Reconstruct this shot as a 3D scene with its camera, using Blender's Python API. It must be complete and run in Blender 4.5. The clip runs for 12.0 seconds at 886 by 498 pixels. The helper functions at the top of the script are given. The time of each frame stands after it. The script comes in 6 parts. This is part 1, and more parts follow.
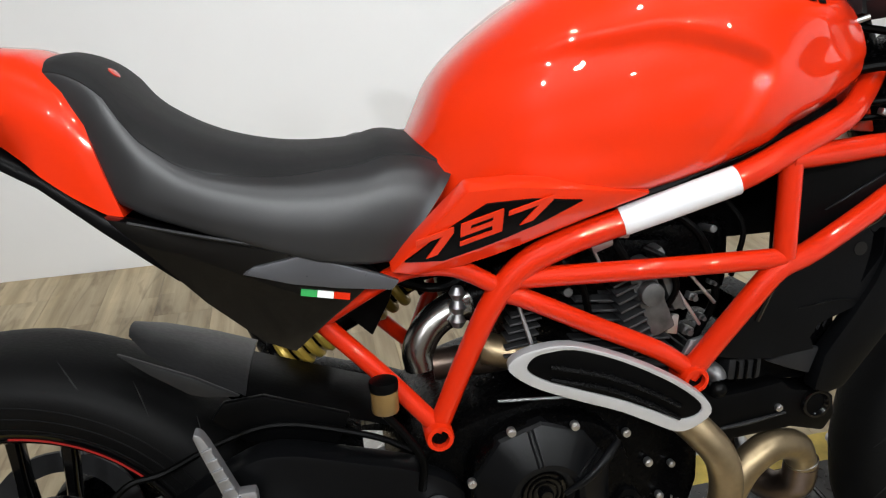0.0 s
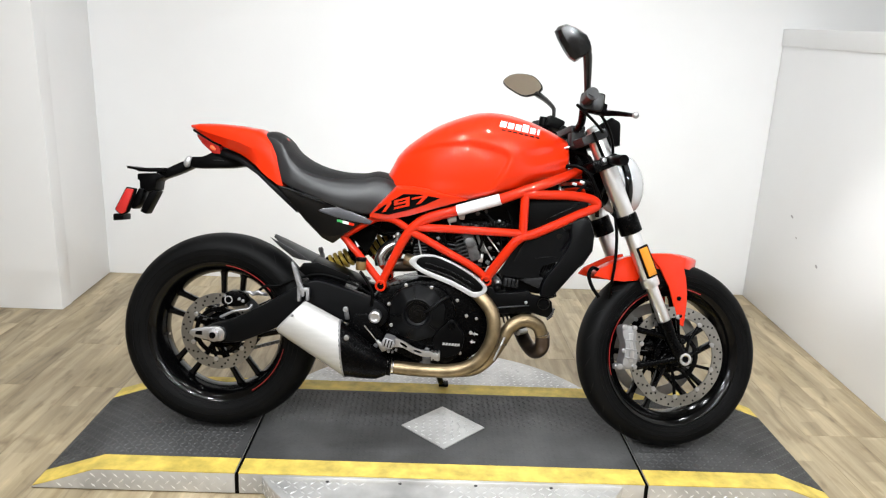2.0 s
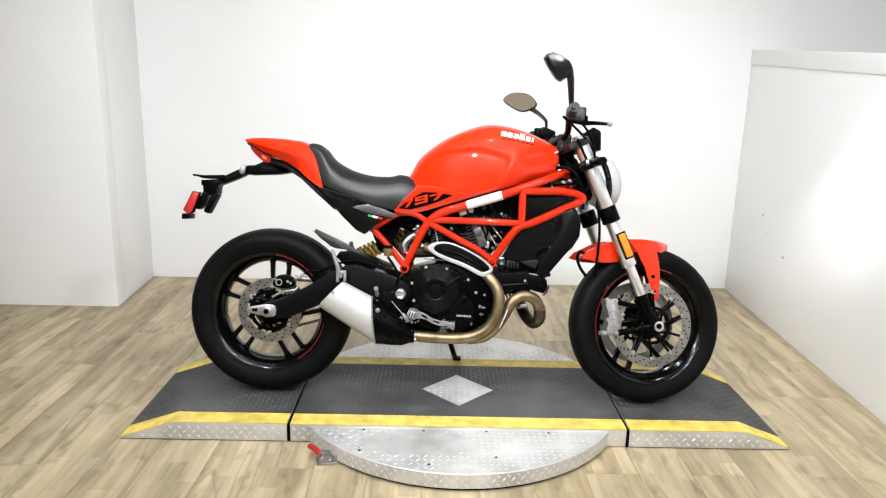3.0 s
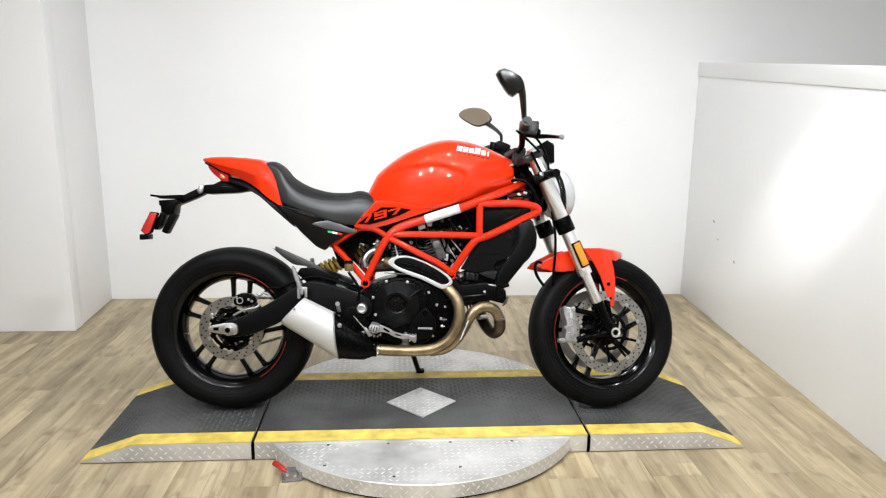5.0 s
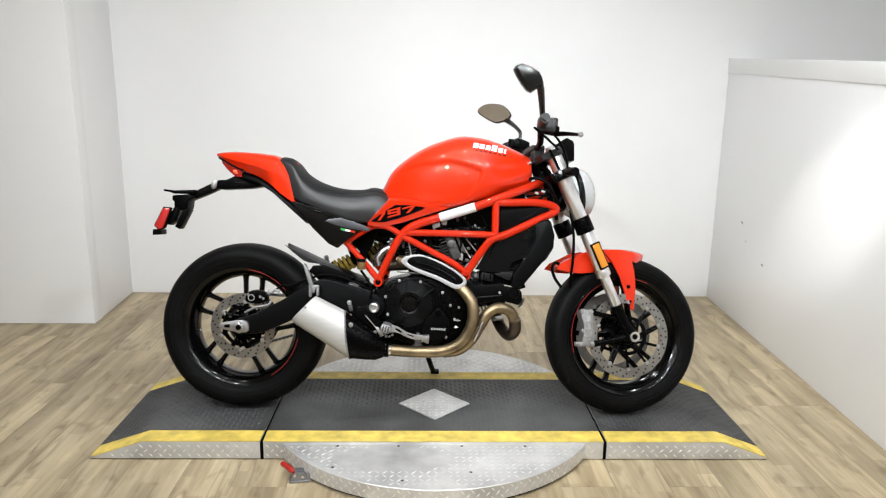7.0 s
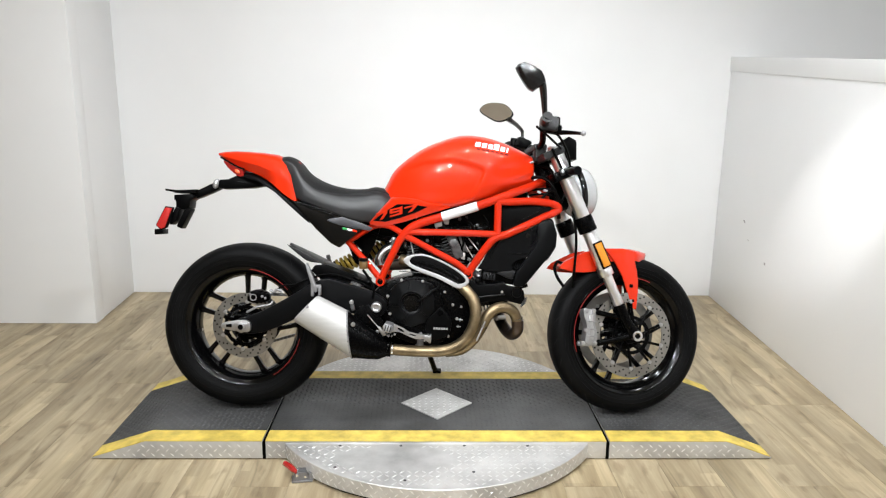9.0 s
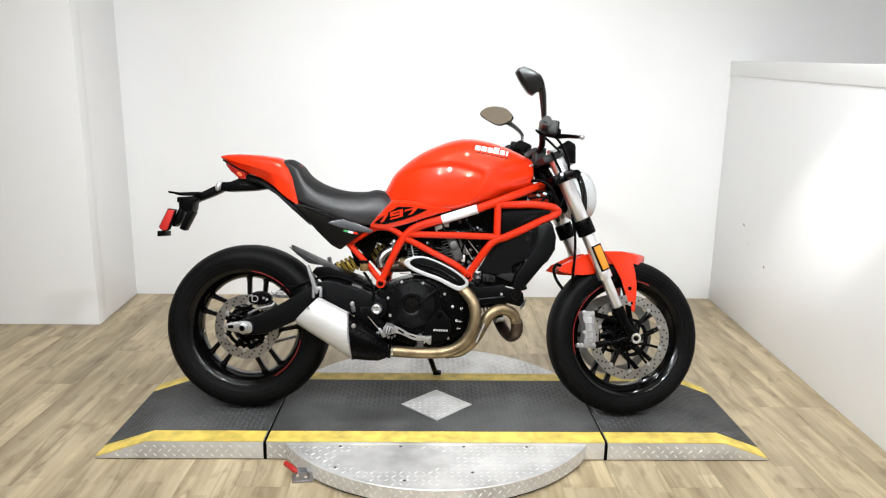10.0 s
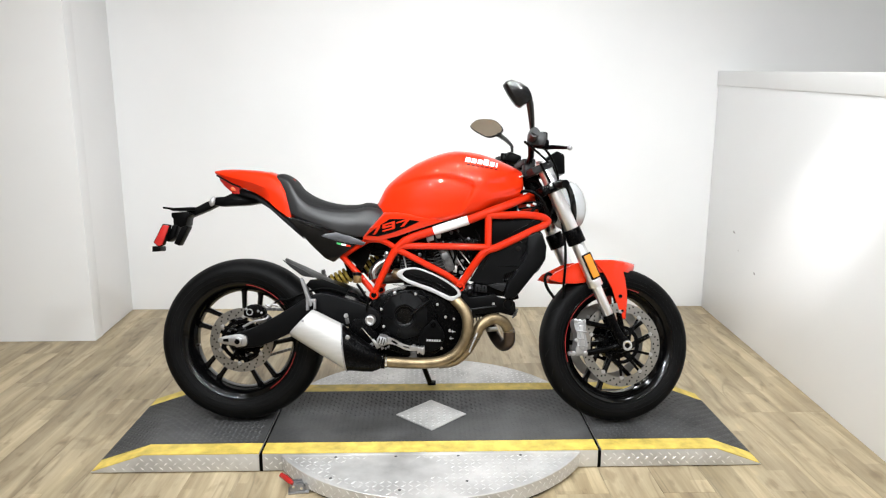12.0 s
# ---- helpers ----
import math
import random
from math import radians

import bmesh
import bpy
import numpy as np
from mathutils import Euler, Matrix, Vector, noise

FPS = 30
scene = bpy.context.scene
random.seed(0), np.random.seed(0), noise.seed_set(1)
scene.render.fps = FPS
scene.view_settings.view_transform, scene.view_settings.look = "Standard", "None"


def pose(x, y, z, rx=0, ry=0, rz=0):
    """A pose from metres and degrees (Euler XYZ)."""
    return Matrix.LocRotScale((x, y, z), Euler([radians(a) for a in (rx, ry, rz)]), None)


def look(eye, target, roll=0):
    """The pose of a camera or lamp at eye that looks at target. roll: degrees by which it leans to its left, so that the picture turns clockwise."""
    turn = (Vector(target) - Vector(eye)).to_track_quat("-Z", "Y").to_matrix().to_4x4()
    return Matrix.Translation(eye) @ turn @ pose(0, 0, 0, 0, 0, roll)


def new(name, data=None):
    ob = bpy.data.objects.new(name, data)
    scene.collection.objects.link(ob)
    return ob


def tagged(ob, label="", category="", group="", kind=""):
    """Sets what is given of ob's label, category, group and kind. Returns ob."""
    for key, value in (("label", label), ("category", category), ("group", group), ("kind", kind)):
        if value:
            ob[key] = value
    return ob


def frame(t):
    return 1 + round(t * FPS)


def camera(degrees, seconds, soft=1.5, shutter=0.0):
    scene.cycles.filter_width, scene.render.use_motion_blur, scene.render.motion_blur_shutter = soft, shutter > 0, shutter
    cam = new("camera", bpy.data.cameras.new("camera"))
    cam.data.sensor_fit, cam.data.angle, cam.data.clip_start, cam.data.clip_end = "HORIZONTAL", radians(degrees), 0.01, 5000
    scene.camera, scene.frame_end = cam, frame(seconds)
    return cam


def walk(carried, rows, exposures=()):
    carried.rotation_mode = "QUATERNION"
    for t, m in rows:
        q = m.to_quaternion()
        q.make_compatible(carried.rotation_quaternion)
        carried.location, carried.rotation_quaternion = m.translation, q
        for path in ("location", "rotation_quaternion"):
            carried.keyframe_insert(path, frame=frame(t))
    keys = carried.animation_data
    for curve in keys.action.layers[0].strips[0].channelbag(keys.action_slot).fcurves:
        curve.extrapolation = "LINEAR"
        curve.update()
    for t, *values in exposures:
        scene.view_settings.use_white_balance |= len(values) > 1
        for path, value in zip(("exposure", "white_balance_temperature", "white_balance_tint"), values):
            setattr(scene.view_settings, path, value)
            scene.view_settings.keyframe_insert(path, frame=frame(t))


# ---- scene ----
from mathutils.bvhtree import BVHTree
cam = camera(64.0, 12.0, soft=1.2)
PATH = [
    (0, (-0.324, -0.717, 1.143), (0.036, 1.047, 0.274), -1.66),
    (0.2, (-0.309, -0.851, 1.171), (-0.068, 0.955, 0.349), -0.57),
    (0.5, (-0.233, -1.055, 1.173), (-0.123, 0.779, 0.380), -1.08),
    (0.7, (-0.204, -1.211, 1.204), (-0.069, 0.615, 0.402), 1.70),
    (1, (-0.184, -1.441, 1.237), (-0.025, 0.440, 0.574), 1.60),
    (1.5, (-0.199, -1.808, 1.254), (-0.166, 0.104, 0.671), 1.1),
    (2, (-0.071, -2.118, 1.263), (-0.022, -0.188, 0.737), 2.5),
    (2.5, (-0.089, -2.413, 1.255), (-0.069, -0.462, 0.816), 2.1),
    (3, (-0.107, -2.58, 1.268), (-0.074, -0.637, 0.797), 1.5),
    (3.2, (-0.086, -2.602, 1.265), (-0.027, -0.66, 0.79), 1.2),
    (4.8, (-0.087, -2.642, 1.27), (0.042, -0.691, 0.846), 0.7),
    (5, (-0.091, -2.62, 1.274), (0.042, -0.672, 0.844), 0.6),
    (5.5, (-0.053, -2.591, 1.28), (0.015, -0.635, 0.867), 0.5),
    (6, (-0.035, -2.564, 1.276), (0.02, -0.612, 0.842), 0.5),
    (6.5, (-0.036, -2.563, 1.272), (0.028, -0.613, 0.83), 0.9),
    (7, (-0.041, -2.562, 1.273), (0.015, -0.612, 0.831), 0.9),
    (9, (-0.045, -2.557, 1.272), (0.008, -0.608, 0.828), 0.8),
    (9.5, (-0.042, -2.566, 1.273), (0.014, -0.617, 0.831), 0.7),
    (10, (-0.038, -2.579, 1.275), (0.009, -0.628, 0.839), 0.9),
    (10.5, (-0.031, -2.595, 1.275), (0.014, -0.64, 0.858), 0.2),
    (11, (-0.027, -2.611, 1.274), (0.011, -0.656, 0.854), 0.0),
    (11.5, (-0.028, -2.613, 1.279), (0.014, -0.656, 0.87), 0.3),
    (12, (-0.021, -2.612, 1.277), (0.035, -0.653, 0.875), 0.1),
]
EXPOSURES = [(0.0, -0.45), (0.5, -0.25), (1.0, -0.17), (1.5, -0.08), (2.0, -0.06), (3.2, 0.04), (4.8, -0.06), (5.5, -0.14), (6.0, -0.25), (6.5, -0.26), (7.2, -0.2), (8.8, -0.19), (9.5, -0.09), (10.5, -0.03), (12.0, -0.05)]
walk(cam, [(t, look(eye, target, roll)) for t, eye, target, roll in PATH], EXPOSURES)

# ---------------------------------------------------------------- world, light
world = bpy.data.worlds.new("world")
scene.world = world
world.use_nodes = True
world.node_tree.nodes["Background"].inputs[0].default_value = (0.9, 0.95, 1.0, 1)
world.node_tree.nodes["Background"].inputs[1].default_value = 0.05


CEILING = 2.75
SPOTS = [(x, y) for y in (-0.55, -2.35) for x in (-1.6, -0.8, 0.0, 0.8, 1.6)] + [(-2.4, -4.1), (0.0, -4.1), (2.4, -4.1), (2.8, 0.4)]
for x, y in SPOTS:
    data = bpy.data.lights.new("downlight_beam", "AREA")
    front = -3 < y < -1
    data.shape, data.size, data.color = "DISK", 0.085, (0.94, 0.975, 1.0)
    data.energy, data.spread = ({-1.6: 15.0, 1.6: 9.0}.get(x, 10.5), radians(84)) if front else ((7.0 if x < -1 else 13.0) if -1 < y < 0 else 36.0 if y < -3 else 7.0, radians(172))
    # the row before the stand is turned towards it and the wall behind
    new("downlight_beam", data).matrix_basis = look((x, y, CEILING - 0.06), {-1.6: (1.70, 0.70, 0.60), 1.6: (-1.84, 1.30, 0.70)}.get(x, (x * 0.9, 1.6, 0.42))) if front else pose(x, y, CEILING - 0.02)

# a ceiling spot aimed at the panelled wall
spot = bpy.data.lights.new("spot_beam", "SPOT")
spot.energy, spot.color, spot.spot_size, spot.spot_blend, spot.shadow_soft_size = 480.0, (1.0, 1.0, 1.0), radians(14), 1.0, 0.05
SPOT_AT = (0.35, -1.75, CEILING - 0.16)
new("spot_beam", spot).matrix_basis = look(SPOT_AT, (1.675, 0.33, 0.80))

# ---------------------------------------------------------------- materials


def node_material(name):
    mat = bpy.data.materials.new(name)
    mat.use_nodes = True
    nt = mat.node_tree
    return mat, nt, nt.nodes["Principled BSDF"]


def put(nt, kind, **sockets):
    n = nt.nodes.new(kind)
    for key, value in sockets.items():
        n.inputs[key.replace("_", " ")].default_value = value
    return n


def coords(nt, scale=(1, 1, 1), rot=(0, 0, 0)):
    tc = nt.nodes.new("ShaderNodeTexCoord")
    mp = nt.nodes.new("ShaderNodeMapping")
    mp.inputs["Scale"].default_value = scale
    mp.inputs["Rotation"].default_value = rot
    nt.links.new(tc.outputs["Object"], mp.inputs["Vector"])
    return mp.outputs["Vector"]


def noise_node(nt, vec, scale, detail=4.0, rough=0.55):
    n = put(nt, "ShaderNodeTexNoise", Scale=scale, Detail=detail, Roughness=rough)
    nt.links.new(vec, n.inputs["Vector"])
    return n.outputs["Fac"]


def ramp(nt, fac, stops):
    r = nt.nodes.new("ShaderNodeValToRGB")
    while len(r.color_ramp.elements) < len(stops):
        r.color_ramp.elements.new(0.5)
    for el, (pos, col) in zip(r.color_ramp.elements, stops):
        el.position, el.color = pos, (*col, 1)
    nt.links.new(fac, r.inputs["Fac"])
    return r.outputs["Color"]


def mapped(nt, fac, lo, hi):
    m = nt.nodes.new("ShaderNodeMapRange")
    m.inputs["To Min"].default_value, m.inputs["To Max"].default_value = lo, hi
    nt.links.new(fac, m.inputs["Value"])
    return m.outputs["Result"]


def bump(nt, bsdf, height, strength, distance=0.002):
    b = put(nt, "ShaderNodeBump", Strength=strength, Distance=distance)
    nt.links.new(height, b.inputs["Height"])
    nt.links.new(b.outputs["Normal"], bsdf.inputs["Normal"])


def surface(name, colour, rough, metal=0.0, vary=0.12, scale=14.0, grain=160.0, relief=0.15, coat=0.0, spec=0.5, stretch=(1, 1, 1)):
    """A surface with large blotches, fine grain in its colour and gloss, and a fine relief."""
    mat, nt, b = node_material(name)
    vec = coords(nt, stretch)
    big, fine = noise_node(nt, vec, scale), noise_node(nt, vec, grain, 3)
    lo = tuple(max(0, c * (1 - vary)) for c in colour)
    hi = tuple(min(1, c * (1 + vary)) for c in colour)
    nt.links.new(ramp(nt, big, [(0.3, lo), (0.7, hi)]), b.inputs["Base Color"])
    nt.links.new(mapped(nt, fine, max(0.02, rough * 0.8), min(1, rough * 1.2)), b.inputs["Roughness"])
    b.inputs["Metallic"].default_value = metal
    b.inputs["Specular IOR Level"].default_value = spec
    b.inputs["Coat Weight"].default_value = coat
    b.inputs["Coat Roughness"].default_value = 0.012
    if relief:
        bump(nt, b, fine, relief, 0.0006)
    return mat


RED = surface("red_lacquer", (0.545, 0.0205, 0.0024), 0.34, vary=0.04, relief=0.0, coat=0.85, scale=4, spec=0.06)
FRAME_RED = surface("red_frame_lacquer", (0.44, 0.0150, 0.0018), 0.34, vary=0.05, relief=0.02, coat=0.75, scale=8, spec=0.06)
BLACK_GLOSS = surface("black_gloss_lacquer", (0.0015, 0.0015, 0.0016), 0.12, vary=0.2, relief=0.0, coat=0.3, spec=0.22)
RIM_BLACK = surface("black_wheel_lacquer", (0.0012, 0.0012, 0.0013), 0.14, vary=0.25, relief=0.04, spec=0.26)
BLACK_PLASTIC = surface("black_moulded_plastic", (0.0012, 0.0012, 0.0013), 0.34, vary=0.25, relief=0.3, spec=0.06)
BLACK_METAL = surface("black_coated_metal", (0.0008, 0.0008, 0.0009), 0.27, vary=0.3, relief=0.2, spec=0.06)
# grey that paints the wall's blurred reflection on the black side cover
COVER_SHEEN = surface("painted_cover_sheen", (0.066, 0.067, 0.074), 0.30, metal=0.35, vary=0.1, relief=0.1, spec=0.45)
GREY_PANEL = surface("dark_grey_panel", (0.0090, 0.0092, 0.0100), 0.4, vary=0.15, relief=0.3, spec=0.2)
SEAT = surface("seat_vinyl", (0.0112, 0.0112, 0.0122), 0.42, vary=0.15, grain=900, relief=0.12, spec=0.46)
SEAT_TOP = surface("grained_seat_vinyl", (0.0100, 0.0100, 0.0105), 0.62, vary=0.2, grain=700, relief=0.6, spec=0.2)
RUBBER = surface("tyre_rubber", (0.0034, 0.0034, 0.0035), 0.50, vary=0.35, scale=9, grain=240, relief=0.5, spec=0.06)
# rubber of the cables; also the painted shade in gaps of the platform
CABLE_GAP_BLACK = surface("cable_rubber_and_gap_shade", (0.0006, 0.0006, 0.0006), 0.45, vary=0.2, relief=0.1, spec=0.05)
ALLOY = surface("cast_alloy", (0.50, 0.50, 0.51), 0.36, metal=1.0, vary=0.12, relief=0.25)
SATIN_ALLOY = surface("satin_cast_alloy", (0.33, 0.33, 0.335), 0.45, metal=0.8, vary=0.15, relief=0.35)
DULL_ALLOY = surface("dull_cast_alloy", (0.30, 0.30, 0.31), 0.5, metal=0.9, vary=0.25, relief=0.4)
CHROME = surface("polished_steel", (0.75, 0.75, 0.76), 0.14, metal=1.0, vary=0.06, relief=0.05)
FORK = surface("anodised_fork_tube", (0.80, 0.80, 0.81), 0.33, metal=1.0, vary=0.05, relief=0.1)
SHIELD = surface("silver_shield_paint", (0.50, 0.50, 0.51), 0.33, metal=0.6, vary=0.1, grain=500, relief=0.15)
FIN = surface("dark_finned_alloy", (0.035, 0.035, 0.037), 0.5, metal=0.6, vary=0.3, relief=0.3)
CASTING = surface("weathered_dark_casting", (0.095, 0.095, 0.097), 0.42, metal=0.75, vary=0.4, scale=40, relief=0.4)
# near-black that paints the shade inside holes and grooves
RECESS_SHADE = surface("recess_shade_black", (0.01, 0.01, 0.01), 0.6, relief=0.0, spec=0.1)
ARM_GREY = surface("satin_slate_coating", (0.0021, 0.0022, 0.0025), 0.31, vary=0.2, relief=0.25, spec=0.09)
SHELL_GREY = surface("mirror_housing_plastic", (0.0040, 0.0040, 0.0044), 0.22, vary=0.2, relief=0.1, spec=0.40)
GRIP_GREY = surface("worn_grip_rubber", (0.011, 0.011, 0.0118), 0.42, vary=0.3, grain=500, relief=0.5, spec=0.3)
HUGGER = surface("dull_dark_plastic", (0.0105, 0.0105, 0.011), 0.40, vary=0.2, relief=0.3, spec=0.26)
STRIPE = surface("rim_stripe_tape", (0.22, 0.006, 0.005), 0.4, vary=0.1, relief=0.0)
DARK_CHROME = surface("smoked_steel", (0.27, 0.26, 0.25), 0.25, metal=1.0, vary=0.2, relief=0.1)
MUFFLER = surface("brushed_muffler_steel", (0.47, 0.465, 0.455), 0.58, metal=0.45, vary=0.06, grain=220, relief=0.15, stretch=(1, 8, 8))
PIPE = surface("heat_tinted_steel", (0.235, 0.180, 0.108), 0.42, metal=0.95, vary=0.42, scale=16, grain=120, relief=0.3)
DARK_PIPE = surface("burnt_steel", (0.085, 0.062, 0.050), 0.34, metal=0.9, vary=0.4, relief=0.3)
DISC = surface("brake_disc_steel", (0.30, 0.29, 0.272), 0.36, metal=1.0, vary=0.22, grain=400, relief=0.1)
GOLD = surface("gold_spring", (0.36, 0.25, 0.04), 0.32, metal=0.35, vary=0.12, relief=0.1)
GOLD_CUP = surface("amber_fluid_cup", (0.115, 0.068, 0.022), 0.3, vary=0.35, relief=0.05)
AMBER = surface("amber_reflector", (0.52, 0.185, 0.008), 0.25, vary=0.12, grain=600, relief=0.5, coat=0.5)
RED_REFLECTOR = surface("red_reflector", (0.40, 0.016, 0.014), 0.16, vary=0.15, grain=600, relief=0.3, coat=0.8)
TAPE = surface("white_reflective_tape", (0.54, 0.54, 0.56), 0.45, vary=0.05, grain=900, relief=0.3)
WHITE_PRINT = surface("white_print", (0.74, 0.74, 0.74), 0.4, vary=0.03, relief=0.0, coat=0.4)
GREEN_PRINT = surface("green_print", (0.02, 0.25, 0.06), 0.4, vary=0.05, relief=0.0)
CLEAR_LENS = surface("frosted_headlight_lens", (0.36, 0.365, 0.37), 0.12, vary=0.08, relief=0.0, coat=1.0)
SCREEN = surface("grey_green_display", (0.62, 0.70, 0.64), 0.25, vary=0.04, relief=0.0, coat=0.5)
# bright orange-red that paints light refracted in the unlit tail lens
TAIL_GLOW = surface("painted_lens_glow", (0.85, 0.10, 0.03), 0.2, vary=0.1, relief=0.0, coat=0.8)
OIL_FILTER = surface("grey_painted_steel", (0.085, 0.085, 0.088), 0.45, vary=0.15, relief=0.2)
YELLOW = surface("yellow_safety_paint", (0.62, 0.465, 0.095), 0.58, vary=0.32, scale=17, grain=120, relief=0.3)
MAT_LUG = surface("worn_rubber_lug", (0.075, 0.075, 0.076), 0.48, vary=0.4, scale=5, grain=140, relief=0.3, spec=0.35)
MAT_RUBBER = surface("ribbed_rubber_mat", (0.050, 0.050, 0.0505), 0.55, vary=0.5, scale=5, grain=140, relief=0.4, spec=0.35)
PLATE = surface("chequer_plate", (0.56, 0.555, 0.545), 0.40, metal=0.45, vary=0.30, scale=6, grain=90, relief=0.25)
LUG = surface("worn_chequer_lug", (0.80, 0.80, 0.79), 0.40, metal=0.75, vary=0.15, relief=0.1)
WALL = surface("white_wall_paint", (0.80, 0.80, 0.80), 0.6, vary=0.025, scale=1.3, grain=260, relief=0.12, spec=0.3)
PANEL_WHITE = surface("white_gloss_panel", (0.82, 0.82, 0.82), 0.32, vary=0.02, scale=1.1, grain=200, relief=0.05, spec=0.4)
SCUFF = surface("grey_scuff", (0.42, 0.40, 0.40), 0.7, relief=0.1)
# tone of the unseen walls, chosen to weaken pale reflections on the lacquer
UNSEEN_WALL_DIM = surface("unseen_wall_dim_taupe", (0.44, 0.40, 0.35), 0.7, vary=0.04, scale=1.3, relief=0.1, spec=0.3)
CEILING_PAINT = surface("ceiling_paint", (0.62, 0.60, 0.57), 0.8, vary=0.04, relief=0.1)
MIRROR, _nt, _b = node_material("mirror_glass")
_b.inputs["Base Color"].default_value, _b.inputs["Metallic"].default_value, _b.inputs["Roughness"].default_value = (0.95, 0.90, 0.82, 1), 1.0, 0.02


def wood_floor():
    mat, nt, b = node_material("oak_vinyl_plank")
    info = nt.nodes.new("ShaderNodeObjectInfo")
    tc = nt.nodes.new("ShaderNodeTexCoord")
    shift = nt.nodes.new("ShaderNodeVectorMath")
    shift.operation = "MULTIPLY_ADD"
    comb = nt.nodes.new("ShaderNodeCombineXYZ")
    for k in range(3):
        nt.links.new(info.outputs["Random"], comb.inputs[k])
    shift.inputs[1].default_value = (1, 1, 1)
    mult = nt.nodes.new("ShaderNodeVectorMath")
    mult.operation = "SCALE"
    mult.inputs["Scale"].default_value = 37.0
    nt.links.new(comb.outputs[0], mult.inputs[0])
    nt.links.new(tc.outputs["Object"], shift.inputs[0])
    nt.links.new(mult.outputs[0], shift.inputs[2])
    stretch = nt.nodes.new("ShaderNodeMapping")
    stretch.inputs["Scale"].default_value = (1, 0.07, 1)
    nt.links.new(shift.outputs[0], stretch.inputs["Vector"])
    vec = stretch.outputs["Vector"]
    streak, fine = noise_node(nt, vec, 17, 6, 0.62), noise_node(nt, vec, 160, 4, 0.6)
    cloud = noise_node(nt, shift.outputs[0], 3.0, 3)
    tone = ramp(nt, streak, [(0.25, (0.20, 0.153, 0.096)), (0.42, (0.300, 0.243, 0.158)), (0.58, (0.405, 0.338, 0.230)), (0.78, (0.53, 0.455, 0.325))])
    turn = nt.nodes.new("ShaderNodeMapping")
    turn.inputs["Rotation"].default_value = (0, 0, radians(90))
    nt.links.new(shift.outputs[0], turn.inputs["Vector"])
    brick = nt.nodes.new("ShaderNodeTexBrick")
    brick.offset, brick.offset_frequency = 0.37, 2
    for key, value in (("Scale", 1.0), ("Mortar Size", 0.0), ("Brick Width", 0.31), ("Row Height", 0.06), ("Bias", 0.0)):
        brick.inputs[key].default_value = value
    brick.inputs["Color1"].default_value, brick.inputs["Color2"].default_value = (0.82, 0.805, 0.775, 1), (1.10, 1.095, 1.075, 1)
    nt.links.new(turn.outputs["Vector"], brick.inputs["Vector"])
    strips = nt.nodes.new("ShaderNodeMix")
    strips.data_type, strips.blend_type = "RGBA", "MULTIPLY"
    strips.inputs["Factor"].default_value = 1.0
    nt.links.new(tone, strips.inputs["A"])
    nt.links.new(brick.outputs["Color"], strips.inputs["B"])
    tone = strips.outputs["Result"]
    mix = nt.nodes.new("ShaderNodeMix")
    mix.data_type, mix.blend_type = "RGBA", "MULTIPLY"
    mix.inputs["Factor"].default_value = 1.0
    nt.links.new(tone, mix.inputs["A"])
    shade = nt.nodes.new("ShaderNodeMath")
    shade.operation = "ADD"
    nt.links.new(mapped(nt, info.outputs["Random"], 0.98, 1.16), shade.inputs[0])
    nt.links.new(mapped(nt, cloud, -0.25, 0.25), shade.inputs[1])
    grey = nt.nodes.new("ShaderNodeCombineColor")
    for k in range(3):
        nt.links.new(shade.outputs[0], grey.inputs[k])
    nt.links.new(grey.outputs[0], mix.inputs["B"])
    squash = nt.nodes.new("ShaderNodeMapping")
    squash.inputs["Scale"].default_value = (1, 0.32, 1)
    nt.links.new(shift.outputs[0], squash.inputs["Vector"])
    knots = nt.nodes.new("ShaderNodeMix")
    knots.data_type, knots.blend_type = "RGBA", "MULTIPLY"
    knots.inputs["Factor"].default_value = 1.0
    nt.links.new(mix.outputs["Result"], knots.inputs["A"])
    nt.links.new(ramp(nt, noise_node(nt, squash.outputs["Vector"], 24, 3, 0.5), [(0.30, (0.72, 0.69, 0.66)), (0.42, (1, 1, 1)), (0.62, (1, 1, 1)), (0.75, (1.13, 1.12, 1.08))]), knots.inputs["B"])
    drawn = nt.nodes.new("ShaderNodeMapping")
    drawn.inputs["Scale"].default_value = (1, 0.16, 1)
    nt.links.new(shift.outputs[0], drawn.inputs["Vector"])
    veins = nt.nodes.new("ShaderNodeMix")
    veins.data_type, veins.blend_type = "RGBA", "MULTIPLY"
    veins.inputs["Factor"].default_value = 1.0
    nt.links.new(knots.outputs["Result"], veins.inputs["A"])
    nt.links.new(ramp(nt, noise_node(nt, drawn.outputs["Vector"], 5.5, 2, 0.5), [(0.36, (0.93, 0.91, 0.88)), (0.485, (1.04, 1.03, 1.0)), (0.500, (0.77, 0.74, 0.70)), (0.512, (1.0, 0.99, 0.97)), (0.62, (1.08, 1.06, 1.0))]), veins.inputs["B"])
    nt.links.new(veins.outputs["Result"], b.inputs["Base Color"])
    nt.links.new(mapped(nt, fine, 0.34, 0.55), b.inputs["Roughness"])
    bump(nt, b, fine, 0.15, 0.0008)
    return mat


WOOD = wood_floor()

# ---------------------------------------------------------------- shapes


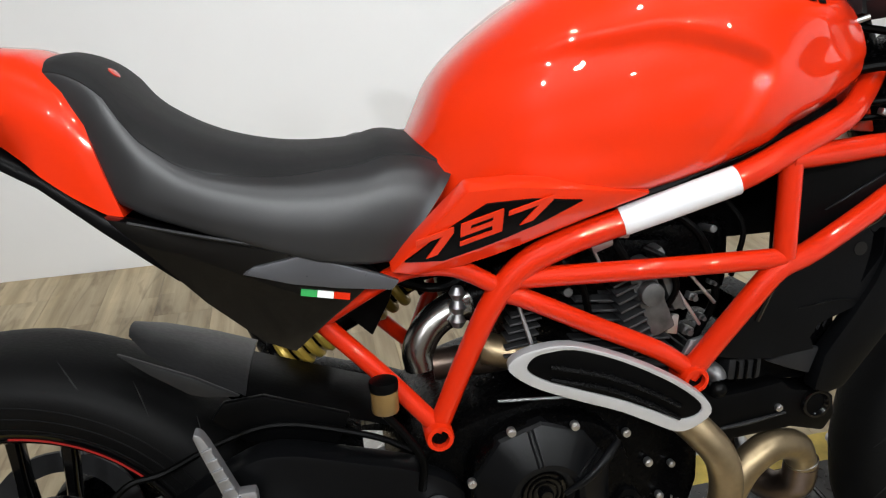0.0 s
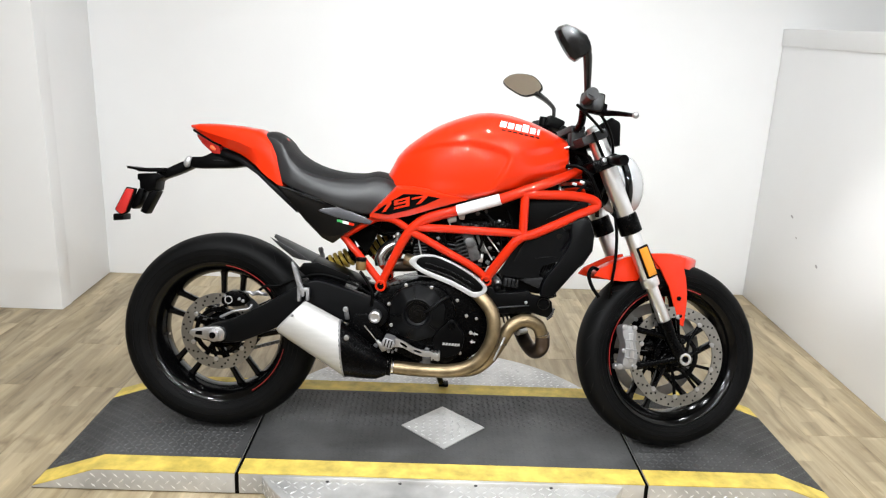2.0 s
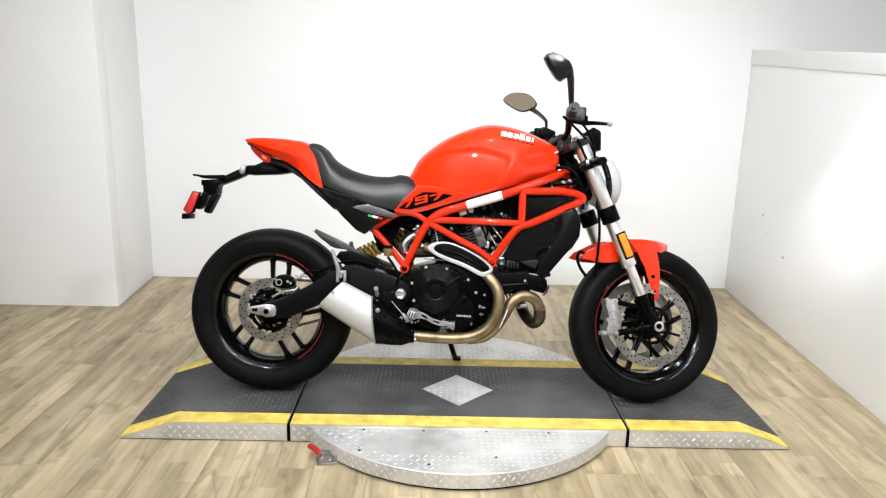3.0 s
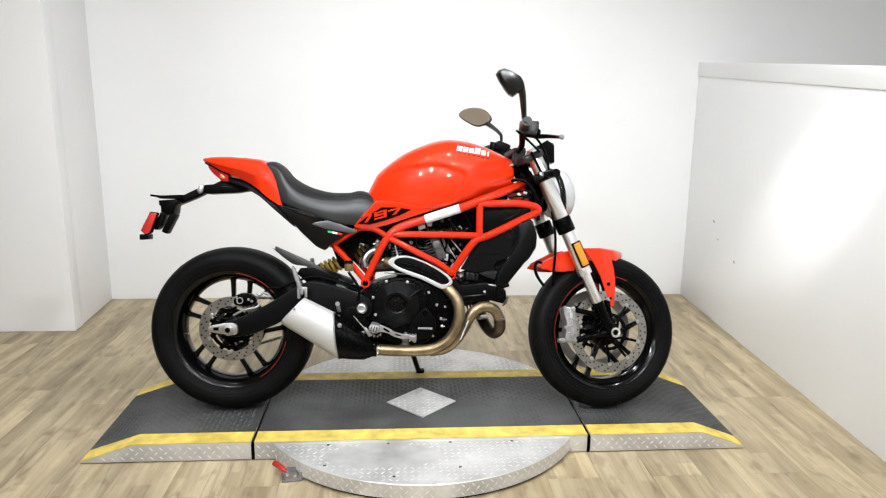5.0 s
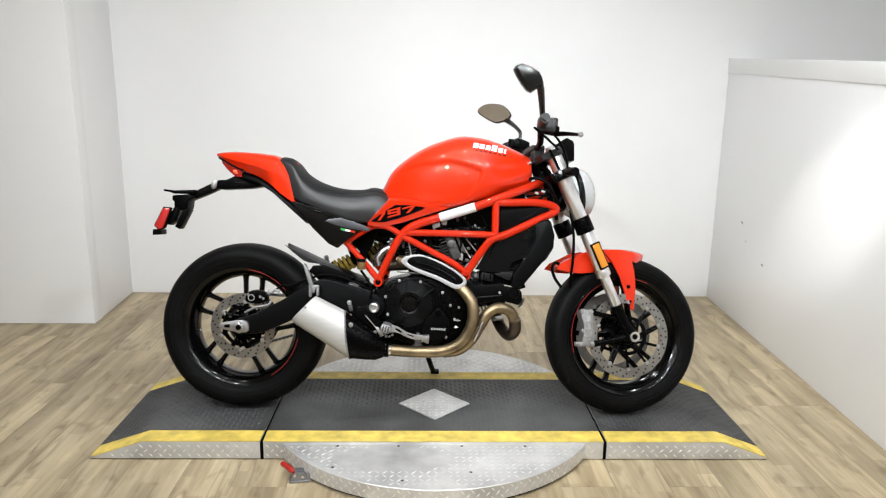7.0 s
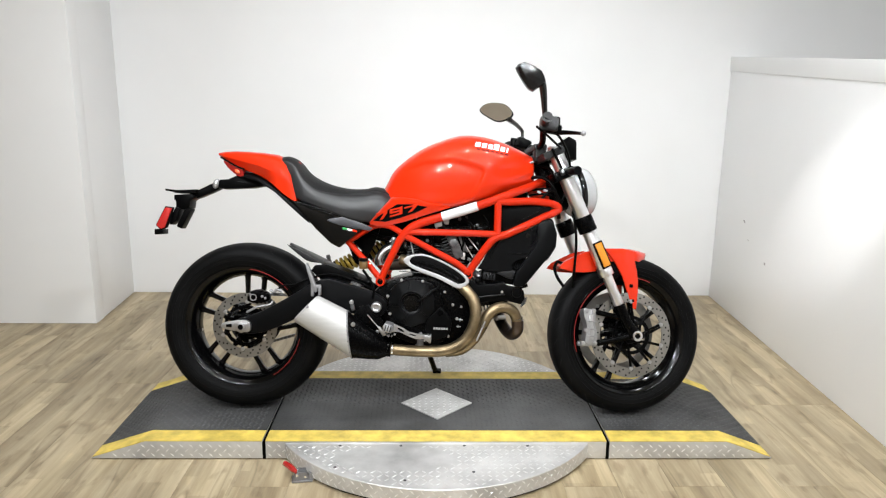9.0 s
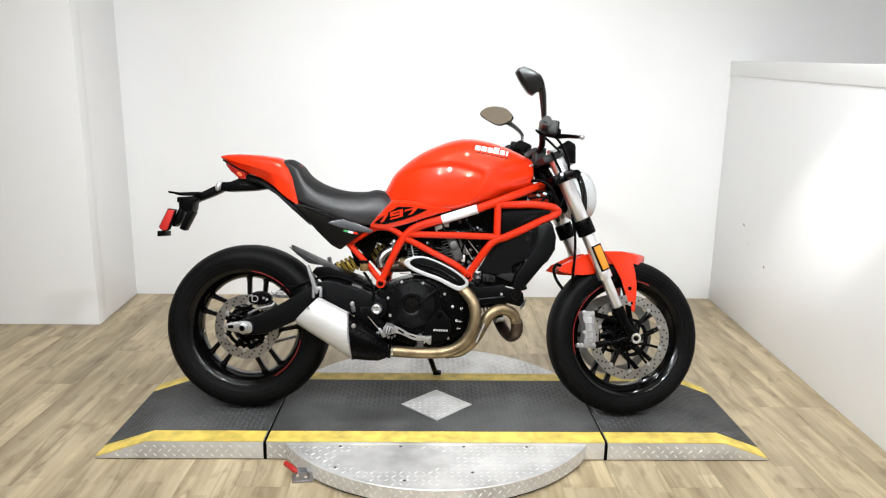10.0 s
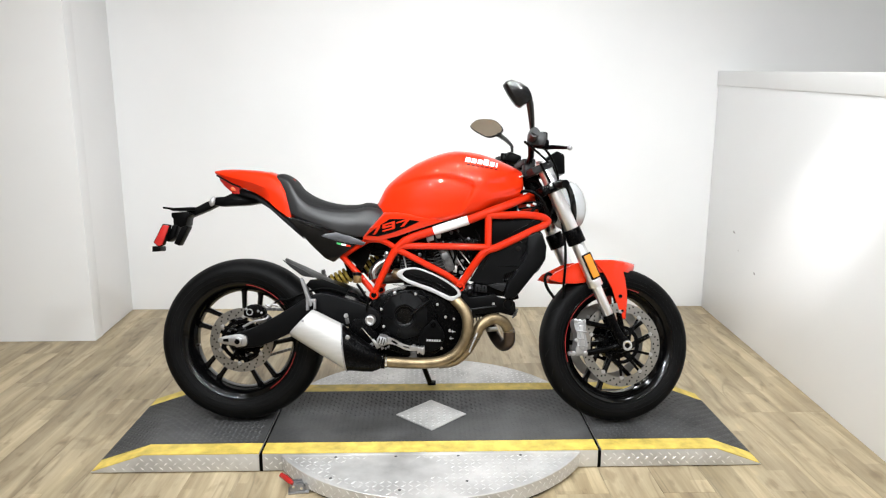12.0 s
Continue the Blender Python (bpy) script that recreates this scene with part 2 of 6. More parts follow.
def spline(pts, n=6, closed=False):
    """Points on a smooth curve through the given ones."""
    pts = [Vector(p) for p in pts]
    out, count = [], len(pts)
    for i in range(count if closed else count - 1):
        if closed:
            a, b, c, d = (pts[(i + k) % count] for k in (-1, 0, 1, 2))
        else:
            b, c = pts[i], pts[i + 1]
            a = pts[i - 1] if i else b * 2 - c
            d = pts[i + 2] if i + 2 < count else c * 2 - b
        for s in range(n):
            u = s / n
            out.append(0.5 * (2 * b + (c - a) * u + (2 * a - 5 * b + 4 * c - d) * u * u + (3 * b - a - 3 * c + d) * u**3))
    if not closed:
        out.append(pts[-1])
    return out


def loft(rings, cap=True, loop=False):
    """A skin over rings of equally many points."""
    bm = bmesh.new()
    rows = [[bm.verts.new(p) for p in ring] for ring in rings]
    n = len(rows[0])
    pairs = list(zip(rows, rows[1:])) + ([(rows[-1], rows[0])] if loop else [])
    for a, b in pairs:
        for i in range(n):
            j = (i + 1) % n
            if len({a[i], a[j], b[j], b[i]}) == 4:
                bm.faces.new((a[i], a[j], b[j], b[i]))
    if cap and not loop:
        bm.faces.new(rows[0][::-1])
        bm.faces.new(rows[-1])
    bmesh.ops.recalc_face_normals(bm, faces=bm.faces)
    return bm


def tube(pts, r, seg=12, n=6, flat=1.0, cap=True, loop=False):
    """A round bar along a smooth curve; r may be a list of radii, one a point."""
    line = spline(pts, n, loop) if n > 1 else [Vector(p) for p in pts]
    count = len(line)
    if isinstance(r, (int, float)):
        radii = [r] * count
    else:
        at = np.linspace(0, len(r) - 1, count)
        radii = np.interp(at, range(len(r)), r)
    rings, side = [], None
    for i, p in enumerate(line):
        if loop:
            way = (line[(i + 1) % count] - line[i - 1]).normalized()
        else:
            way = (line[min(i + 1, count - 1)] - line[max(i - 1, 0)]).normalized()
        if side is None:
            side = way.orthogonal().normalized() if abs(way.y) > 0.9 else Vector((0, 1, 0))
        side = (side - way * side.dot(way)).normalized()
        up = way.cross(side)
        rings.append([p + (side * math.cos(a) * flat + up * math.sin(a)) * radii[i] for a in (2 * math.pi * k / seg for k in range(seg))])
    return loft(rings, cap, loop)


def lathe(profile, seg=40, m=None, cap=False, start=0.0, sweep=360.0):
    """A profile of (radius, height) turned round z."""
    bm = bmesh.new()
    full = sweep >= 360
    steps = seg if full else seg + 1
    rows = []
    for r, h in profile:
        rows.append([bm.verts.new((r * math.cos(a), r * math.sin(a), h)) for a in (radians(start + sweep * k / seg) for k in range(steps))])
    for a, b in zip(rows, rows[1:]):
        for k in range(seg):
            j = (k + 1) % steps
            bm.faces.new((a[k], a[j], b[j], b[k]))
    if cap:
        bm.faces.new(rows[0][::-1])
        bm.faces.new(rows[-1])
    bmesh.ops.remove_doubles(bm, verts=bm.verts, dist=1e-6)
    bmesh.ops.recalc_face_normals(bm, faces=bm.faces)
    if m is not None:
        bm.transform(m)
    return bm


def soften(bm, bevel, segments=2, angle=25):
    if bevel:
        sharp = [e for e in bm.edges if len(e.link_faces) == 2 and e.calc_face_angle(0) > radians(angle)]
        bmesh.ops.bevel(bm, geom=sharp, offset=bevel, segments=segments, affect="EDGES", profile=0.6, clamp_overlap=True)
    return bm


def plate(outline, y0, y1, bevel=0.004, smooth=0):
    """A plate with an outline in x and z, from y0 to y1."""
    pts = [(p.x, p.z) for p in spline([(x, 0, z) for x, z in outline], smooth, True)] if smooth else outline
    bm = bmesh.new()
    a = [bm.verts.new((x, y0, z)) for x, z in pts]
    b = [bm.verts.new((x, y1, z)) for x, z in pts]
    bm.faces.new(a)
    bm.faces.new(b[::-1])
    for i in range(len(pts)):
        j = (i + 1) % len(pts)
        bm.faces.new((a[i], b[i], b[j], a[j]))
    bmesh.ops.recalc_face_normals(bm, faces=bm.faces)
    return soften(bm, bevel)


def band(outline, inner, y0, y1, bevel=0.002):
    """A flat frame between two outlines of equally many points in x and z."""
    bm = bmesh.new()
    rows = [[bm.verts.new((x, y, z)) for x, z in o] for o, y in ((outline, y0), (outline, y1), (inner, y1), (inner, y0))]
    n = len(outline)
    for a, b in zip(rows, rows[1:] + rows[:1]):
        for i in range(n):
            j = (i + 1) % n
            bm.faces.new((a[i], a[j], b[j], b[i]))
    bmesh.ops.recalc_face_normals(bm, faces=bm.faces)
    return soften(bm, bevel)


def box(sx, sy, sz, at=(0, 0, 0), bevel=0.003, turn=(0, 0, 0)):
    bm = bmesh.new()
    bmesh.ops.create_cube(bm, size=1.0, matrix=Matrix.Diagonal((sx, sy, sz, 1)))
    soften(bm, bevel)
    bm.transform(pose(*at, *turn))
    return bm


def rod(a, b, r, seg=14, bevel=0.0, r2=None):
    """A round bar from a to b."""
    a, b = Vector(a), Vector(b)
    bm = bmesh.new()
    bmesh.ops.create_cone(bm, cap_ends=True, segments=seg, radius1=r, radius2=r if r2 is None else r2, depth=(b - a).length)
    soften(bm, bevel, 2, 50)
    bm.transform(Matrix.Translation((a + b) / 2) @ (b - a).to_track_quat("Z", "Y").to_matrix().to_4x4())
    return bm


def ball(at, rx, ry, rz, turn=(0, 0, 0), u=20, v=12):
    bm = bmesh.new()
    bmesh.ops.create_uvsphere(bm, u_segments=u, v_segments=v, radius=1.0, matrix=Matrix.Diagonal((rx, ry, rz, 1)))
    bm.transform(pose(*at, *turn))
    return bm


def join(*bms):
    out = bmesh.new()
    for bm in bms:
        me = bpy.data.meshes.new("tmp")
        bm.to_mesh(me)
        bm.free()
        out.from_mesh(me)
        bpy.data.meshes.remove(me)
    return out


def mirrored(bm):
    bm.transform(Matrix.Diagonal((1, -1, 1, 1)))
    bmesh.ops.reverse_faces(bm, faces=bm.faces)
    return bm


def part(name, bm, material, parent=None, label="", m=None, smooth=38):
    if m is not None:
        bm.transform(m)
    me = bpy.data.meshes.new(name)
    bm.to_mesh(me)
    bm.free()
    for p in me.polygons:
        p.use_smooth = True
    me.set_sharp_from_angle(angle=radians(smooth))
    me.materials.append(material)
    ob = new(name, me)
    while parent is not None and parent.parent is not None and parent.parent.parent is not None:
        parent = parent.parent
    ob.parent = parent
    if label:
        ob["label"] = label
    return ob


def bolt(at, r=0.006, parent=None, m=None, name="bolt", mat=None):
    """A bolt head that looks along -y."""
    x, y, z = at
    bm = join(rod((x, y + 0.004, z), (x, y - 0.004, z), r, 12, 0.001), rod((x, y - 0.003, z), (x, y - 0.0055, z), r * 0.62, 6, 0.0))
    return part(name, bm, mat or ALLOY, parent, m=m)



# ---------------------------------------------------------------- motorcycle
# In the machine's own frame x points ahead, y to its left, z up from the ground it stands on.
bike = tagged(new("motorcycle"), "red naked motorcycle with black wheels leaning on its side stand", "motorcycle")
bike.matrix_basis = pose(-0.002, -0.033, 0.0735, 0, 0, -2.4) @ pose(0, 0, 0, -10.5, 0, 0)
REAR, FRONT = Vector((-0.7150, 0, 0.3105)), Vector((0.7175, 0, 0.297))
RAKE = radians(24)
HEAD_WAY = Vector((-math.sin(RAKE), 0, math.cos(RAKE)))
HEAD = Vector((0.402, 0, 0.90))
STEER = Matrix.Translation(HEAD) @ Matrix.Rotation(radians(12), 4, HEAD_WAY) @ Matrix.Translation(-HEAD)
AXLE = Matrix.Rotation(radians(90), 4, "X")


def wheel(name, centre, m, outer, half, rim, spoke_turn, stripes):
    """A cast wheel with five pairs of spokes; its tyre, stripes and hub are its parts."""
    at = m @ Matrix.Translation(centre) @ AXLE
    w = half * 0.72
    rim_bm = lathe([(rim, w), (rim + 0.006, w + 0.006), (rim + 0.002, w + 0.010), (rim - 0.010, w + 0.006), (rim - 0.022, w - 0.012), (rim - 0.034, 0.022),
                    (rim - 0.036, 0.0), (rim - 0.034, -0.022), (rim - 0.022, -w + 0.012), (rim - 0.010, -w - 0.006), (rim + 0.002, -w - 0.010), (rim + 0.006, -w - 0.006),
                    (rim, -w), (rim, w)], 96, at)
    top = part(name, rim_bm, RIM_BLACK, bike, "gloss black cast wheel with a thin red rim stripe")
    crown = outer - rim
    prof = [(rim - 0.004, w + 0.004), (rim + 0.012, half * 0.90), (rim + crown * 0.36, half * 0.985), (rim + crown * 0.52, half)]
    for k in range(9):
        a = radians(18 + 9 * k)
        prof.append((rim + crown * 0.50 + crown * 0.50 * math.sin(a), half * math.cos(a) ** 0.8 if k < 8 else 0))
    prof = prof + [(r, -h) for r, h in prof[-2::-1]]
    part("tyre", lathe(prof, 112, at), RUBBER, top, "black road tyre with worn grooves")
    for rr, hh in ((rim + 0.010, half * 0.885), (rim + crown * 0.30, half * 0.962), (rim + crown * 0.47, half * 0.995)):
        for s in (1, -1):
            part("sidewall_ridge", lathe([(rr - 0.0012, s * hh), (rr - 0.0004, s * (hh + 0.0012)), (rr + 0.0004, s * (hh + 0.0012)), (rr + 0.0012, s * hh)], 96, at), RUBBER, top)
    for k in range(22):
        for s in (1, -1):
            a0 = 2 * math.pi * (k + (0.5 if s < 0 else 0)) / 22
            line = []
            for j in range(5):
                u = j / 4
                ang = radians(24 + 50 * u)
                rr = rim + crown * 0.50 + crown * 0.50 * math.sin(ang) - 0.0019
                hh = s * half * math.cos(ang) ** 0.8
                aa = a0 + 0.20 * u
                line.append((rr * math.cos(aa), rr * math.sin(aa), hh))
            # dark bar laid in the tread for a groove's shade, nothing is cut
            part("tread_groove_shade", tube(line, [0.0006, 0.0020, 0.0024, 0.0020, 0.0006], 5, 2), RECESS_SHADE, top, m=at)
    for k in range(5):
        for side in (-1, 1):
            mid = spoke_turn + 72 * k
            out_a, in_a = radians(mid + side * 10), radians(mid - 22 + side * 34)
            r1, r0 = rim - 0.030, 0.052
            p1 = Vector((r1 * math.cos(out_a), r1 * math.sin(out_a), 0))
            p0 = Vector((r0 * math.cos(in_a), r0 * math.sin(in_a), 0))
            way = (p1 - p0).normalized()
            across = Vector((-way.y, way.x, 0))
            rings = []
            for u, wd, th in ((0, 0.010, 0.020), (0.5, 0.0075, 0.014), (0.9, 0.009, 0.013), (1.04, 0.015, 0.016)):
                c = p0.lerp(p1, u)
                rings.append([c + across * wd * sx + Vector((0, 0, th * sy)) for sx, sy in ((-1, -0.6), (-0.6, -1), (0.6, -1), (1, -0.6), (1, 0.6), (0.6, 1), (-0.6, 1), (-1, 0.6))])
            part("spoke", loft(rings), RIM_BLACK, top, m=at)
    part("hub", lathe([(0.0, 0.075), (0.030, 0.075), (0.034, 0.065), (0.036, 0.040), (0.058, 0.030), (0.060, 0.0), (0.058, -0.030), (0.036, -0.040), (0.034, -0.065), (0.030, -0.075), (0.0, -0.075)], 36, at), BLACK_METAL, top)
    for a0, a1 in stripes:
        rr, hh = rim - 0.006, w + 0.008
        part("rim_stripe", lathe([(rr - 0.0012, hh - 0.002), (rr - 0.0012, hh + 0.0006), (rr + 0.0012, hh + 0.0006), (rr + 0.0012, hh - 0.002)], 24, at, start=a0, sweep=a1 - a0), STRIPE, top, "thin red stripe")
    part("valve", rod((rim - 0.045, 0, w * 0.3), (rim - 0.02, 0, w * 0.2), 0.004), CHROME, top, m=at @ Matrix.Rotation(radians(188), 4, "Z"))
    return top


def brake_disc(name, parent, centre, m, r0, r1, y, carrier, arms):
    """A drilled disc on a black carrier."""
    at = m @ Matrix.Translation(centre) @ AXLE
    ring = lathe([(r0, y - 0.0022), (r1 - 0.0008, y - 0.0022), (r1, y), (r1 - 0.0008, y + 0.0022), (r0, y + 0.0022), (r0 - 0.0008, y), (r0, y - 0.0022)], 90, at)
    ob = part(name, ring, DISC, parent, "drilled steel brake disc")
    count = int(r1 * 290)
    for k in range(count):
        for row in range(3):
            rr = r0 + (r1 - r0) * (0.24 + 0.27 * row)
            a = 2 * math.pi * (k + row * 0.37) / count
            if (k + row) % 2 == 0:
                side = 1 if y > 0 else -1
                # dark disc on the face paints the shade of a hole
                part("drill_hole_shade", rod((rr * math.cos(a), rr * math.sin(a), y + side * 0.0021), (rr * math.cos(a), rr * math.sin(a), y + side * 0.0026), 0.0034, 10), RECESS_SHADE, ob, m=at)
    part("carrier", lathe([(carrier, y - 0.004), (carrier + 0.012, y - 0.004), (carrier + 0.012, y + 0.004), (carrier, y + 0.004), (carrier, y - 0.004)], 48, at), BLACK_METAL, ob)
    for k in range(arms):
        a = 2 * math.pi * (k + 0.3) / arms
        c, s = math.cos(a), math.sin(a)
        part("carrier_arm", tube([(carrier * 0.6 * math.cos(a - 0.5), carrier * 0.6 * math.sin(a - 0.5), y), (carrier * c, carrier * s, y), ((r0 + 0.003) * math.cos(a + 0.12), (r0 + 0.003) * math.sin(a + 0.12), y)], 0.005, 8, 4), BLACK_METAL, ob, m=at)
        part("disc_button", rod(((r0 + 0.002) * math.cos(a + 0.12), (r0 + 0.002) * math.sin(a + 0.12), y - 0.003), ((r0 + 0.002) * math.cos(a + 0.12), (r0 + 0.002) * math.sin(a + 0.12), y + 0.006), 0.0075, 14, 0.001), ALLOY, ob, m=at)
    return ob


I4 = Matrix.Identity(4)
rear_wheel = wheel("rear_wheel", REAR, I4, 0.310, 0.090, 0.220, 82, [(40, 84), (-58, -12)])
front_wheel = wheel("front_wheel", FRONT, STEER, 0.295, 0.061, 0.220, 96, [(66, 84), (116, 197)])
brake_disc("rear_brake_disc", bike, REAR, I4, 0.088, 0.1225, 0.056, 0.066, 6)
brake_disc("front_brake_disc", bike, FRONT, STEER, 0.123, 0.158, 0.072, 0.060, 10)
brake_disc("front_brake_disc", bike, FRONT, STEER, 0.123, 0.158, -0.072, 0.060, 10)

# --- swinging arm, chain, axle
ARM = [(-0.735, 0.300), (-0.735, 0.338), (-0.640, 0.372), (-0.520, 0.438), (-0.440, 0.486), (-0.385, 0.500), (-0.300, 0.478), (-0.205, 0.445), (-0.170, 0.405), (-0.205, 0.362),
       (-0.300, 0.375), (-0.400, 0.385), (-0.480, 0.362), (-0.560, 0.325), (-0.640, 0.296)]
swingarm = part("swinging_arm", plate(ARM, -0.150, -0.108, 0.012, 3), ARM_GREY, bike, "slate-black cast swinging arm")
part("far_arm", plate(ARM, 0.108, 0.150, 0.012, 3), BLACK_METAL, swingarm)
part("cross_brace", box(0.11, 0.24, 0.075, (-0.345, 0, 0.44), 0.02, (0, 12, 0)), BLACK_METAL, swingarm)
part("pivot_cap", lathe([(0, 0.002), (0.0075, 0.002), (0.0085, 0.007), (0.013, 0.008), (0.0175, 0.005), (0.0185, 0.0), (0.0185, -0.03)], 28, Matrix.Translation((-0.209, -0.182, 0.403)) @ AXLE), ALLOY, swingarm, "polished pivot cap")
part("axle_block", plate([(-0.772, 0.325), (-0.765, 0.334), (-0.735, 0.341), (-0.690, 0.347), (-0.668, 0.338), (-0.664, 0.318), (-0.675, 0.302), (-0.735, 0.308), (-0.765, 0.316)], -0.164, -0.149, 0.003, 2), ALLOY, swingarm, "bare alloy chain adjuster block")
part("axle_nut", join(rod((-0.697, -0.162, 0.322), (-0.697, -0.176, 0.322), 0.018, 6, 0.002), rod((-0.697, -0.160, 0.322), (-0.697, -0.166, 0.322), 0.022, 24, 0.001)), ALLOY, swingarm)
part("axle_hole", rod((-0.697, -0.174, 0.322), (-0.697, -0.1768, 0.322), 0.010, 16), BLACK_METAL, swingarm)
part("adjuster_slot", plate([(-0.752, 0.320), (-0.752, 0.330), (-0.732, 0.332), (-0.732, 0.319)], -0.166, -0.163, 0.001), BLACK_METAL, swingarm)
bolt((-0.60, -0.109, 0.345), 0.006, swingarm)
part("sprocket", lathe([(0.075, -0.085), (0.105, -0.085), (0.105, -0.091), (0.075, -0.091), (0.075, -0.085)], 44, Matrix.Translation(REAR) @ AXLE), FIN, bike)
chain = new("drive_chain")
chain.parent = bike
chain["label"] = "drive chain on the far side"
for x, z, ang in [(-0.70 + 0.0152 * k, 0.212 + 0.0152 * k * 0.30, 17) for k in range(30)] + [(-0.70 + 0.0152 * k, 0.416 - 0.0152 * k * 0.03, 0) for k in range(30)]:
    part("chain_link", box(0.0145, 0.016, 0.011, (x, 0.088, z), 0.002, (0, -ang, 0)), DULL_ALLOY, chain)

# --- rear brake caliper
caliper = part("rear_caliper", plate([(-0.686, 0.412), (-0.678, 0.444), (-0.655, 0.452), (-0.628, 0.448), (-0.612, 0.436), (-0.610, 0.415), (-0.640, 0.404)], -0.135, -0.085, 0.008, 2), BLACK_METAL, bike, "black rear brake caliper with a round pad cover")
part("caliper_cover", lathe([(0, 0.004), (0.013, 0.004), (0.017, 0.0), (0.018, -0.006)], 24, Matrix.Translation((-0.661, -0.137, 0.427)) @ AXLE), BLACK_METAL, caliper)
part("caliper_ring", lathe([(0.0095, 0.001), (0.0095, 0.005), (0.0122, 0.005), (0.0122, 0.001), (0.0095, 0.001)], 24, Matrix.Translation((-0.661, -0.1375, 0.427)) @ AXLE), SHIELD, caliper, "pale ring mark")
for x, z in ((-0.630, 0.430), (-0.618, 0.424), (-0.674, 0.438)):
    part("caliper_bolt", rod((x, -0.134, z), (x, -0.140, z), 0.005, 8, 0.001), DULL_ALLOY, caliper)
part("caliper_bracket", tube([(-0.685, -0.140, 0.372), (-0.645, -0.142, 0.392), (-0.60, -0.142, 0.402), (-0.590, -0.138, 0.415)], 0.0045, 8, 4), DULL_ALLOY, caliper, "bare alloy bracket")
part("brake_hose", tube([(-0.58, -0.120, 0.452), (-0.555, -0.115, 0.470), (-0.52, -0.105, 0.472), (-0.45, -0.100, 0.500), (-0.38, -0.100, 0.512), (-0.28, -0.105, 0.485), (-0.23, -0.110, 0.46)], 0.0042, 8, 6), CABLE_GAP_BLACK, caliper)
part("banjo_bolt", tube([(-0.60, -0.14, 0.455), (-0.585, -0.142, 0.447), (-0.575, -0.142, 0.456), (-0.556, -0.142, 0.450)], 0.0048, 8, 4), DULL_ALLOY, caliper)

# --- mudguard blade over the rear tyre, folded footrest
hugger = part("rear_hugger", loft([[Vector((x, s * y, z + dz)) for s, y, dz in ((-1, w, -0.004), (-1, w * 0.6, 0.003), (1, 0, 0.005), (1, w * 0.6, 0.003), (1, w, -0.004), (1, w * 0.6, -0.002), (1, 0, 0.0), (-1, w * 0.6, -0.002))]
                                   for x, z, w in ((-0.557, 0.619, 0.022), (-0.530, 0.605, 0.055), (-0.473, 0.578, 0.078), (-0.420, 0.553, 0.088))]), HUGGER, bike, "dull dark grey rear hugger mudguard")
part("hugger_body", loft([[Vector((x, y, z + dz)) for y, dz in ((-0.088, -0.006), (-0.05, 0.002), (0.0, 0.004), (0.035, 0.002), (0.035, -0.004), (0.0, -0.002), (-0.05, -0.004))] for x, z in ((-0.424, 0.554), (-0.400, 0.545), (-0.30, 0.508), (-0.25, 0.490))]), BLACK_PLASTIC, hugger)
part("hugger_side", plate([(-0.552, 0.621), (-0.520, 0.592), (-0.480, 0.562), (-0.462, 0.556), (-0.425, 0.552), (-0.473, 0.582)], -0.096, -0.088, 0.002), HUGGER, hugger)
part("hugger_skirt", plate([(-0.446, 0.545), (-0.40, 0.548), (-0.30, 0.510), (-0.32, 0.470), (-0.425, 0.492), (-0.462, 0.525)], -0.094, -0.084, 0.003), BLACK_PLASTIC, hugger)
peg = part("passenger_footrest", plate([(-0.464, 0.553), (-0.457, 0.556), (-0.449, 0.542), (-0.431, 0.494), (-0.421, 0.464), (-0.426, 0.452), (-0.437, 0.464), (-0.448, 0.499)], -0.185, -0.168, 0.004, 2), DULL_ALLOY, bike, "folded bare alloy passenger footrest")
for k in range(6):
    part("peg_rib", box(0.013, 0.005, 0.0030, (-0.4515 + 0.0042 * k, -0.1855, 0.538 - 0.0125 * k), 0.001, (0, -18, 0)), DULL_ALLOY, peg)
part("footrest_fork", join(box(0.010, 0.016, 0.035, (-0.438, -0.176, 0.456), 0.003), box(0.010, 0.016, 0.035, (-0.412, -0.176, 0.460), 0.003), box(0.036, 0.016, 0.014, (-0.426, -0.176, 0.474), 0.003)), DULL_ALLOY, peg)

# --- muffler and exhaust pipes
A, B_ = Vector((-0.458, -0.205, 0.400)), Vector((-0.300, -0.195, 0.307))
way = (B_ - A).normalized()
upv = Vector((0, 1, 0)).cross(way).normalized() * -1
rings = []
for u, s in ((0.0, 0.76), (0.015, 0.87), (0.05, 0.925), (0.2, 0.95), (0.6, 1.0), (1.0, 1.05)):
    c = A.lerp(B_, u)
    rings.append([c + upv * (0.066 * s * math.sin(a)) + Vector((0, 1, 0)) * (0.050 * s * math.cos(a)) + way * (0.012 * math.sin(a) * (1 - u) - 0.050 * math.sin(a) * u) for a in (2 * math.pi * k / 36 for k in range(36))])
muffler = part("muffler", loft(rings), MUFFLER, bike, "brushed steel muffler can")
rings = []
for u, s, lift in ((0.985, 1.05, 0), (1.02, 1.04, 0), (1.10, 0.97, 0.002), (1.40, 0.78, 0.008), (1.68, 0.60, 0.016), (1.85, 0.36, 0.024)):
    c = A.lerp(B_, u) + Vector((0, 0, lift))
    rings.append([c + upv * (0.066 * s * math.sin(a)) + Vector((0, 1, 0)) * (0.050 * s * math.cos(a)) - way * (0.050 * math.sin(a)) * max(0, 2 - u) for a in (2 * math.pi * k / 32 for k in range(32))])
part("muffler_front", loft(rings), BLACK_METAL, muffler, "black front shell of the muffler")
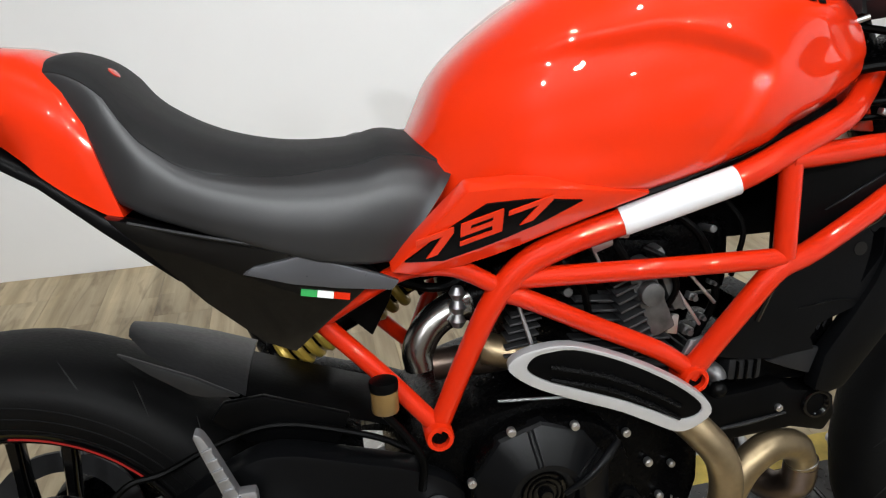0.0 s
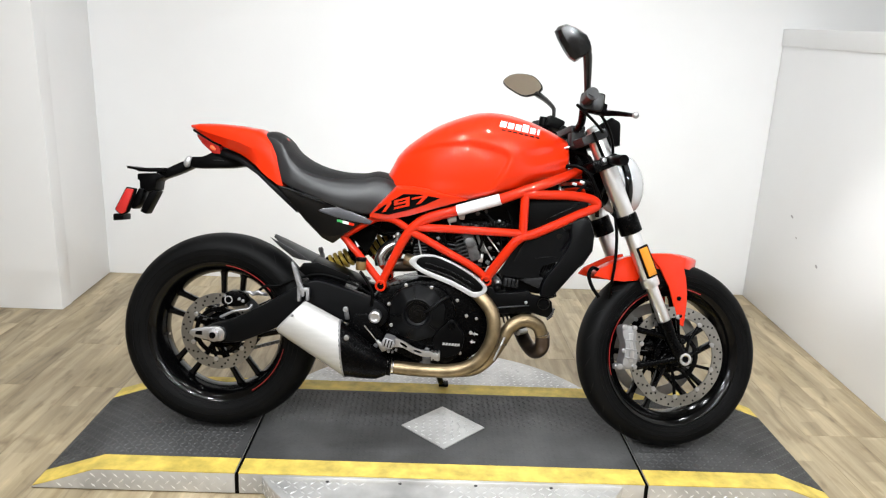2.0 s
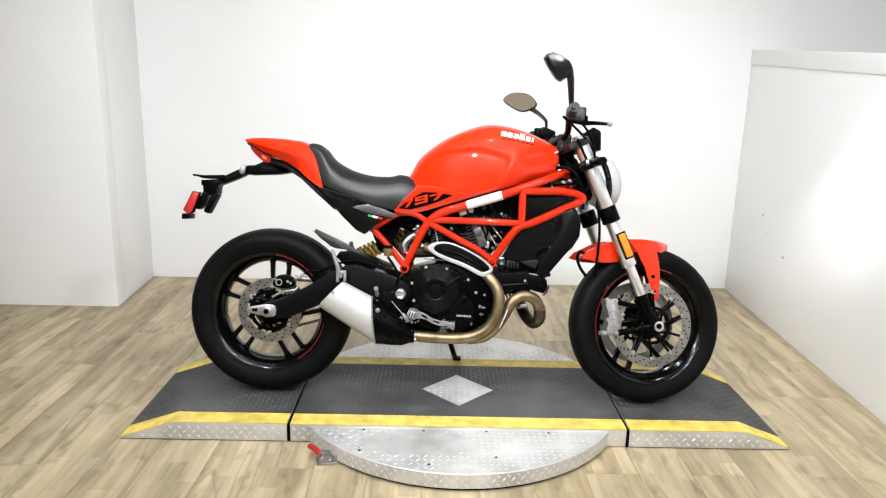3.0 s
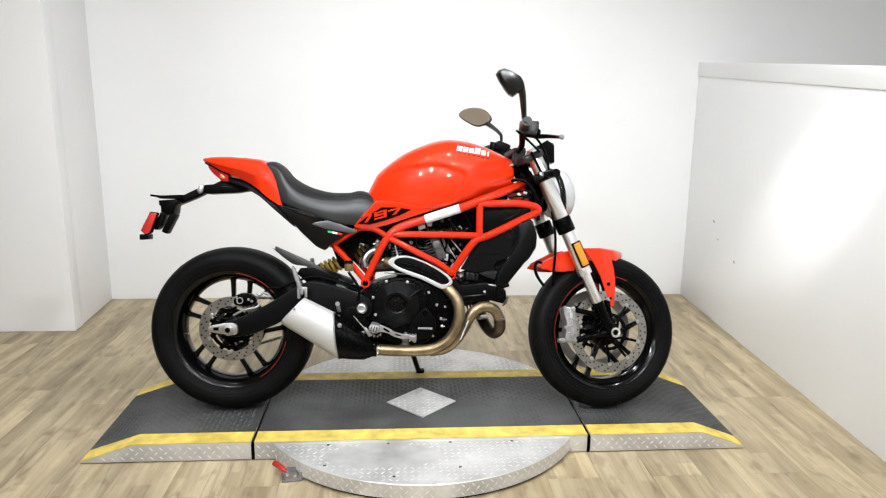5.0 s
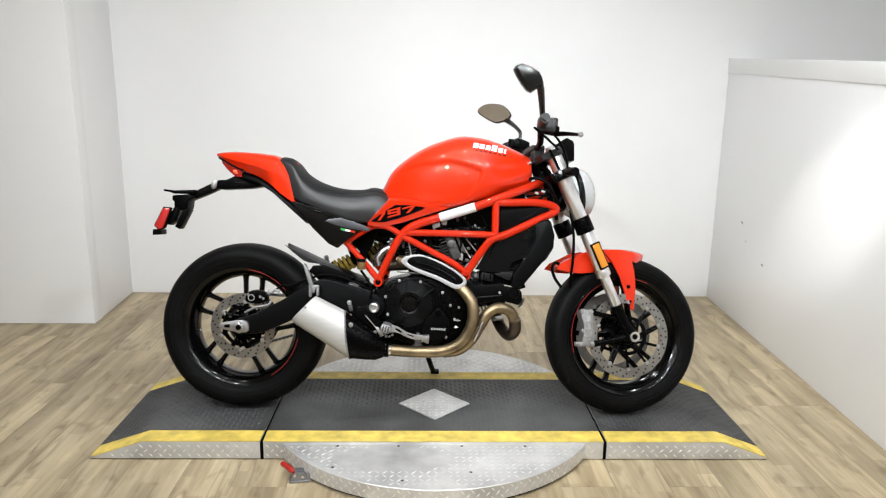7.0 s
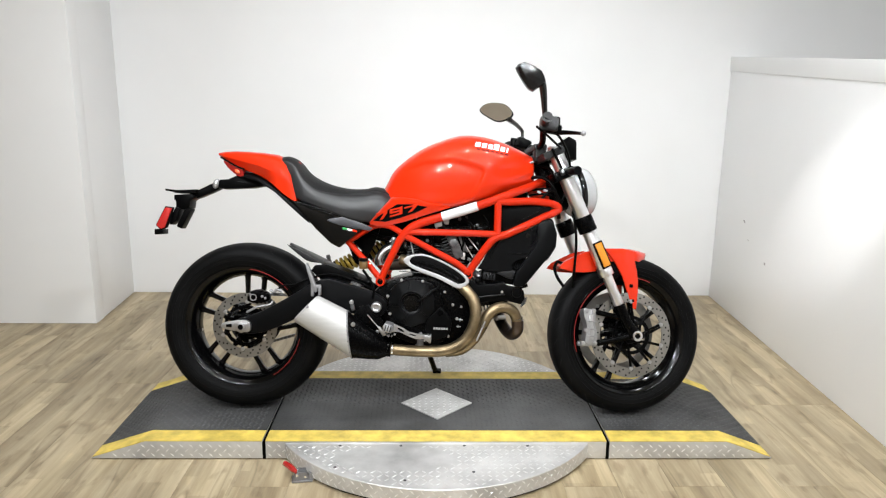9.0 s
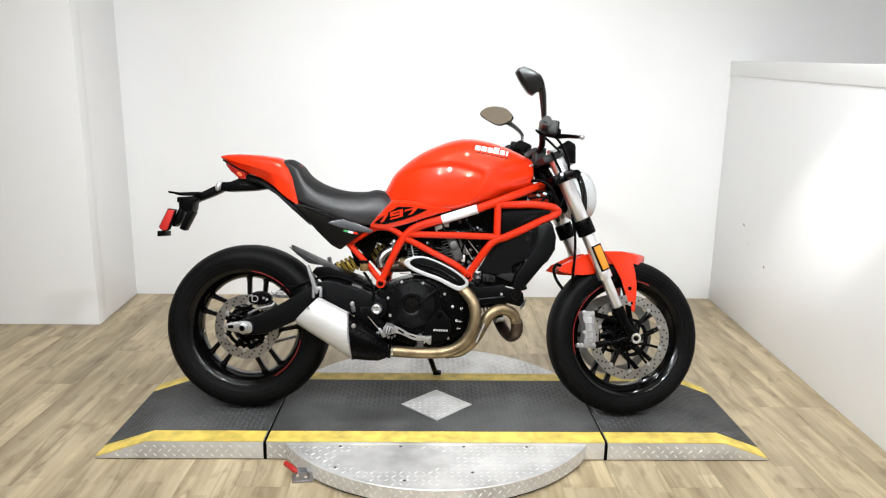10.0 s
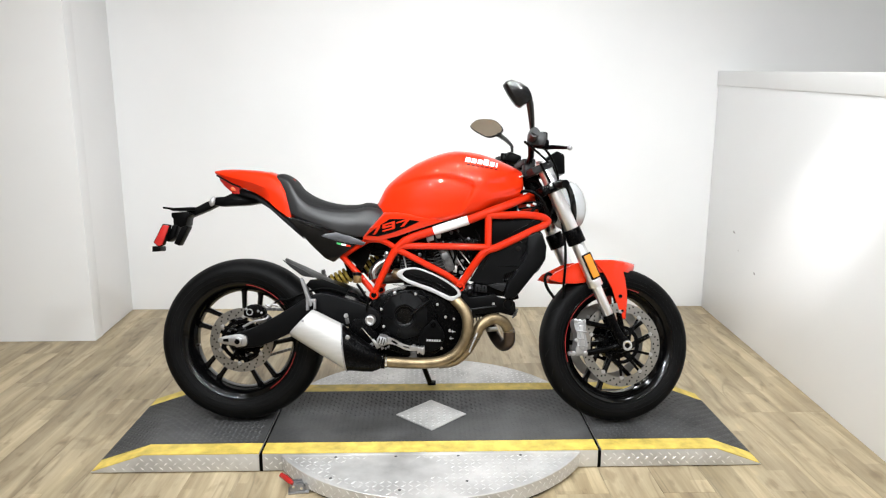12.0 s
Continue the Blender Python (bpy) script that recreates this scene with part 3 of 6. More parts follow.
part("muffler_seam", tube([r + way * 0.004 for r in rings[0][::2]], 0.0025, 6, 2, loop=True), DULL_ALLOY, muffler)
bolt((-0.282, -0.243, 0.350), 0.008, muffler)
part("muffler_tab", box(0.014, 0.006, 0.026, (-0.296, -0.158, 0.400), 0.002, (0, -12, 0)), CASTING, muffler)
part("rivet", rod((-0.440, -0.253, 0.410), (-0.440, -0.2565, 0.410), 0.005, 10, 0.001), DULL_ALLOY, muffler)
PIPE_R = 0.0205
lower_pipe = part("exhaust_pipe", tube([(-0.165, -0.165, 0.252), (-0.12, -0.166, 0.248), (-0.035, -0.167, 0.246), (0.040, -0.169, 0.251), (0.098, -0.172, 0.277), (0.133, -0.176, 0.325), (0.147, -0.178, 0.380), (0.140, -0.175, 0.430), (0.112, -0.162, 0.468), (0.075, -0.145, 0.498), (0.02, -0.128, 0.527), (-0.06, -0.105, 0.556), (-0.13, -0.08, 0.570)], PIPE_R, 20, 8), PIPE, bike, "heat-tinted steel exhaust header pipe")
front_pipe = part("exhaust_pipe", tube([(0.04, -0.125, 0.238), (0.098, -0.130, 0.250), (0.142, -0.134, 0.288), (0.172, -0.136, 0.338), (0.200, -0.134, 0.384), (0.240, -0.128, 0.405), (0.282, -0.118, 0.392), (0.303, -0.105, 0.355)], PIPE_R, 20, 8), PIPE, bike, "heat-tinted looped header pipe")
part("pipe_elbow", tube([(0.303, -0.105, 0.357), (0.303, -0.095, 0.318), (0.283, -0.065, 0.298), (0.258, -0.02, 0.32), (0.24, 0.02, 0.36), (0.235, 0.04, 0.40)], 0.0225, 18, 6), DARK_PIPE, front_pipe, "dark burnt exhaust elbow")
part("oxygen_sensor", rod((0.258, -0.03, 0.355), (0.225, -0.105, 0.362), 0.009, 12, 0.002), ALLOY, front_pipe)
clamp = part("muffler_clamp", join(tube([(-0.195, -0.164, 0.2535), (-0.155, -0.165, 0.2512)], 0.0275, 20, 2), box(0.030, 0.012, 0.036, (-0.172, -0.190, 0.262), 0.003)), BLACK_METAL, muffler, "black clamp sleeve")
for x in (-0.180, -0.165):
    part("clamp_bolt", box(0.0065, 0.004, 0.009, (x, -0.196, 0.271), 0.001), ALLOY, clamp)
part("clamp_slot", box(0.018, 0.003, 0.003, (-0.172, -0.196, 0.259), 0.0005), SATIN_ALLOY, clamp)
part("pipe_collar", tube([(-0.153, -0.165, 0.2512), (-0.147, -0.165, 0.2508)], 0.0228, 20, 2), CHROME, lower_pipe)
for p, q in (((0.154, -0.186, 0.391), (0.120, -0.184, 0.306)), ((0.182, -0.166, 0.358), (0.152, -0.172, 0.287))):
    p, q = Vector(p), Vector(q)
    part("pipe_spring", tube([p.lerp(q, k / 24) for k in range(25)], [0.0036, 0.0026] * 12 + [0.0026], 8, 1), ALLOY, lower_pipe, "bright retaining spring")
for c, w, owner in (((0.133, -0.160, 0.325), (0.25, 0, 1), lower_pipe), ((0.098, -0.158, 0.277), (0.7, 0, 0.7), lower_pipe), ((0.172, -0.136, 0.338), (0.45, 0, 1), front_pipe), ((0.301, -0.107, 0.362), (0.25, 0.1, -1), front_pipe), ((-0.03, -0.158, 0.2462), (1, 0, 0), lower_pipe)):
    w = Vector(w).normalized()
    s1 = w.cross(Vector((0, 1, 0))).normalized()
    s2 = w.cross(s1)
    part("weld_bead", tube([Vector(c) + (s1 * math.cos(a) + s2 * math.sin(a)) * (PIPE_R + 0.0004) for a in (2 * math.pi * k / 24 for k in range(24))], 0.0017, 6, 1, loop=True), DARK_CHROME, owner)
S_OUT = [(-0.1166, 0.571), (-0.1043, 0.5852), (-0.0777, 0.5935), (-0.0421, 0.5948), (0.0035, 0.581), (0.0499, 0.5602), (0.0891, 0.5375), (0.1161, 0.5157), (0.1221, 0.4977), (0.1041, 0.4815), (0.082, 0.4762), (0.0489, 0.4909), (0.0136, 0.5075), (-0.032, 0.5232), (-0.0757, 0.5399), (-0.1023, 0.5549)]
S_IN = [(-0.0941, 0.5711), (-0.0859, 0.5823), (-0.0696, 0.5875), (-0.0391, 0.5887), (0.0035, 0.5759), (0.0479, 0.5552), (0.084, 0.5334), (0.1071, 0.5136), (0.1101, 0.5016), (0.0981, 0.4935), (0.08, 0.4933), (0.0499, 0.5069), (0.0136, 0.5226), (-0.0309, 0.5373), (-0.0696, 0.5511), (-0.088, 0.5611)]


def fine(o, n=3):
    return [(p.x, p.z) for p in spline([(x, 0, z) for x, z in o], n, True)]


SHIELD_AT = Matrix.Translation((-0.114, -0.150, 0)) @ Matrix.Rotation(radians(-8.1), 4, "Z") @ Matrix.Translation((0.114, 0, 0))
shield = part("heat_shield", band(fine(S_OUT), fine(S_IN), 0.0, 0.018, 0.003), SHIELD, bike, "silver-framed exhaust heat shield with a black ribbed insert", m=SHIELD_AT)
part("shield_insert", plate(fine(S_IN), 0.002, 0.016, 0.004), BLACK_PLASTIC, shield, "black insert", m=SHIELD_AT)
for dz in (-0.002, -0.018):
    part("insert_rib", tube([(-0.067, 0.001, 0.572 + dz), (-0.001, 0.0, 0.556 + dz), (0.05, 0.0, 0.533 + dz), (0.085, 0.001, 0.512 + dz)], 0.0035, 8, 5), BLACK_METAL, shield, m=SHIELD_AT)

# --- engine
CASE = [(-0.255, 0.34), (-0.245, 0.42), (-0.205, 0.475), (-0.130, 0.505), (-0.020, 0.520), (0.085, 0.500), (0.130, 0.450), (0.140, 0.370), (0.105, 0.295), (0.030, 0.262), (-0.090, 0.255), (-0.190, 0.275)]
engine = part("engine", plate(CASE, -0.128, 0.128, 0.018, 2), BLACK_METAL, bike, "black two-cylinder engine with finned cylinders")
part("side_cover", plate([(-0.170, 0.36), (-0.165, 0.46), (-0.100, 0.502), (-0.020, 0.498), (0.022, 0.455), (0.034, 0.385), (0.052, 0.305), (0.0, 0.268), (-0.090, 0.274), (-0.150, 0.305)], -0.166, -0.120, 0.010, 3), BLACK_METAL, engine)
clutch_at = Matrix.Translation((-0.083, -0.163, 0.419)) @ AXLE
def facet_ring(radius, high, corner, n=10):
    """A ring that goes from a ten-sided outline (corner 1) to a circle (corner 0)."""
    out = []
    for k in range(60):
        a = 2 * math.pi * k / 60
        off = (a + math.pi / n) % (2 * math.pi / n) - math.pi / n
        flat = math.cos(math.pi / n) / math.cos(off)
        out.append(Vector((radius * (corner * flat + 1 - corner) * math.cos(a), radius * (corner * flat + 1 - corner) * math.sin(a), high)))
    return out


clutch = part("clutch_cover", loft([facet_ring(0.088, -0.012, 1), facet_ring(0.088, 0.001, 1), facet_ring(0.085, 0.005, 1), facet_ring(0.050, 0.025, 0.3), facet_ring(0.045, 0.027, 0), facet_ring(0.038, 0.026, 0), facet_ring(0.036, 0.016, 0), facet_ring(0.028, 0.013, 0)]), ARM_GREY, bike, "faceted satin black clutch cover", m=clutch_at, smooth=20)
part("clutch_hub", lathe([(0, 0.022), (0.007, 0.022), (0.009, 0.019), (0.009, 0.014), (0.028, 0.013)], 30, clutch_at), BLACK_GLOSS, clutch)
for k in range(3):
    part("hub_ring", lathe([(0.014 + 0.006 * k, 0.013), (0.0145 + 0.006 * k, 0.0155), (0.016 + 0.006 * k, 0.0155), (0.0165 + 0.006 * k, 0.013)], 30, clutch_at), BLACK_METAL, clutch)
for a in (100, 32, -38, -110, 186):
    for off in (-3.4, 3.4):
        c, s = math.cos(radians(a + off * 0.5)), math.sin(radians(a + off * 0.5))
        c1, s1 = math.cos(radians(a + off)), math.sin(radians(a + off))
        part("cover_rib", rod((0.082 * c, 0.082 * s, 0.0062), (0.044 * c1, 0.044 * s1, 0.0272), 0.0016, 8), ARM_GREY, clutch, m=clutch_at)
part("clutch_lever", tube([(0.020, 0.006, 0.027), (0.046, 0.024, 0.031), (0.072, 0.046, 0.026), (0.090, 0.055, 0.012)], [0.003, 0.005, 0.006, 0.004], 10, 4), ARM_GREY, clutch, m=clutch_at)
for x, z in ((-0.120, 0.502), (-0.044, 0.499), (-0.169, 0.443), (-0.160, 0.380), (0.065, 0.412), (0.081, 0.361), (0.050, 0.296), (-0.016, 0.282), (-0.205, 0.300), (0.035, 0.458)):
    bolt((x, -0.134 if x > 0.03 else -0.170, z), 0.0054, engine)
pump = part("pump_cover", plate([(-0.030, 0.350), (-0.012, 0.376), (0.003, 0.388), (0.016, 0.404), (0.030, 0.402), (0.046, 0.382), (0.060, 0.358), (0.058, 0.325), (0.038, 0.298), (0.000, 0.288), (-0.022, 0.300), (-0.032, 0.325)], -0.173, -0.150, 0.006, 2), BLACK_PLASTIC, engine, "rounded black side cover with a pale worn logo bar")
part("cover_boss", lathe([(0, 0.004), (0.008, 0.004), (0.011, 0.0), (0.012, -0.01)], 20, Matrix.Translation((0.021, -0.174, 0.386)) @ AXLE), BLACK_METAL, pump)
for k in range(6):
    part("logo_mark", plate([(-0.0038, -0.0036), (-0.0026, 0.0036), (0.0042, 0.0036), (0.0030, -0.0036)], -0.0015, 0.0, 0.0), SHIELD, pump, m=pose(0.0 + 0.0089 * k, -0.1732, 0.331 - 0.0003 * k), smooth=10)
part("oil_sump", plate([(-0.19, 0.235), (-0.19, 0.275), (0.09, 0.28), (0.07, 0.245), (-0.02, 0.225)], -0.08, 0.08, 0.010, 0), BLACK_METAL, engine)


def cylinder(base, way, name, count, w, d):
    """A finned barrel and head."""
    way = Vector(way).normalized()
    m = Matrix.Translation(base) @ way.to_track_quat("Z", "X").to_matrix().to_4x4()
    top = part(name, box(w * 0.78, d * 0.78, 0.014 * count, (0, 0, 0.007 * count), 0.01), FIN, bike, "finned engine cylinder", m=m)
    for k in range(count):
        part("cooling_fin", box(w, d, 0.0035, (0, 0, 0.006 + 0.0125 * k), 0.0012), FIN, top, m=m)
    part("cylinder_head", box(w * 0.95, d * 0.9, 0.07, (0, 0, 0.0125 * count + 0.035), 0.014), BLACK_METAL, top, m=m)
    return top


cylinder((0.035, 0.0, 0.515), (0.10, 0, 1), "rear_cylinder", 9, 0.13, 0.21)
part("rear_head", box(0.15, 0.17, 0.17, (-0.035, 0.0, 0.605), 0.03, (0, -8, 0)), BLACK_METAL, engine)
part("rear_port", box(0.10, 0.12, 0.10, (0.12, 0.02, 0.60), 0.02), BLACK_METAL, engine)
cylinder((0.105, 0.0, 0.44), (1, 0, 0.18), "front_cylinder", 7, 0.13, 0.20)
belt = part("belt_cover", plate([(0.120, 0.506), (0.138, 0.500), (0.153, 0.4865), (0.200, 0.490), (0.249, 0.497), (0.262, 0.484), (0.285, 0.480), (0.310, 0.479), (0.323, 0.466), (0.3265, 0.437), (0.3125, 0.4157), (0.264, 0.4286), (0.200, 0.424), (0.127, 0.419)], -0.130, -0.090, 0.006), BLACK_PLASTIC, engine, "black timing belt cover with a round boss")
part("belt_boss", lathe([(0, -0.002), (0.013, -0.001), (0.016, 0.004), (0.019, 0.004), (0.022, -0.002), (0.0225, -0.01)], 30, Matrix.Translation((0.2965, -0.131, 0.4595)) @ AXLE), BLACK_GLOSS, belt)
part("cover_ledge", tube([(0.150, -0.131, 0.4404), (0.20, -0.133, 0.4465), (0.2535, -0.131, 0.4526)], [0.0018, 0.003, 0.0018], 8, 4), GREY_PANEL, belt)
bolt((0.243, -0.131, 0.4614), 0.0048, belt)
bolt((0.158, -0.131, 0.4345), 0.0034, belt)
part("horn_box", box(0.046, 0.030, 0.030, (0.196, -0.112, 0.519), 0.006, (0, 4, 0)), GREY_PANEL, engine, "black moulded connector box")
for k in range(3):
    part("box_rib", box(0.003, 0.006, 0.026, (0.184 + 0.012 * k, -0.128, 0.519), 0.001, (0, 4, 0)), BLACK_METAL, engine)
part("pump_elbow", tube([(0.140, -0.110, 0.528), (0.154, -0.128, 0.520), (0.156, -0.134, 0.512)], [0.013, 0.012, 0.010], 14, 5), CASTING, engine, "pale alloy elbow")
part("elbow_plug", ball((0.154, -0.138, 0.502), 0.011, 0.010, 0.010), BLACK_PLASTIC, engine)
for k in range(4):
    part("head_fin", box(0.022, 0.030, 0.0022, (0.330 - 0.002 * k, -0.078, 0.432 - 0.0072 * k), 0.0005, (0, -38, 0)), CASTING, engine)
part("airbox", box(0.42, 0.15, 0.20, (0.13, 0.02, 0.765), 0.03), BLACK_PLASTIC, bike, "black airbox under the tank")
part("battery_tray", box(0.16, 0.14, 0.11, (-0.20, 0.03, 0.775), 0.02), BLACK_PLASTIC, bike)
part("throttle_body", box(0.20, 0.17, 0.10, (0.10, 0.01, 0.655), 0.02), BLACK_METAL, bike)
head_at = Matrix.Translation((0.052, -0.112, 0.610)) @ Matrix.Rotation(radians(-22), 4, "Y")
side_head = part("cam_housing", join(box(0.034, 0.030, 0.100, (0.022, 0, 0.010), 0.008), rod((0.022, -0.010, 0.020), (0.022, -0.028, 0.020), 0.015, 18, 0.003), box(0.016, 0.028, 0.085, (0.052, 0.004, 0.02), 0.005)), CASTING, bike, "weathered alloy cam housing", m=head_at)
for k in range(9):
    part("cooling_fin", box(0.030, 0.034, 0.0032, (-0.010 + 0.0012 * k, 0, -0.045 + 0.0115 * k), 0.001), FIN, side_head, m=head_at)
for dx, dz, w in ((0.075, 0.010, 0.012), (0.088, -0.018, 0.009), (0.070, -0.034, 0.014), (0.100, 0.026, 0.008), (0.062, 0.052, 0.010)):
    part("fitting", join(box(w, 0.012, w * 0.8, (0.052 + dx, -0.112, 0.610 + dz), 0.002, (0, 18 * w * 100, 0)), rod((0.052 + dx, -0.115, 0.610 + dz), (0.052 + dx, -0.124, 0.610 + dz), w * 0.3, 8)), CASTING, engine)
for p, q in (((0.10, -0.118, 0.640), (0.135, -0.120, 0.585)), ((0.118, -0.116, 0.655), (0.155, -0.118, 0.610)), ((-0.005, -0.120, 0.700), (0.012, -0.118, 0.665))):
    part("bracket_rod", rod(p, q, 0.0022, 8), ALLOY, engine)
part("spark_lead", tube([(0.06, -0.118, 0.690), (0.085, -0.128, 0.675), (0.10, -0.126, 0.640), (0.092, -0.118, 0.612)], 0.0042, 8, 6), CABLE_GAP_BLACK, engine)
for k in range(6):
    part("cooling_fin", box(0.040, 0.030, 0.0030, (-0.092 + 0.002 * k, -0.100, 0.572 + 0.010 * k), 0.001, (0, -8, 0)), FIN, engine)
part("relay_box", box(0.030, 0.022, 0.020, (0.008, -0.112, 0.703), 0.004, (0, -18, 0)), ALLOY, engine)
part("relay_box", box(0.020, 0.018, 0.018, (0.036, -0.108, 0.712), 0.004, (0, 10, 0)), ALLOY, engine)
part("bracket_tab", plate([(0.092, 0.578), (0.100, 0.602), (0.108, 0.600), (0.106, 0.575)], -0.12, -0.115, 0.001), ALLOY, engine)
part("bracket_tab", plate([(0.112, 0.548), (0.122, 0.566), (0.142, 0.570), (0.138, 0.548)], -0.125, -0.118, 0.002), DULL_ALLOY, engine)
for x, z, r in ((-0.032, 0.640, 0.006), (0.115, 0.606, 0.005), (0.085, 0.722, 0.006), (0.110, 0.728, 0.005), (0.150, 0.700, 0.005)):
    part("fitting", rod((x, -0.085, z), (x, -0.118, z + 0.004), r, 10, 0.002), CASTING, engine)
for k, pts in enumerate([[(0.01, -0.11, 0.74), (0.03, -0.12, 0.69), (0.06, -0.12, 0.66), (0.12, -0.11, 0.67)], [(0.08, -0.10, 0.74), (0.13, -0.12, 0.70), (0.16, -0.11, 0.62), (0.14, -0.10, 0.56)],
                         [(-0.06, -0.10, 0.70), (-0.02, -0.12, 0.66), (0.0, -0.11, 0.60), (0.03, -0.10, 0.57)], [(0.17, -0.10, 0.74), (0.19, -0.115, 0.70), (0.18, -0.11, 0.64)]]):
    part("hose", tube(pts, 0.006 - 0.0008 * k, 8, 6), CABLE_GAP_BLACK, engine)
for x, z in ((0.086, 0.360), (0.079, 0.335)):
    part("stud", join(rod((x, -0.146, z), (x + 0.016, -0.146, z - 0.001), 0.0018, 8), rod((x + 0.006, -0.146, z - 0.006), (x + 0.006, -0.146, z + 0.006), 0.0015, 8)), ALLOY, engine)
bolt((0.096, -0.134, 0.405), 0.0045, engine)
part("oil_filter", lathe([(0, 0.030), (0.010, 0.029), (0.013, 0.022), (0.012, 0.004), (0.019, 0.0), (0.020, -0.022), (0.016, -0.028), (0, -0.030)], 28, pose(-0.050, -0.152, 0.288, 10.5)), OIL_FILTER, engine, "grey oil filter can")

# --- trellis frame, both sides


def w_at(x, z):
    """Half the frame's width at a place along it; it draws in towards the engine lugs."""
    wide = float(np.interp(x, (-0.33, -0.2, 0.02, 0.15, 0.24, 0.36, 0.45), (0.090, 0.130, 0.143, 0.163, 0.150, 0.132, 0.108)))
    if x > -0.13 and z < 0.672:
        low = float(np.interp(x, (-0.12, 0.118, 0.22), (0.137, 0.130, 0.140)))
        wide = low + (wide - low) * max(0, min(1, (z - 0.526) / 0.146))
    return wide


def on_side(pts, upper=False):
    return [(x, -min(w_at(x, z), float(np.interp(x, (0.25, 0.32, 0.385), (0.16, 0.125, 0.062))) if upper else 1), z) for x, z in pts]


frame_root = new("trellis_frame")
frame_root.parent = bike
frame_root["label"] = "red tubular trellis frame with a strip of white tape"
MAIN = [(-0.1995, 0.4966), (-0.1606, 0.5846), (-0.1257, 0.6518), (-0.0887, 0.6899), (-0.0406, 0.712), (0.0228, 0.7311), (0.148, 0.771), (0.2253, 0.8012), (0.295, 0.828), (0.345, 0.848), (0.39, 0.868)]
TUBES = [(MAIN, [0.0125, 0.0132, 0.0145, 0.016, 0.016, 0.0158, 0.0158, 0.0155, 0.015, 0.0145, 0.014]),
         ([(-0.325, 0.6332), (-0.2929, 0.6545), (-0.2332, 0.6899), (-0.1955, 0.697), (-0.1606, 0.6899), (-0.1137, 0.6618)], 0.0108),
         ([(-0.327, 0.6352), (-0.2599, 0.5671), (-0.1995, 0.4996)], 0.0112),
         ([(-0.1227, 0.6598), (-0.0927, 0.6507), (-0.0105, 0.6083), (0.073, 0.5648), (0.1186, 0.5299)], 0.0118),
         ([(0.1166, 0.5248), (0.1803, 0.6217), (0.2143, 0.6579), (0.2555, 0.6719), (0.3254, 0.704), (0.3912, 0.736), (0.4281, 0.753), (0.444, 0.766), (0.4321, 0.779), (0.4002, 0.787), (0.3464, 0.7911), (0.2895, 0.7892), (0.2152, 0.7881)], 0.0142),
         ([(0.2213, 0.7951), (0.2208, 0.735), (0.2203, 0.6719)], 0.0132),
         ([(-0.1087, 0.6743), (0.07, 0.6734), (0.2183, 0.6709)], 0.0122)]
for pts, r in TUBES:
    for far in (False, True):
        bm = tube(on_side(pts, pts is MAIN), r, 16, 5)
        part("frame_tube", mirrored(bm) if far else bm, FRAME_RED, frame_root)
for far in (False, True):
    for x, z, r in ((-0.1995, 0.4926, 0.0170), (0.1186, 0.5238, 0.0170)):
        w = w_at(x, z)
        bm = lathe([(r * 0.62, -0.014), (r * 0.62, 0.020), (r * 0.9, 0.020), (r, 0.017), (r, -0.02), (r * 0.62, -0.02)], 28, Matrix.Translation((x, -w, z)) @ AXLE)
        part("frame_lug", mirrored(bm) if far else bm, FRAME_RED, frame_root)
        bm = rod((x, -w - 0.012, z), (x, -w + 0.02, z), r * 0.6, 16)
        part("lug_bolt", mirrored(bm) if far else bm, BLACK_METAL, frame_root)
part("steering_head", rod(HEAD + HEAD_WAY * 0.06, HEAD - HEAD_WAY * 0.13, 0.032, 24, 0.003), BLACK_METAL, frame_root)
part("head_gusset", plate([(0.33, 0.835), (0.40, 0.875), (0.425, 0.79), (0.36, 0.80)], -0.035, 0.035, 0.006), FRAME_RED, frame_root)
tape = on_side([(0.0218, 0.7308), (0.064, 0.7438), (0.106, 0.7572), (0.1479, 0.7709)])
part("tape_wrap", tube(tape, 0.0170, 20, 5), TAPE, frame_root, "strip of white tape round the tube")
part("frame_panel", plate([(0.230, 0.662), (0.230, 0.780), (0.300, 0.786), (0.418, 0.780), (0.410, 0.744), (0.31, 0.690)], -0.124, -0.106, 0.004), BLACK_PLASTIC, bike, "black infill panel")
part("panel_wedge", plate([(0.29, 0.716), (0.375, 0.760), (0.385, 0.768), (0.36, 0.750)], -0.127, -0.122, 0.001), GREY_PANEL, bike)


# --- cooler shroud ahead of the engine
SLOT = [(0.3498, 0.6850), (0.357, 0.691), (0.364, 0.690), (0.364, 0.657), (0.352, 0.640), (0.338, 0.622), (0.346, 0.655), (0.3490, 0.6835)]
SHROUD = [(0.152, 0.546), (0.165, 0.565), (0.218, 0.660), (0.290, 0.688), (0.350, 0.714), (0.412, 0.732), (0.422, 0.721), (0.436, 0.677), (0.433, 0.628), (0.408, 0.586), (0.372, 0.556), (0.352, 0.575), (0.335, 0.592), (0.300, 0.580), (0.285, 0.574), (0.275, 0.557), (0.281, 0.541), (0.227, 0.5357), (0.190, 0.5385)]
SHROUD_FRONT = [(0.366, 0.712), (0.401, 0.727), (0.413, 0.724), (0.423, 0.712), (0.436, 0.675), (0.433, 0.630), (0.395, 0.577), (0.3236, 0.486), (0.302, 0.480), (0.281, 0.486), (0.292, 0.5335), (0.325, 0.580), (0.352, 0.622), (0.366, 0.655)]
cut = SHROUD[:4] + [(0.3285, 0.7045), *SLOT[::-1], (0.3295, 0.7050)] + SHROUD[4:]
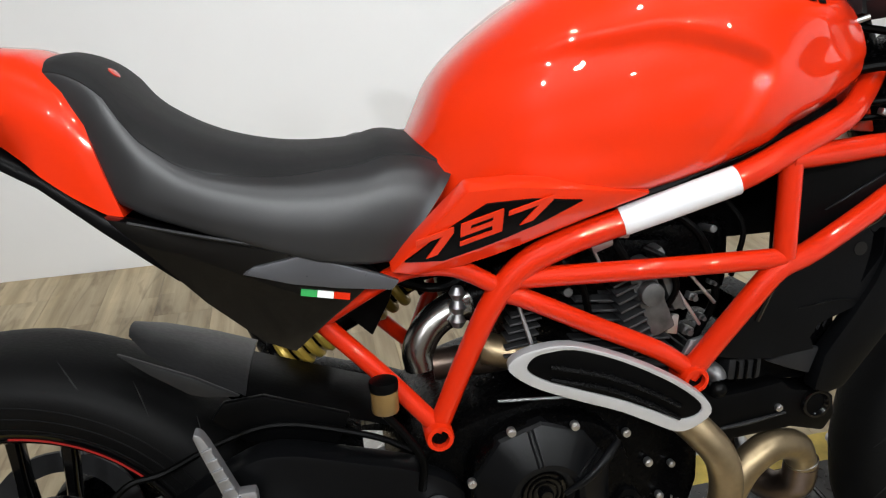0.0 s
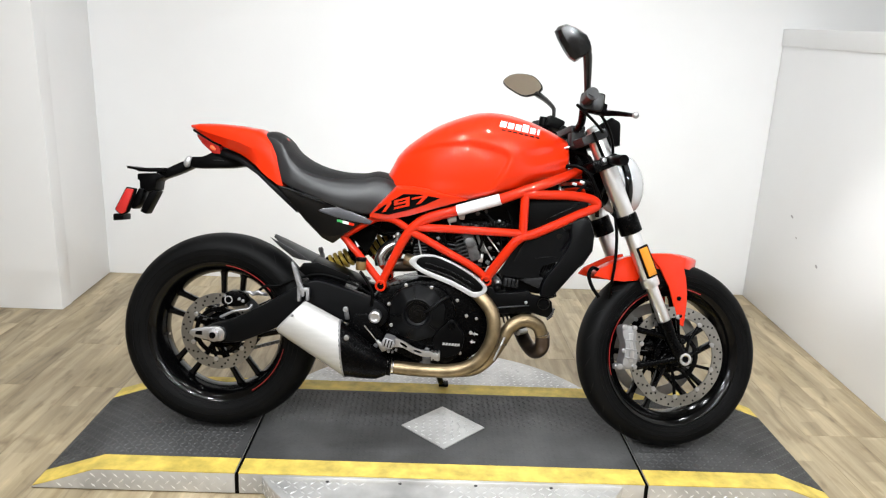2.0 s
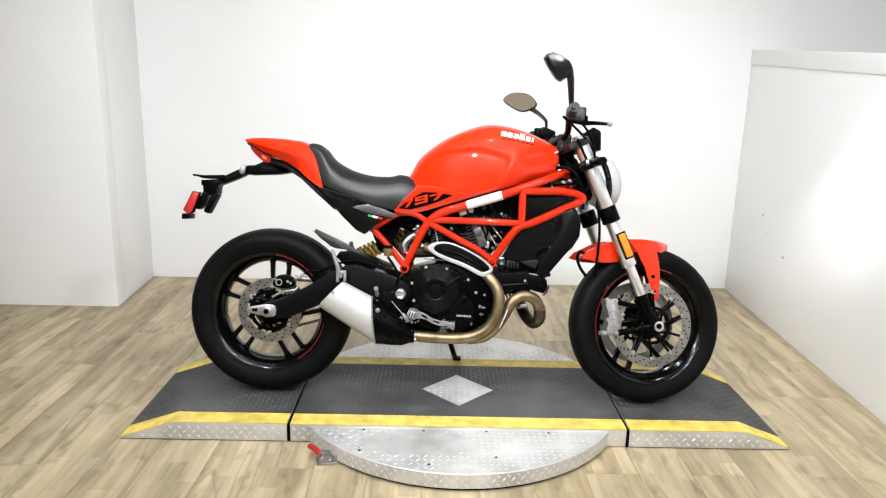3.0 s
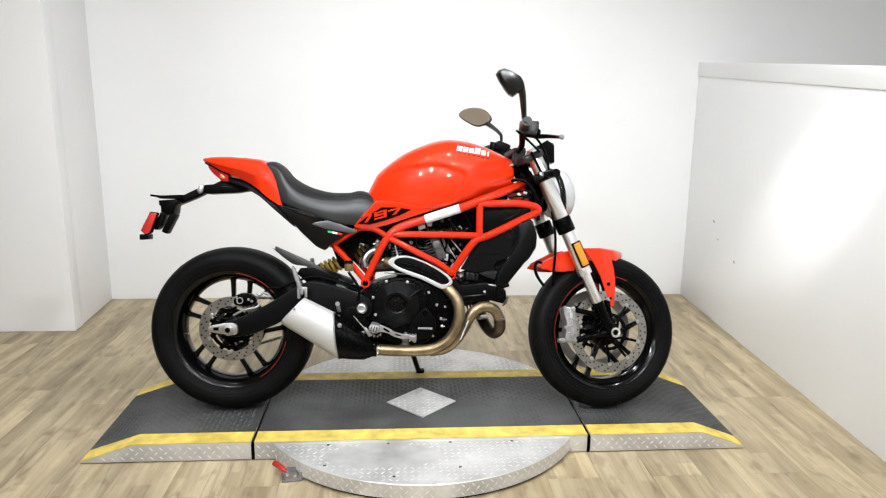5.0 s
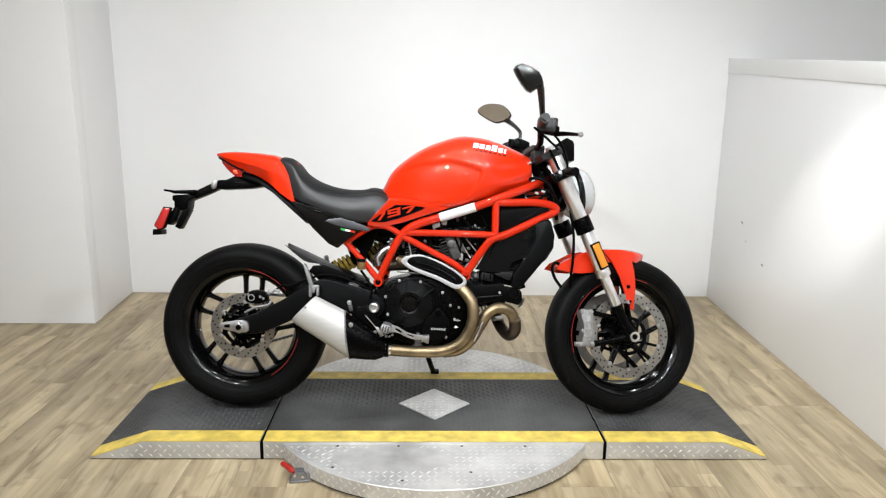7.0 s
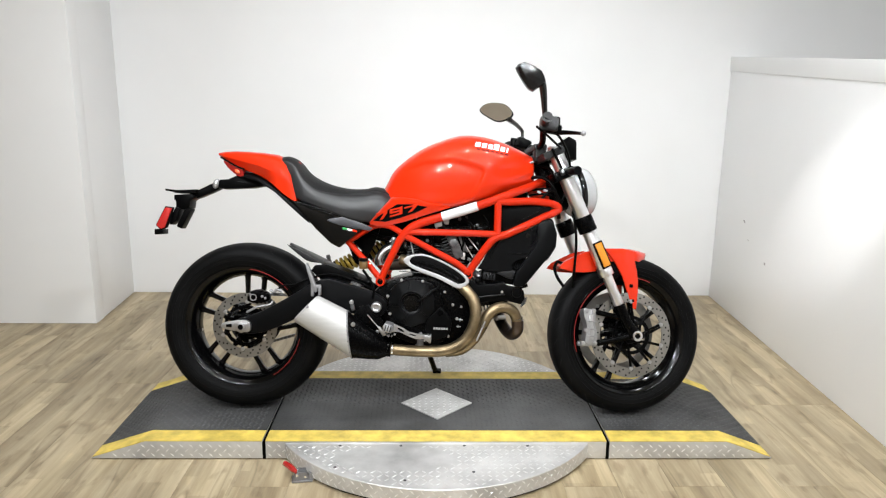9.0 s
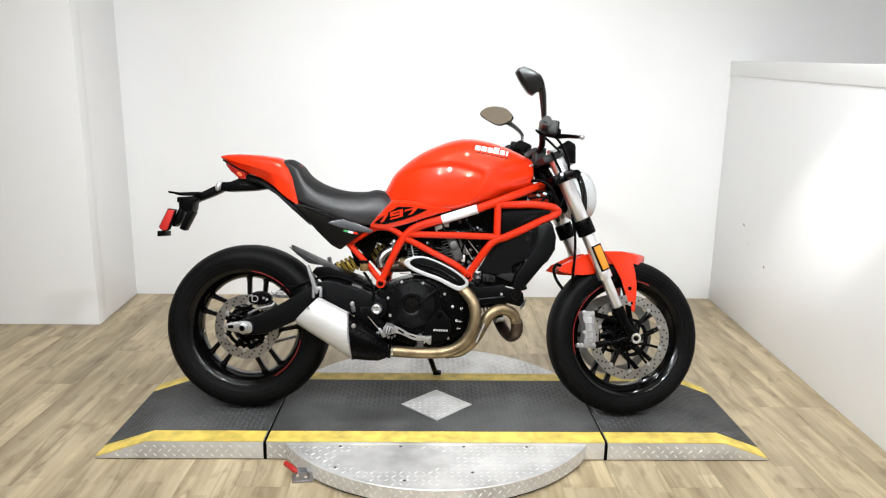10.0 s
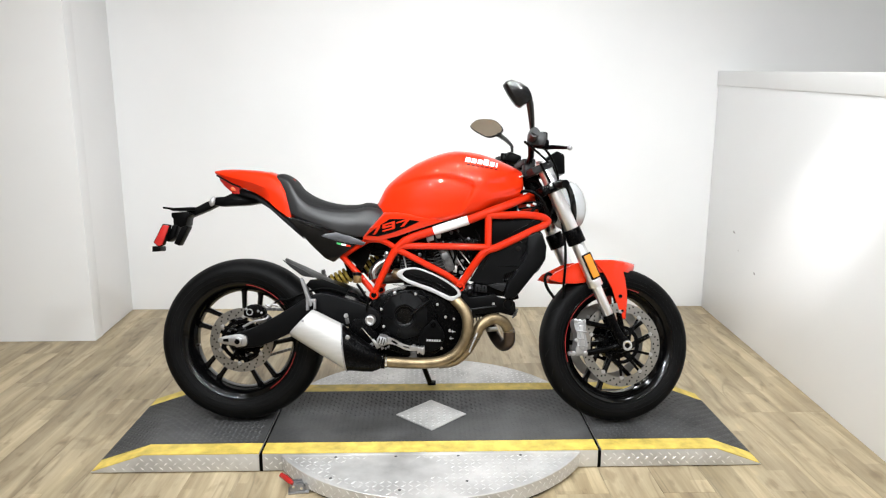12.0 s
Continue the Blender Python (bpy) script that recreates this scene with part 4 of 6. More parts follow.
shroud = part("cooler_shroud", plate(cut, -0.138, -0.120, 0.0, 0), ARM_GREY, bike, "matt black cooler side shroud")
part("far_shroud", plate([(0.130, 0.500), (0.190, 0.530), (0.300, 0.530), (0.345, 0.520), (0.315, 0.475), (0.220, 0.490)], 0.120, 0.138, 0.006, 0), BLACK_PLASTIC, shroud)
part("shroud_crease", tube([(0.255, -0.139, 0.598), (0.30, -0.1395, 0.603), (0.352, -0.139, 0.600)], [0.001, 0.002, 0.001], 8, 5), BLACK_PLASTIC, shroud)
part("shroud_edge", tube([(0.20, -0.137, 0.588), (0.232, -0.138, 0.648), (0.30, -0.138, 0.679), (0.359, -0.138, 0.705), (0.412, -0.138, 0.726)], 0.004, 8, 5), BLACK_GLOSS, shroud)
part("shroud_hole", rod((0.332, -0.137, 0.667), (0.332, -0.1395, 0.667), 0.0088, 18), BLACK_GLOSS, shroud)
part("shroud_backing", plate([(0.335, 0.600), (0.345, 0.692), (0.405, 0.708), (0.405, 0.620)], -0.1195, -0.110, 0.002), BLACK_PLASTIC, shroud)
part("shroud_front", plate(SHROUD_FRONT, -0.146, -0.120, 0.006), ARM_GREY, shroud)
part("shroud_foot", plate([(0.218, 0.531), (0.250, 0.517), (0.279, 0.506), (0.291, 0.541), (0.262, 0.540)], -0.136, -0.126, 0.003), GREY_PANEL, shroud)
part("shroud_inner", plate([(0.165, 0.500), (0.170, 0.560), (0.260, 0.600), (0.330, 0.605), (0.330, 0.500), (0.290, 0.485)], -0.106, -0.100, 0.001), BLACK_PLASTIC, shroud)
for k in range(5):
    part("cooler_slat", rod((0.278 + 0.0085 * k, -0.112, 0.545 + 0.003 * k), (0.290 + 0.0085 * k, -0.112, 0.580 + 0.002 * k), 0.0016, 6), GREY_PANEL, shroud)
part("cooler_core", box(0.035, 0.22, 0.085, (0.310, 0, 0.515), 0.004, (0, -18, 0)), BLACK_METAL, shroud)

# --- fuel tank
TX = [-0.215, -0.190, -0.154, -0.068, 0.017, 0.092, 0.167, 0.235, 0.290, 0.330, 0.350, 0.356]
TZ = [0.800, 0.850, 0.910, 0.976, 1.015, 1.034, 1.029, 1.011, 0.990, 0.971, 0.960, 0.954]
BZ = [0.740, 0.735, 0.728, 0.738, 0.754, 0.770, 0.792, 0.812, 0.828, 0.838, 0.843, 0.848]
TW = [0.058, 0.084, 0.112, 0.163, 0.187, 0.192, 0.188, 0.168, 0.140, 0.113, 0.098, 0.084]
HALF = [(0.0, 1.0), (0.24, 0.997), (0.44, 0.982), (0.60, 0.945), (0.735, 0.885), (0.845, 0.795), (0.925, 0.690), (0.965, 0.585), (0.985, 0.490), (0.995, 0.400), (0.990, 0.300), (0.965, 0.200), (0.91, 0.110), (0.83, 0.040), (0.72, 0.0)]


def ease(a):
    a = min(1.0, max(0.0, a))
    return a * a * (3 - 2 * a)


def tank_relief(x, z):
    """How far the tank's side lies within its plain section: a knee hollow with a curved front edge, and a lower front facet."""
    top = float(np.interp(x, (-0.15, -0.043, 0.049, 0.093, 0.138, 0.175), (0.900, 0.932, 0.942, 0.934, 0.920, 0.905)))
    front = float(np.interp(z, (0.78, 0.818, 0.855, 0.887, 0.910, 0.940), (0.115, 0.139, 0.161, 0.174, 0.171, 0.150)))
    hollow = 0.0125 * ease((top - z) / 0.018) * ease((front - x) / 0.016) * ease((z - 0.765) / 0.055) * ease((x + 0.17) / 0.16)
    fold = float(np.interp(x, (0.19, 0.25, 0.31, 0.35), (0.842, 0.850, 0.868, 0.884)))
    facet = max(0.0, fold - z) * 0.62 * ease((x - 0.185) / 0.06)
    brow = 0.006 * ease((x - 0.19) / 0.05) * math.exp(-(((z - fold - 0.050) / 0.026) ** 2))
    groove = 0.0045 * ease((x - 0.262) / 0.03) * math.exp(-(((z - fold - 0.004) / 0.0065) ** 2))
    return hollow + facet + brow + groove


tank_x, tank_top, tank_wide = ([p.x for p in spline([(v, 0, 0) for v in row], 6)] for row in (TX, TZ, TW))
fine_half = [(p.x, p.z) for p in spline([(u, 0, v) for u, v in HALF], 4)]
rings = []
for x in np.concatenate([np.linspace(-0.215, 0.33, 110), [0.337, 0.343, 0.348, 0.352, 0.356]]):
    tz, wide, bz = float(np.interp(x, tank_x, tank_top)), float(np.interp(x, tank_x, tank_wide)), float(np.interp(x, TX, BZ))
    ring = []
    for u, v in fine_half:
        z = bz + v * (tz - bz)
        ring.append((max(u * wide - (tank_relief(x, z) if u > 0.5 else 0), 0.0), z))
    rings.append([Vector((x, -y, z)) for y, z in ring] + [Vector((x, y, z)) for y, z in ring[:0:-1]])
bm = loft(rings)
bmesh.ops.smooth_vert(bm, verts=bm.verts, factor=0.5, use_axis_x=True, use_axis_y=True, use_axis_z=True)
tank = part("fuel_tank", bm, RED, bike, "glossy red fuel tank with hollowed knee sides", smooth=60)
part("tank_seam", tube([(-0.02, -0.132, 0.746), (0.06, -0.138, 0.761), (0.15, -0.136, 0.788), (0.24, -0.118, 0.814), (0.32, -0.082, 0.840)], 0.007, 8, 5), CABLE_GAP_BLACK, tank)
SIDE = [(-0.243, 0.706), (-0.200, 0.757), (-0.160, 0.802), (-0.110, 0.800), (-0.040, 0.788), (0.030, 0.776), (0.052, 0.768), (0.000, 0.752), (-0.060, 0.732), (-0.120, 0.712), (-0.165, 0.701), (-0.215, 0.698)]
side_tilt = Matrix.Translation((0, -0.143, 0.75)) @ Matrix.Rotation(radians(24), 4, "X") @ Matrix.Rotation(radians(3.5), 4, "Z") @ Matrix.Translation((0, 0, -0.75))
for far in (False, True):
    bm = plate(SIDE, -0.012, 0.014, 0.005)
    bm.transform(side_tilt)
    side_panel = part("tank_side_panel", mirrored(bm) if far else bm, RED, bike, "red lower tank panel with a black numbered inset")
    if far:
        continue
    part("inset", plate([(-0.228, 0.721), (-0.182, 0.757), (-0.140, 0.784), (-0.090, 0.783), (-0.032, 0.773), (-0.078, 0.750), (-0.130, 0.731), (-0.185, 0.716)], -0.0145, -0.010, 0.001), BLACK_PLASTIC, side_panel, m=side_tilt)
    seven = [(0, 1), (1, 1), (1, 0.74), (0.58, 0), (0.28, 0), (0.70, 0.76), (0, 0.76)]
    nine = [(0, 0.42), (0, 1), (1, 1), (1, 0), (0, 0), (0, 0.20), (0.76, 0.20), (0.76, 0.42), (0.501, 0.42), (0.501, 0.62), (0.76, 0.62), (0.76, 0.80), (0.24, 0.80), (0.24, 0.62), (0.499, 0.62), (0.499, 0.42)]
    for shape, x, z, wd, ht in ((seven, -0.216, 0.7205, 0.042, 0.028), (nine, -0.168, 0.7345, 0.048, 0.028), (seven, -0.116, 0.7485, 0.050, 0.023)):
        outline = [(u * wd + 0.30 * v * ht, v * ht) for u, v in shape]
        part("number_mark", plate(outline, -0.0016, 0.0, 0.0), RED, side_panel, m=side_tilt @ pose(x, -0.0145, z, 0, -16, 0), smooth=20)
# maker's mark on the tank: plain white letter-sized bars laid on its skin
skin = BVHTree.FromPolygons([v.co.copy() for v in tank.data.vertices], [tuple(p.vertices) for p in tank.data.polygons])


def laid(outline, x, z, turn, name, mat, lift=0.0012):
    """A thin flat patch on the tank's near side: outline points in its own plane, centre at x, z seen from the side."""
    c, s = math.cos(radians(turn)), math.sin(radians(turn))
    bm = bmesh.new()
    fine_line = []
    for (u0, v0), (u1, v1) in zip(outline, outline[1:] + outline[:1]):
        fine_line += [(u0 + (u1 - u0) * k / 3, v0 + (v1 - v0) * k / 3) for k in range(3)]
    mid = Vector((0, 0, 0))
    ring = []
    for u, v in fine_line:
        p, n, _, _ = skin.ray_cast(Vector((x + u * c - v * s, -0.6, z + u * s + v * c)), Vector((0, 1, 0)))
        ring.append(p + n * lift)
        mid += (p + n * lift) / len(fine_line)
    vs = [bm.verts.new(p) for p in ring]
    hub = bm.verts.new(mid + Vector((0, -0.0006, 0.0004)))
    for i in range(len(vs)):
        bm.faces.new((vs[i], vs[(i + 1) % len(vs)], hub))
    bmesh.ops.recalc_face_normals(bm, faces=bm.faces)
    return part(name, bm, mat, tank)


for k, (wd, ht) in enumerate(((0.0200, 0.0185), (0.0185, 0.0185), (0.0180, 0.0185), (0.0200, 0.024), (0.0180, 0.0185), (0.0075, 0.0185))):
    x = 0.145 + 0.0222 * k - (0.005 if k == 5 else 0)
    laid([(-wd / 2, -ht / 2), (-wd / 2 + 0.002, ht / 2), (wd / 2 + 0.001, ht / 2), (wd / 2 - 0.001, -ht / 2)], x, 0.990 - 0.16 * (x - 0.145) + (ht - 0.0185) / 2, -9, "maker_mark", WHITE_PRINT)
for k in range(7):
    x = 0.146 + 0.0170 * k
    laid([(-0.0062, -0.0022), (-0.0062, 0.0022), (0.0062, 0.0022), (0.0062, -0.0022)], x, 0.972 - 0.16 * (x - 0.145), -9, "model_mark", BLACK_PLASTIC)

# --- seat, tail, side covers
def section(x, crest, w, low, squash=2.6, seg=26):
    """An arch from one lower edge over the crest to the other, closed below."""
    ring = []
    for k in range(seg + 1):
        a = math.pi * k / seg
        c, s = math.cos(a), math.sin(a)
        e = 2 / squash
        ring.append(Vector((x, -w * math.copysign(abs(c) ** e, c), low + (crest - low) * abs(s) ** e)))
    return ring


SX = [-0.590, -0.560, -0.525, -0.488, -0.423, -0.347, -0.272, -0.235, -0.205, -0.180, -0.156]
SZ = [0.942, 0.948, 0.932, 0.890, 0.852, 0.832, 0.830, 0.838, 0.834, 0.824, 0.812]
SW = [0.080, 0.092, 0.107, 0.120, 0.132, 0.142, 0.145, 0.144, 0.142, 0.140, 0.137]
SL = [0.860, 0.828, 0.795, 0.776, 0.752, 0.732, 0.716, 0.711, 0.708, 0.706, 0.706]
seat_x = [p.x for p in spline([(x, 0, 0) for x in SX], 4)]
seat_z = [p.x for p in spline([(z, 0, 0) for z in SZ], 4)]


def seat_ring(x, lift=0.0, top_only=False):
    """The seat's section: a slightly domed top panel, wide at the back and narrow at the front, and full rounded sides."""
    crest, wide, low = float(np.interp(x, seat_x, seat_z)), float(np.interp(x, SX, SW)), float(np.interp(x, SX, SL))
    slant = 0.87 * min(1, max(0, (x + 0.42) / 0.264))
    edge = float(np.interp(x, (-0.59, -0.50, -0.42, -0.30, -0.15), (0.93, 0.93, 0.88, 0.76, 0.66)))
    fall = float(np.interp(x, (-0.59, -0.515, -0.485, -0.45, -0.42, -0.38, -0.30, -0.15), (0.82, 0.84, 0.70, 0.63, 0.66, 0.72, 0.83, 0.90)))
    drop = 1 - fall
    half = [(0.0, 1.0), (edge * 0.45, 1 - 0.12 * drop), (edge * 0.75, 1 - 0.42 * drop), (edge * 0.93, 1 - 0.80 * drop), (edge, fall)]
    if not top_only:
        rest = 1 - edge
        half += [(edge + rest * 0.48, fall * 0.885), (edge + rest * 0.82, fall * 0.70), (1.0, fall * 0.42), (0.998, 0.16), (0.975, 0.03), (0.88, 0.0)]
    half = [(p.x * wide, low + p.z * (crest - low) + lift) for p in spline([(u, 0, v) for u, v in half], 4)]
    near = [Vector((x + slant * (min(z, 0.812) - 0.812), -y, z)) for y, z in half]
    return near[::-1] + [Vector((p.x, -p.y, p.z)) for p in near[1:]]


seat = part("seat", loft([seat_ring(x) for x in np.linspace(-0.590, -0.148, 60)]), SEAT, bike, "black vinyl seat with a rough-grained top and smooth sides", smooth=60)
skin_rings = []
for x in np.linspace(-0.585, -0.160, 56):
    over = seat_ring(x, 0.0016, True)
    skin_rings.append(over + [Vector((p.x, p.y, p.z - 0.004)) for p in over[::-1]])
seat_top = part("seat_top", loft(skin_rings), SEAT_TOP, seat, "grained matt black top panel", smooth=50)
seat_skin = BVHTree.FromPolygons([v.co.copy() for v in seat_top.data.vertices], [tuple(p.vertices) for p in seat_top.data.polygons])
spot, up_way, _, _ = seat_skin.ray_cast(Vector((-0.518, -0.032, 1.1)), Vector((0, 0, -1)))
part("seat_mark", lathe([(0, 0.0012), (0.006, 0.0012), (0.009, 0.0008), (0.0095, 0.0)], 20, Matrix.Translation(spot) @ up_way.to_track_quat("Z", "Y").to_matrix().to_4x4() @ Matrix.Diagonal((1.05, 0.75, 1, 1))), FRAME_RED, seat, "small red seat badge")
KX = [-0.830, -0.800, -0.760, -0.716, -0.660, -0.600, -0.560, -0.530, -0.515]
KZ = [0.959, 0.964, 0.966, 0.965, 0.962, 0.955, 0.946, 0.930, 0.905]
KW = [0.020, 0.045, 0.062, 0.076, 0.090, 0.102, 0.108, 0.112, 0.112]
KL = [0.950, 0.930, 0.910, 0.893, 0.872, 0.838, 0.805, 0.783, 0.779]
rings = []
for x in np.linspace(-0.83, -0.515, 44):
    crest, wide, low = (float(np.interp(x, KX, v)) for v in (KZ, KW, KL))
    under = ease((-0.585 - x) / 0.06)
    half = [(0.0, 1.0), (0.35, 0.990), (0.60, 0.955), (0.76, 0.895), (0.87, 0.800), (0.94, 0.680), (0.98, 0.540), (1.0, 0.400)]
    half = [(p.x, p.z) for p in spline([(u, 0, v) for u, v in half], 3)] + [(1.0 - 0.15 * under, 0.20), (1.0 - 0.30 * under, 0.0)]
    ring = []
    for u, v in half:
        z = low + v * (crest - low)
        back = max(0, (x + 0.60) / 0.085) * 0.040 * (z - 0.79) / 0.15
        ring.append(Vector((x - back, -u * wide, z)))
    rings.append(ring[::-1] + [Vector((p.x, -p.y, p.z)) for p in ring[1:]])
tail = part("tail_cowl", loft(rings), RED, bike, "glossy red tail cowl with a folded lower edge", smooth=26)
part("tail_light", loft([[Vector((x, y * s, z)) for y, s, z in ((-w, 1, zt), (0, 1, zt + 0.006), (w, 1, zt), (w * 0.8, 1, zb), (-w * 0.8, 1, zb))] for x, w, zt, zb in ((-0.806, 0.038, 0.934, 0.922), (-0.785, 0.056, 0.926, 0.900), (-0.750, 0.068, 0.908, 0.872), (-0.722, 0.074, 0.894, 0.866))]), RED_REFLECTOR, tail, "red tail light")
# bead added for the bright spot of refracted light, not a real part
part("lens_glow", ball((-0.745, -0.064, 0.887), 0.011, 0.004, 0.007, (0, 35, 0)), TAIL_GLOW, tail, "orange-red bead that stands for light caught in the lens")
# black tube added as the dark of the gap between cowl and lens
part("tail_gap_shade", tube([(-0.818, -0.030, 0.941), (-0.785, -0.052, 0.925), (-0.745, -0.068, 0.905), (-0.715, -0.0765, 0.894)], 0.0035, 8, 5), BLACK_PLASTIC, tail)
part("tail_lining", loft([section(x, c, w, l, 3) for x, c, w, l in ((-0.735, 0.893, 0.058, 0.868), (-0.66, 0.875, 0.075, 0.848), (-0.60, 0.842, 0.085, 0.812), (-0.54, 0.800, 0.095, 0.760), (-0.47, 0.760, 0.10, 0.70))]), BLACK_PLASTIC, tail)
COVER = [(-0.530, 0.784), (-0.440, 0.756), (-0.360, 0.734), (-0.270, 0.706), (-0.250, 0.694), (-0.275, 0.672), (-0.318, 0.640), (-0.352, 0.612), (-0.385, 0.628), (-0.440, 0.680), (-0.490, 0.738)]
for far in (False, True):
    bm = plate(COVER, -0.016, 0.016, 0.006)
    bm.transform(Matrix.Translation((0, -0.113, 0)))
    cover = part("side_cover", mirrored(bm) if far else bm, BLACK_GLOSS, bike, "gloss black side cover with a small tricolour strip")
    if far:
        continue
    # the cover is black here too; its reflection is put into the grey
    part("cover_sheen", plate([(-0.398, 0.710), (-0.386, 0.717), (-0.338, 0.7245), (-0.310, 0.717), (-0.262, 0.699), (-0.231, 0.686), (-0.240, 0.6755), (-0.300, 0.684), (-0.347, 0.6935)], -0.135, -0.124, 0.003, 0), COVER_SHEEN, cover, "grey raised facet that stands for a reflection on the black cover")
    part("cover_edge", tube([(-0.505, -0.131, 0.776), (-0.44, -0.132, 0.757), (-0.36, -0.132, 0.735), (-0.30, -0.131, 0.717)], 0.002, 6, 4), GREY_PANEL, cover)
    for k, mat in enumerate((GREEN_PRINT, WHITE_PRINT, FRAME_RED)):
        part("strip_field", plate([(-0.0088, -0.0037), (-0.0088, 0.0037), (0.0088, 0.0037), (0.0088, -0.0037)], -0.0016, 0.001, 0.0), mat, cover, m=pose(-0.331 + 0.0175 * k, -0.1305, 0.6815 - 0.0036 * k, 0, 11.6, 0))
part("subframe", box(0.22, 0.12, 0.05, (-0.40, 0.0, 0.72), 0.015, (0, 20, 0)), BLACK_PLASTIC, bike)

# --- tail bracket with reflector and indicator stubs
bracket = part("plate_bracket", plate([(-0.824, 0.858), (-0.790, 0.860), (-0.764, 0.872), (-0.740, 0.888), (-0.655, 0.856), (-0.655, 0.836), (-0.700, 0.828), (-0.806, 0.822), (-0.830, 0.827)], -0.032, 0.032, 0.006), BLACK_PLASTIC, bike, "black number plate bracket with a red reflector")
part("bracket_arm", plate([(-0.828, 0.852), (-0.862, 0.840), (-0.910, 0.816), (-0.940, 0.810), (-0.940, 0.780), (-0.906, 0.787), (-0.860, 0.806), (-0.824, 0.824)], -0.022, 0.022, 0.005), BLACK_PLASTIC, bracket)
part("bracket_lamp", ball((-0.838, -0.018, 0.842), 0.013, 0.016, 0.020, (0, 20, 0)), SHIELD, bracket, "pale clamp cap")
part("arm_line", box(0.036, 0.002, 0.0022, (-0.738, -0.0325, 0.850), 0.0005, (0, 2, 0)), GREY_PANEL, bracket)
part("bracket_top", plate([(-1.024, 0.820), (-0.985, 0.815), (-0.905, 0.819), (-0.905, 0.806), (-0.985, 0.804), (-1.000, 0.809), (-1.022, 0.812)], -0.045, 0.045, 0.002), BLACK_PLASTIC, bracket)
part("bracket_body", plate([(-0.994, 0.797), (-0.930, 0.802), (-0.908, 0.790), (-0.932, 0.778), (-0.936, 0.748), (-0.958, 0.740), (-0.986, 0.750), (-0.987, 0.776), (-0.994, 0.778)], -0.035, 0.035, 0.004), BLACK_PLASTIC, bracket)
part("bracket_leg", plate([(-0.952, 0.752), (-0.929, 0.744), (-0.967, 0.669), (-0.987, 0.678)], -0.030, 0.016, 0.004), BLACK_PLASTIC, bracket)
part("bracket_leg", plate([(-0.986, 0.752), (-0.968, 0.748), (-0.984, 0.700), (-1.003, 0.684), (-1.016, 0.690)], -0.040, 0.010, 0.003), BLACK_PLASTIC, bracket)
part("plate_foot", plate([(-1.060, 0.668), (-1.028, 0.668), (-1.028, 0.649), (-1.060, 0.646)], -0.055, 0.0, 0.003), BLACK_PLASTIC, bracket)
part("reflector_rim", plate([(-1.017, 0.754), (-0.985, 0.750), (-1.010, 0.674), (-1.032, 0.662), (-1.053, 0.682)], -0.062, -0.046, 0.004), BLACK_PLASTIC, bracket)
part("reflector", plate([(-1.013, 0.750), (-0.989, 0.747), (-1.016, 0.674), (-1.030, 0.668), (-1.048, 0.682)], -0.069, -0.060, 0.004), RED_REFLECTOR, bracket, "red side reflector")

# --- rear shock absorber
shock_a, shock_b = Vector((-0.392, 0.080, 0.524)), Vector((-0.185, 0.088, 0.624))
axis = (shock_b - shock_a).normalized()
u1 = axis.orthogonal().normalized()
u2 = axis.cross(u1)
shock = part("shock_absorber", rod(shock_a, shock_b, 0.019, 16), BLACK_METAL, bike, "rear shock absorber with a gold coil spring")
for s0, s1, turns in ((0.03, 0.34, 4.0), (0.62, 0.91, 3.4)):
    line = [shock_a.lerp(shock_b, s0 + (s1 - s0) * k / 60) + (u1 * math.cos(2 * math.pi * turns * k / 60) + u2 * math.sin(2 * math.pi * turns * k / 60)) * 0.0255 for k in range(61)]
    part("coil_spring", tube(line, 0.0072, 8, 1), GOLD, shock, "gold coil spring")
for s in (0.0, 0.37, 0.60, 0.95):
    c = shock_a.lerp(shock_b, s)
    part("spring_seat", rod(c - axis * 0.005, c + axis * 0.005, 0.030, 20, 0.003), BLACK_METAL, shock)
part("shock_reservoir", rod((-0.335, 0.070, 0.622), (-0.315, 0.070, 0.575), 0.016, 16, 0.003), BLACK_METAL, shock)
part("inner_fender", plate([(-0.325, 0.640), (-0.255, 0.694), (-0.212, 0.694), (-0.236, 0.622), (-0.262, 0.575)], -0.012, -0.002, 0.003), BLACK_PLASTIC, bike, "black inner fender")
part("tray_side", plate([(-0.250, 0.640), (-0.250, 0.700), (-0.165, 0.715), (-0.160, 0.640), (-0.205, 0.632)], 0.010, 0.050, 0.005), BLACK_PLASTIC, bike)
part("battery_box", plate([(-0.168, 0.630), (-0.168, 0.715), (-0.060, 0.735), (0.010, 0.700), (-0.005, 0.590), (-0.110, 0.560), (-0.160, 0.585)], 0.010, 0.090, 0.008), BLACK_PLASTIC, bike, "black battery box")
cup = part("brake_fluid_cup", rod((-0.260, -0.150, 0.538), (-0.260, -0.150, 0.566), 0.0155, 20, 0.003), GOLD_CUP, bike, "small translucent amber brake fluid cup")
part("cup_cap", rod((-0.260, -0.150, 0.565), (-0.260, -0.150, 0.577), 0.0165, 20, 0.002), BLACK_PLASTIC, cup)
part("cup_hose", tube([(-0.262, -0.150, 0.535), (-0.240, -0.150, 0.505), (-0.222, -0.152, 0.470), (-0.225, -0.150, 0.43)], 0.005, 8, 5), CABLE_GAP_BLACK, cup)
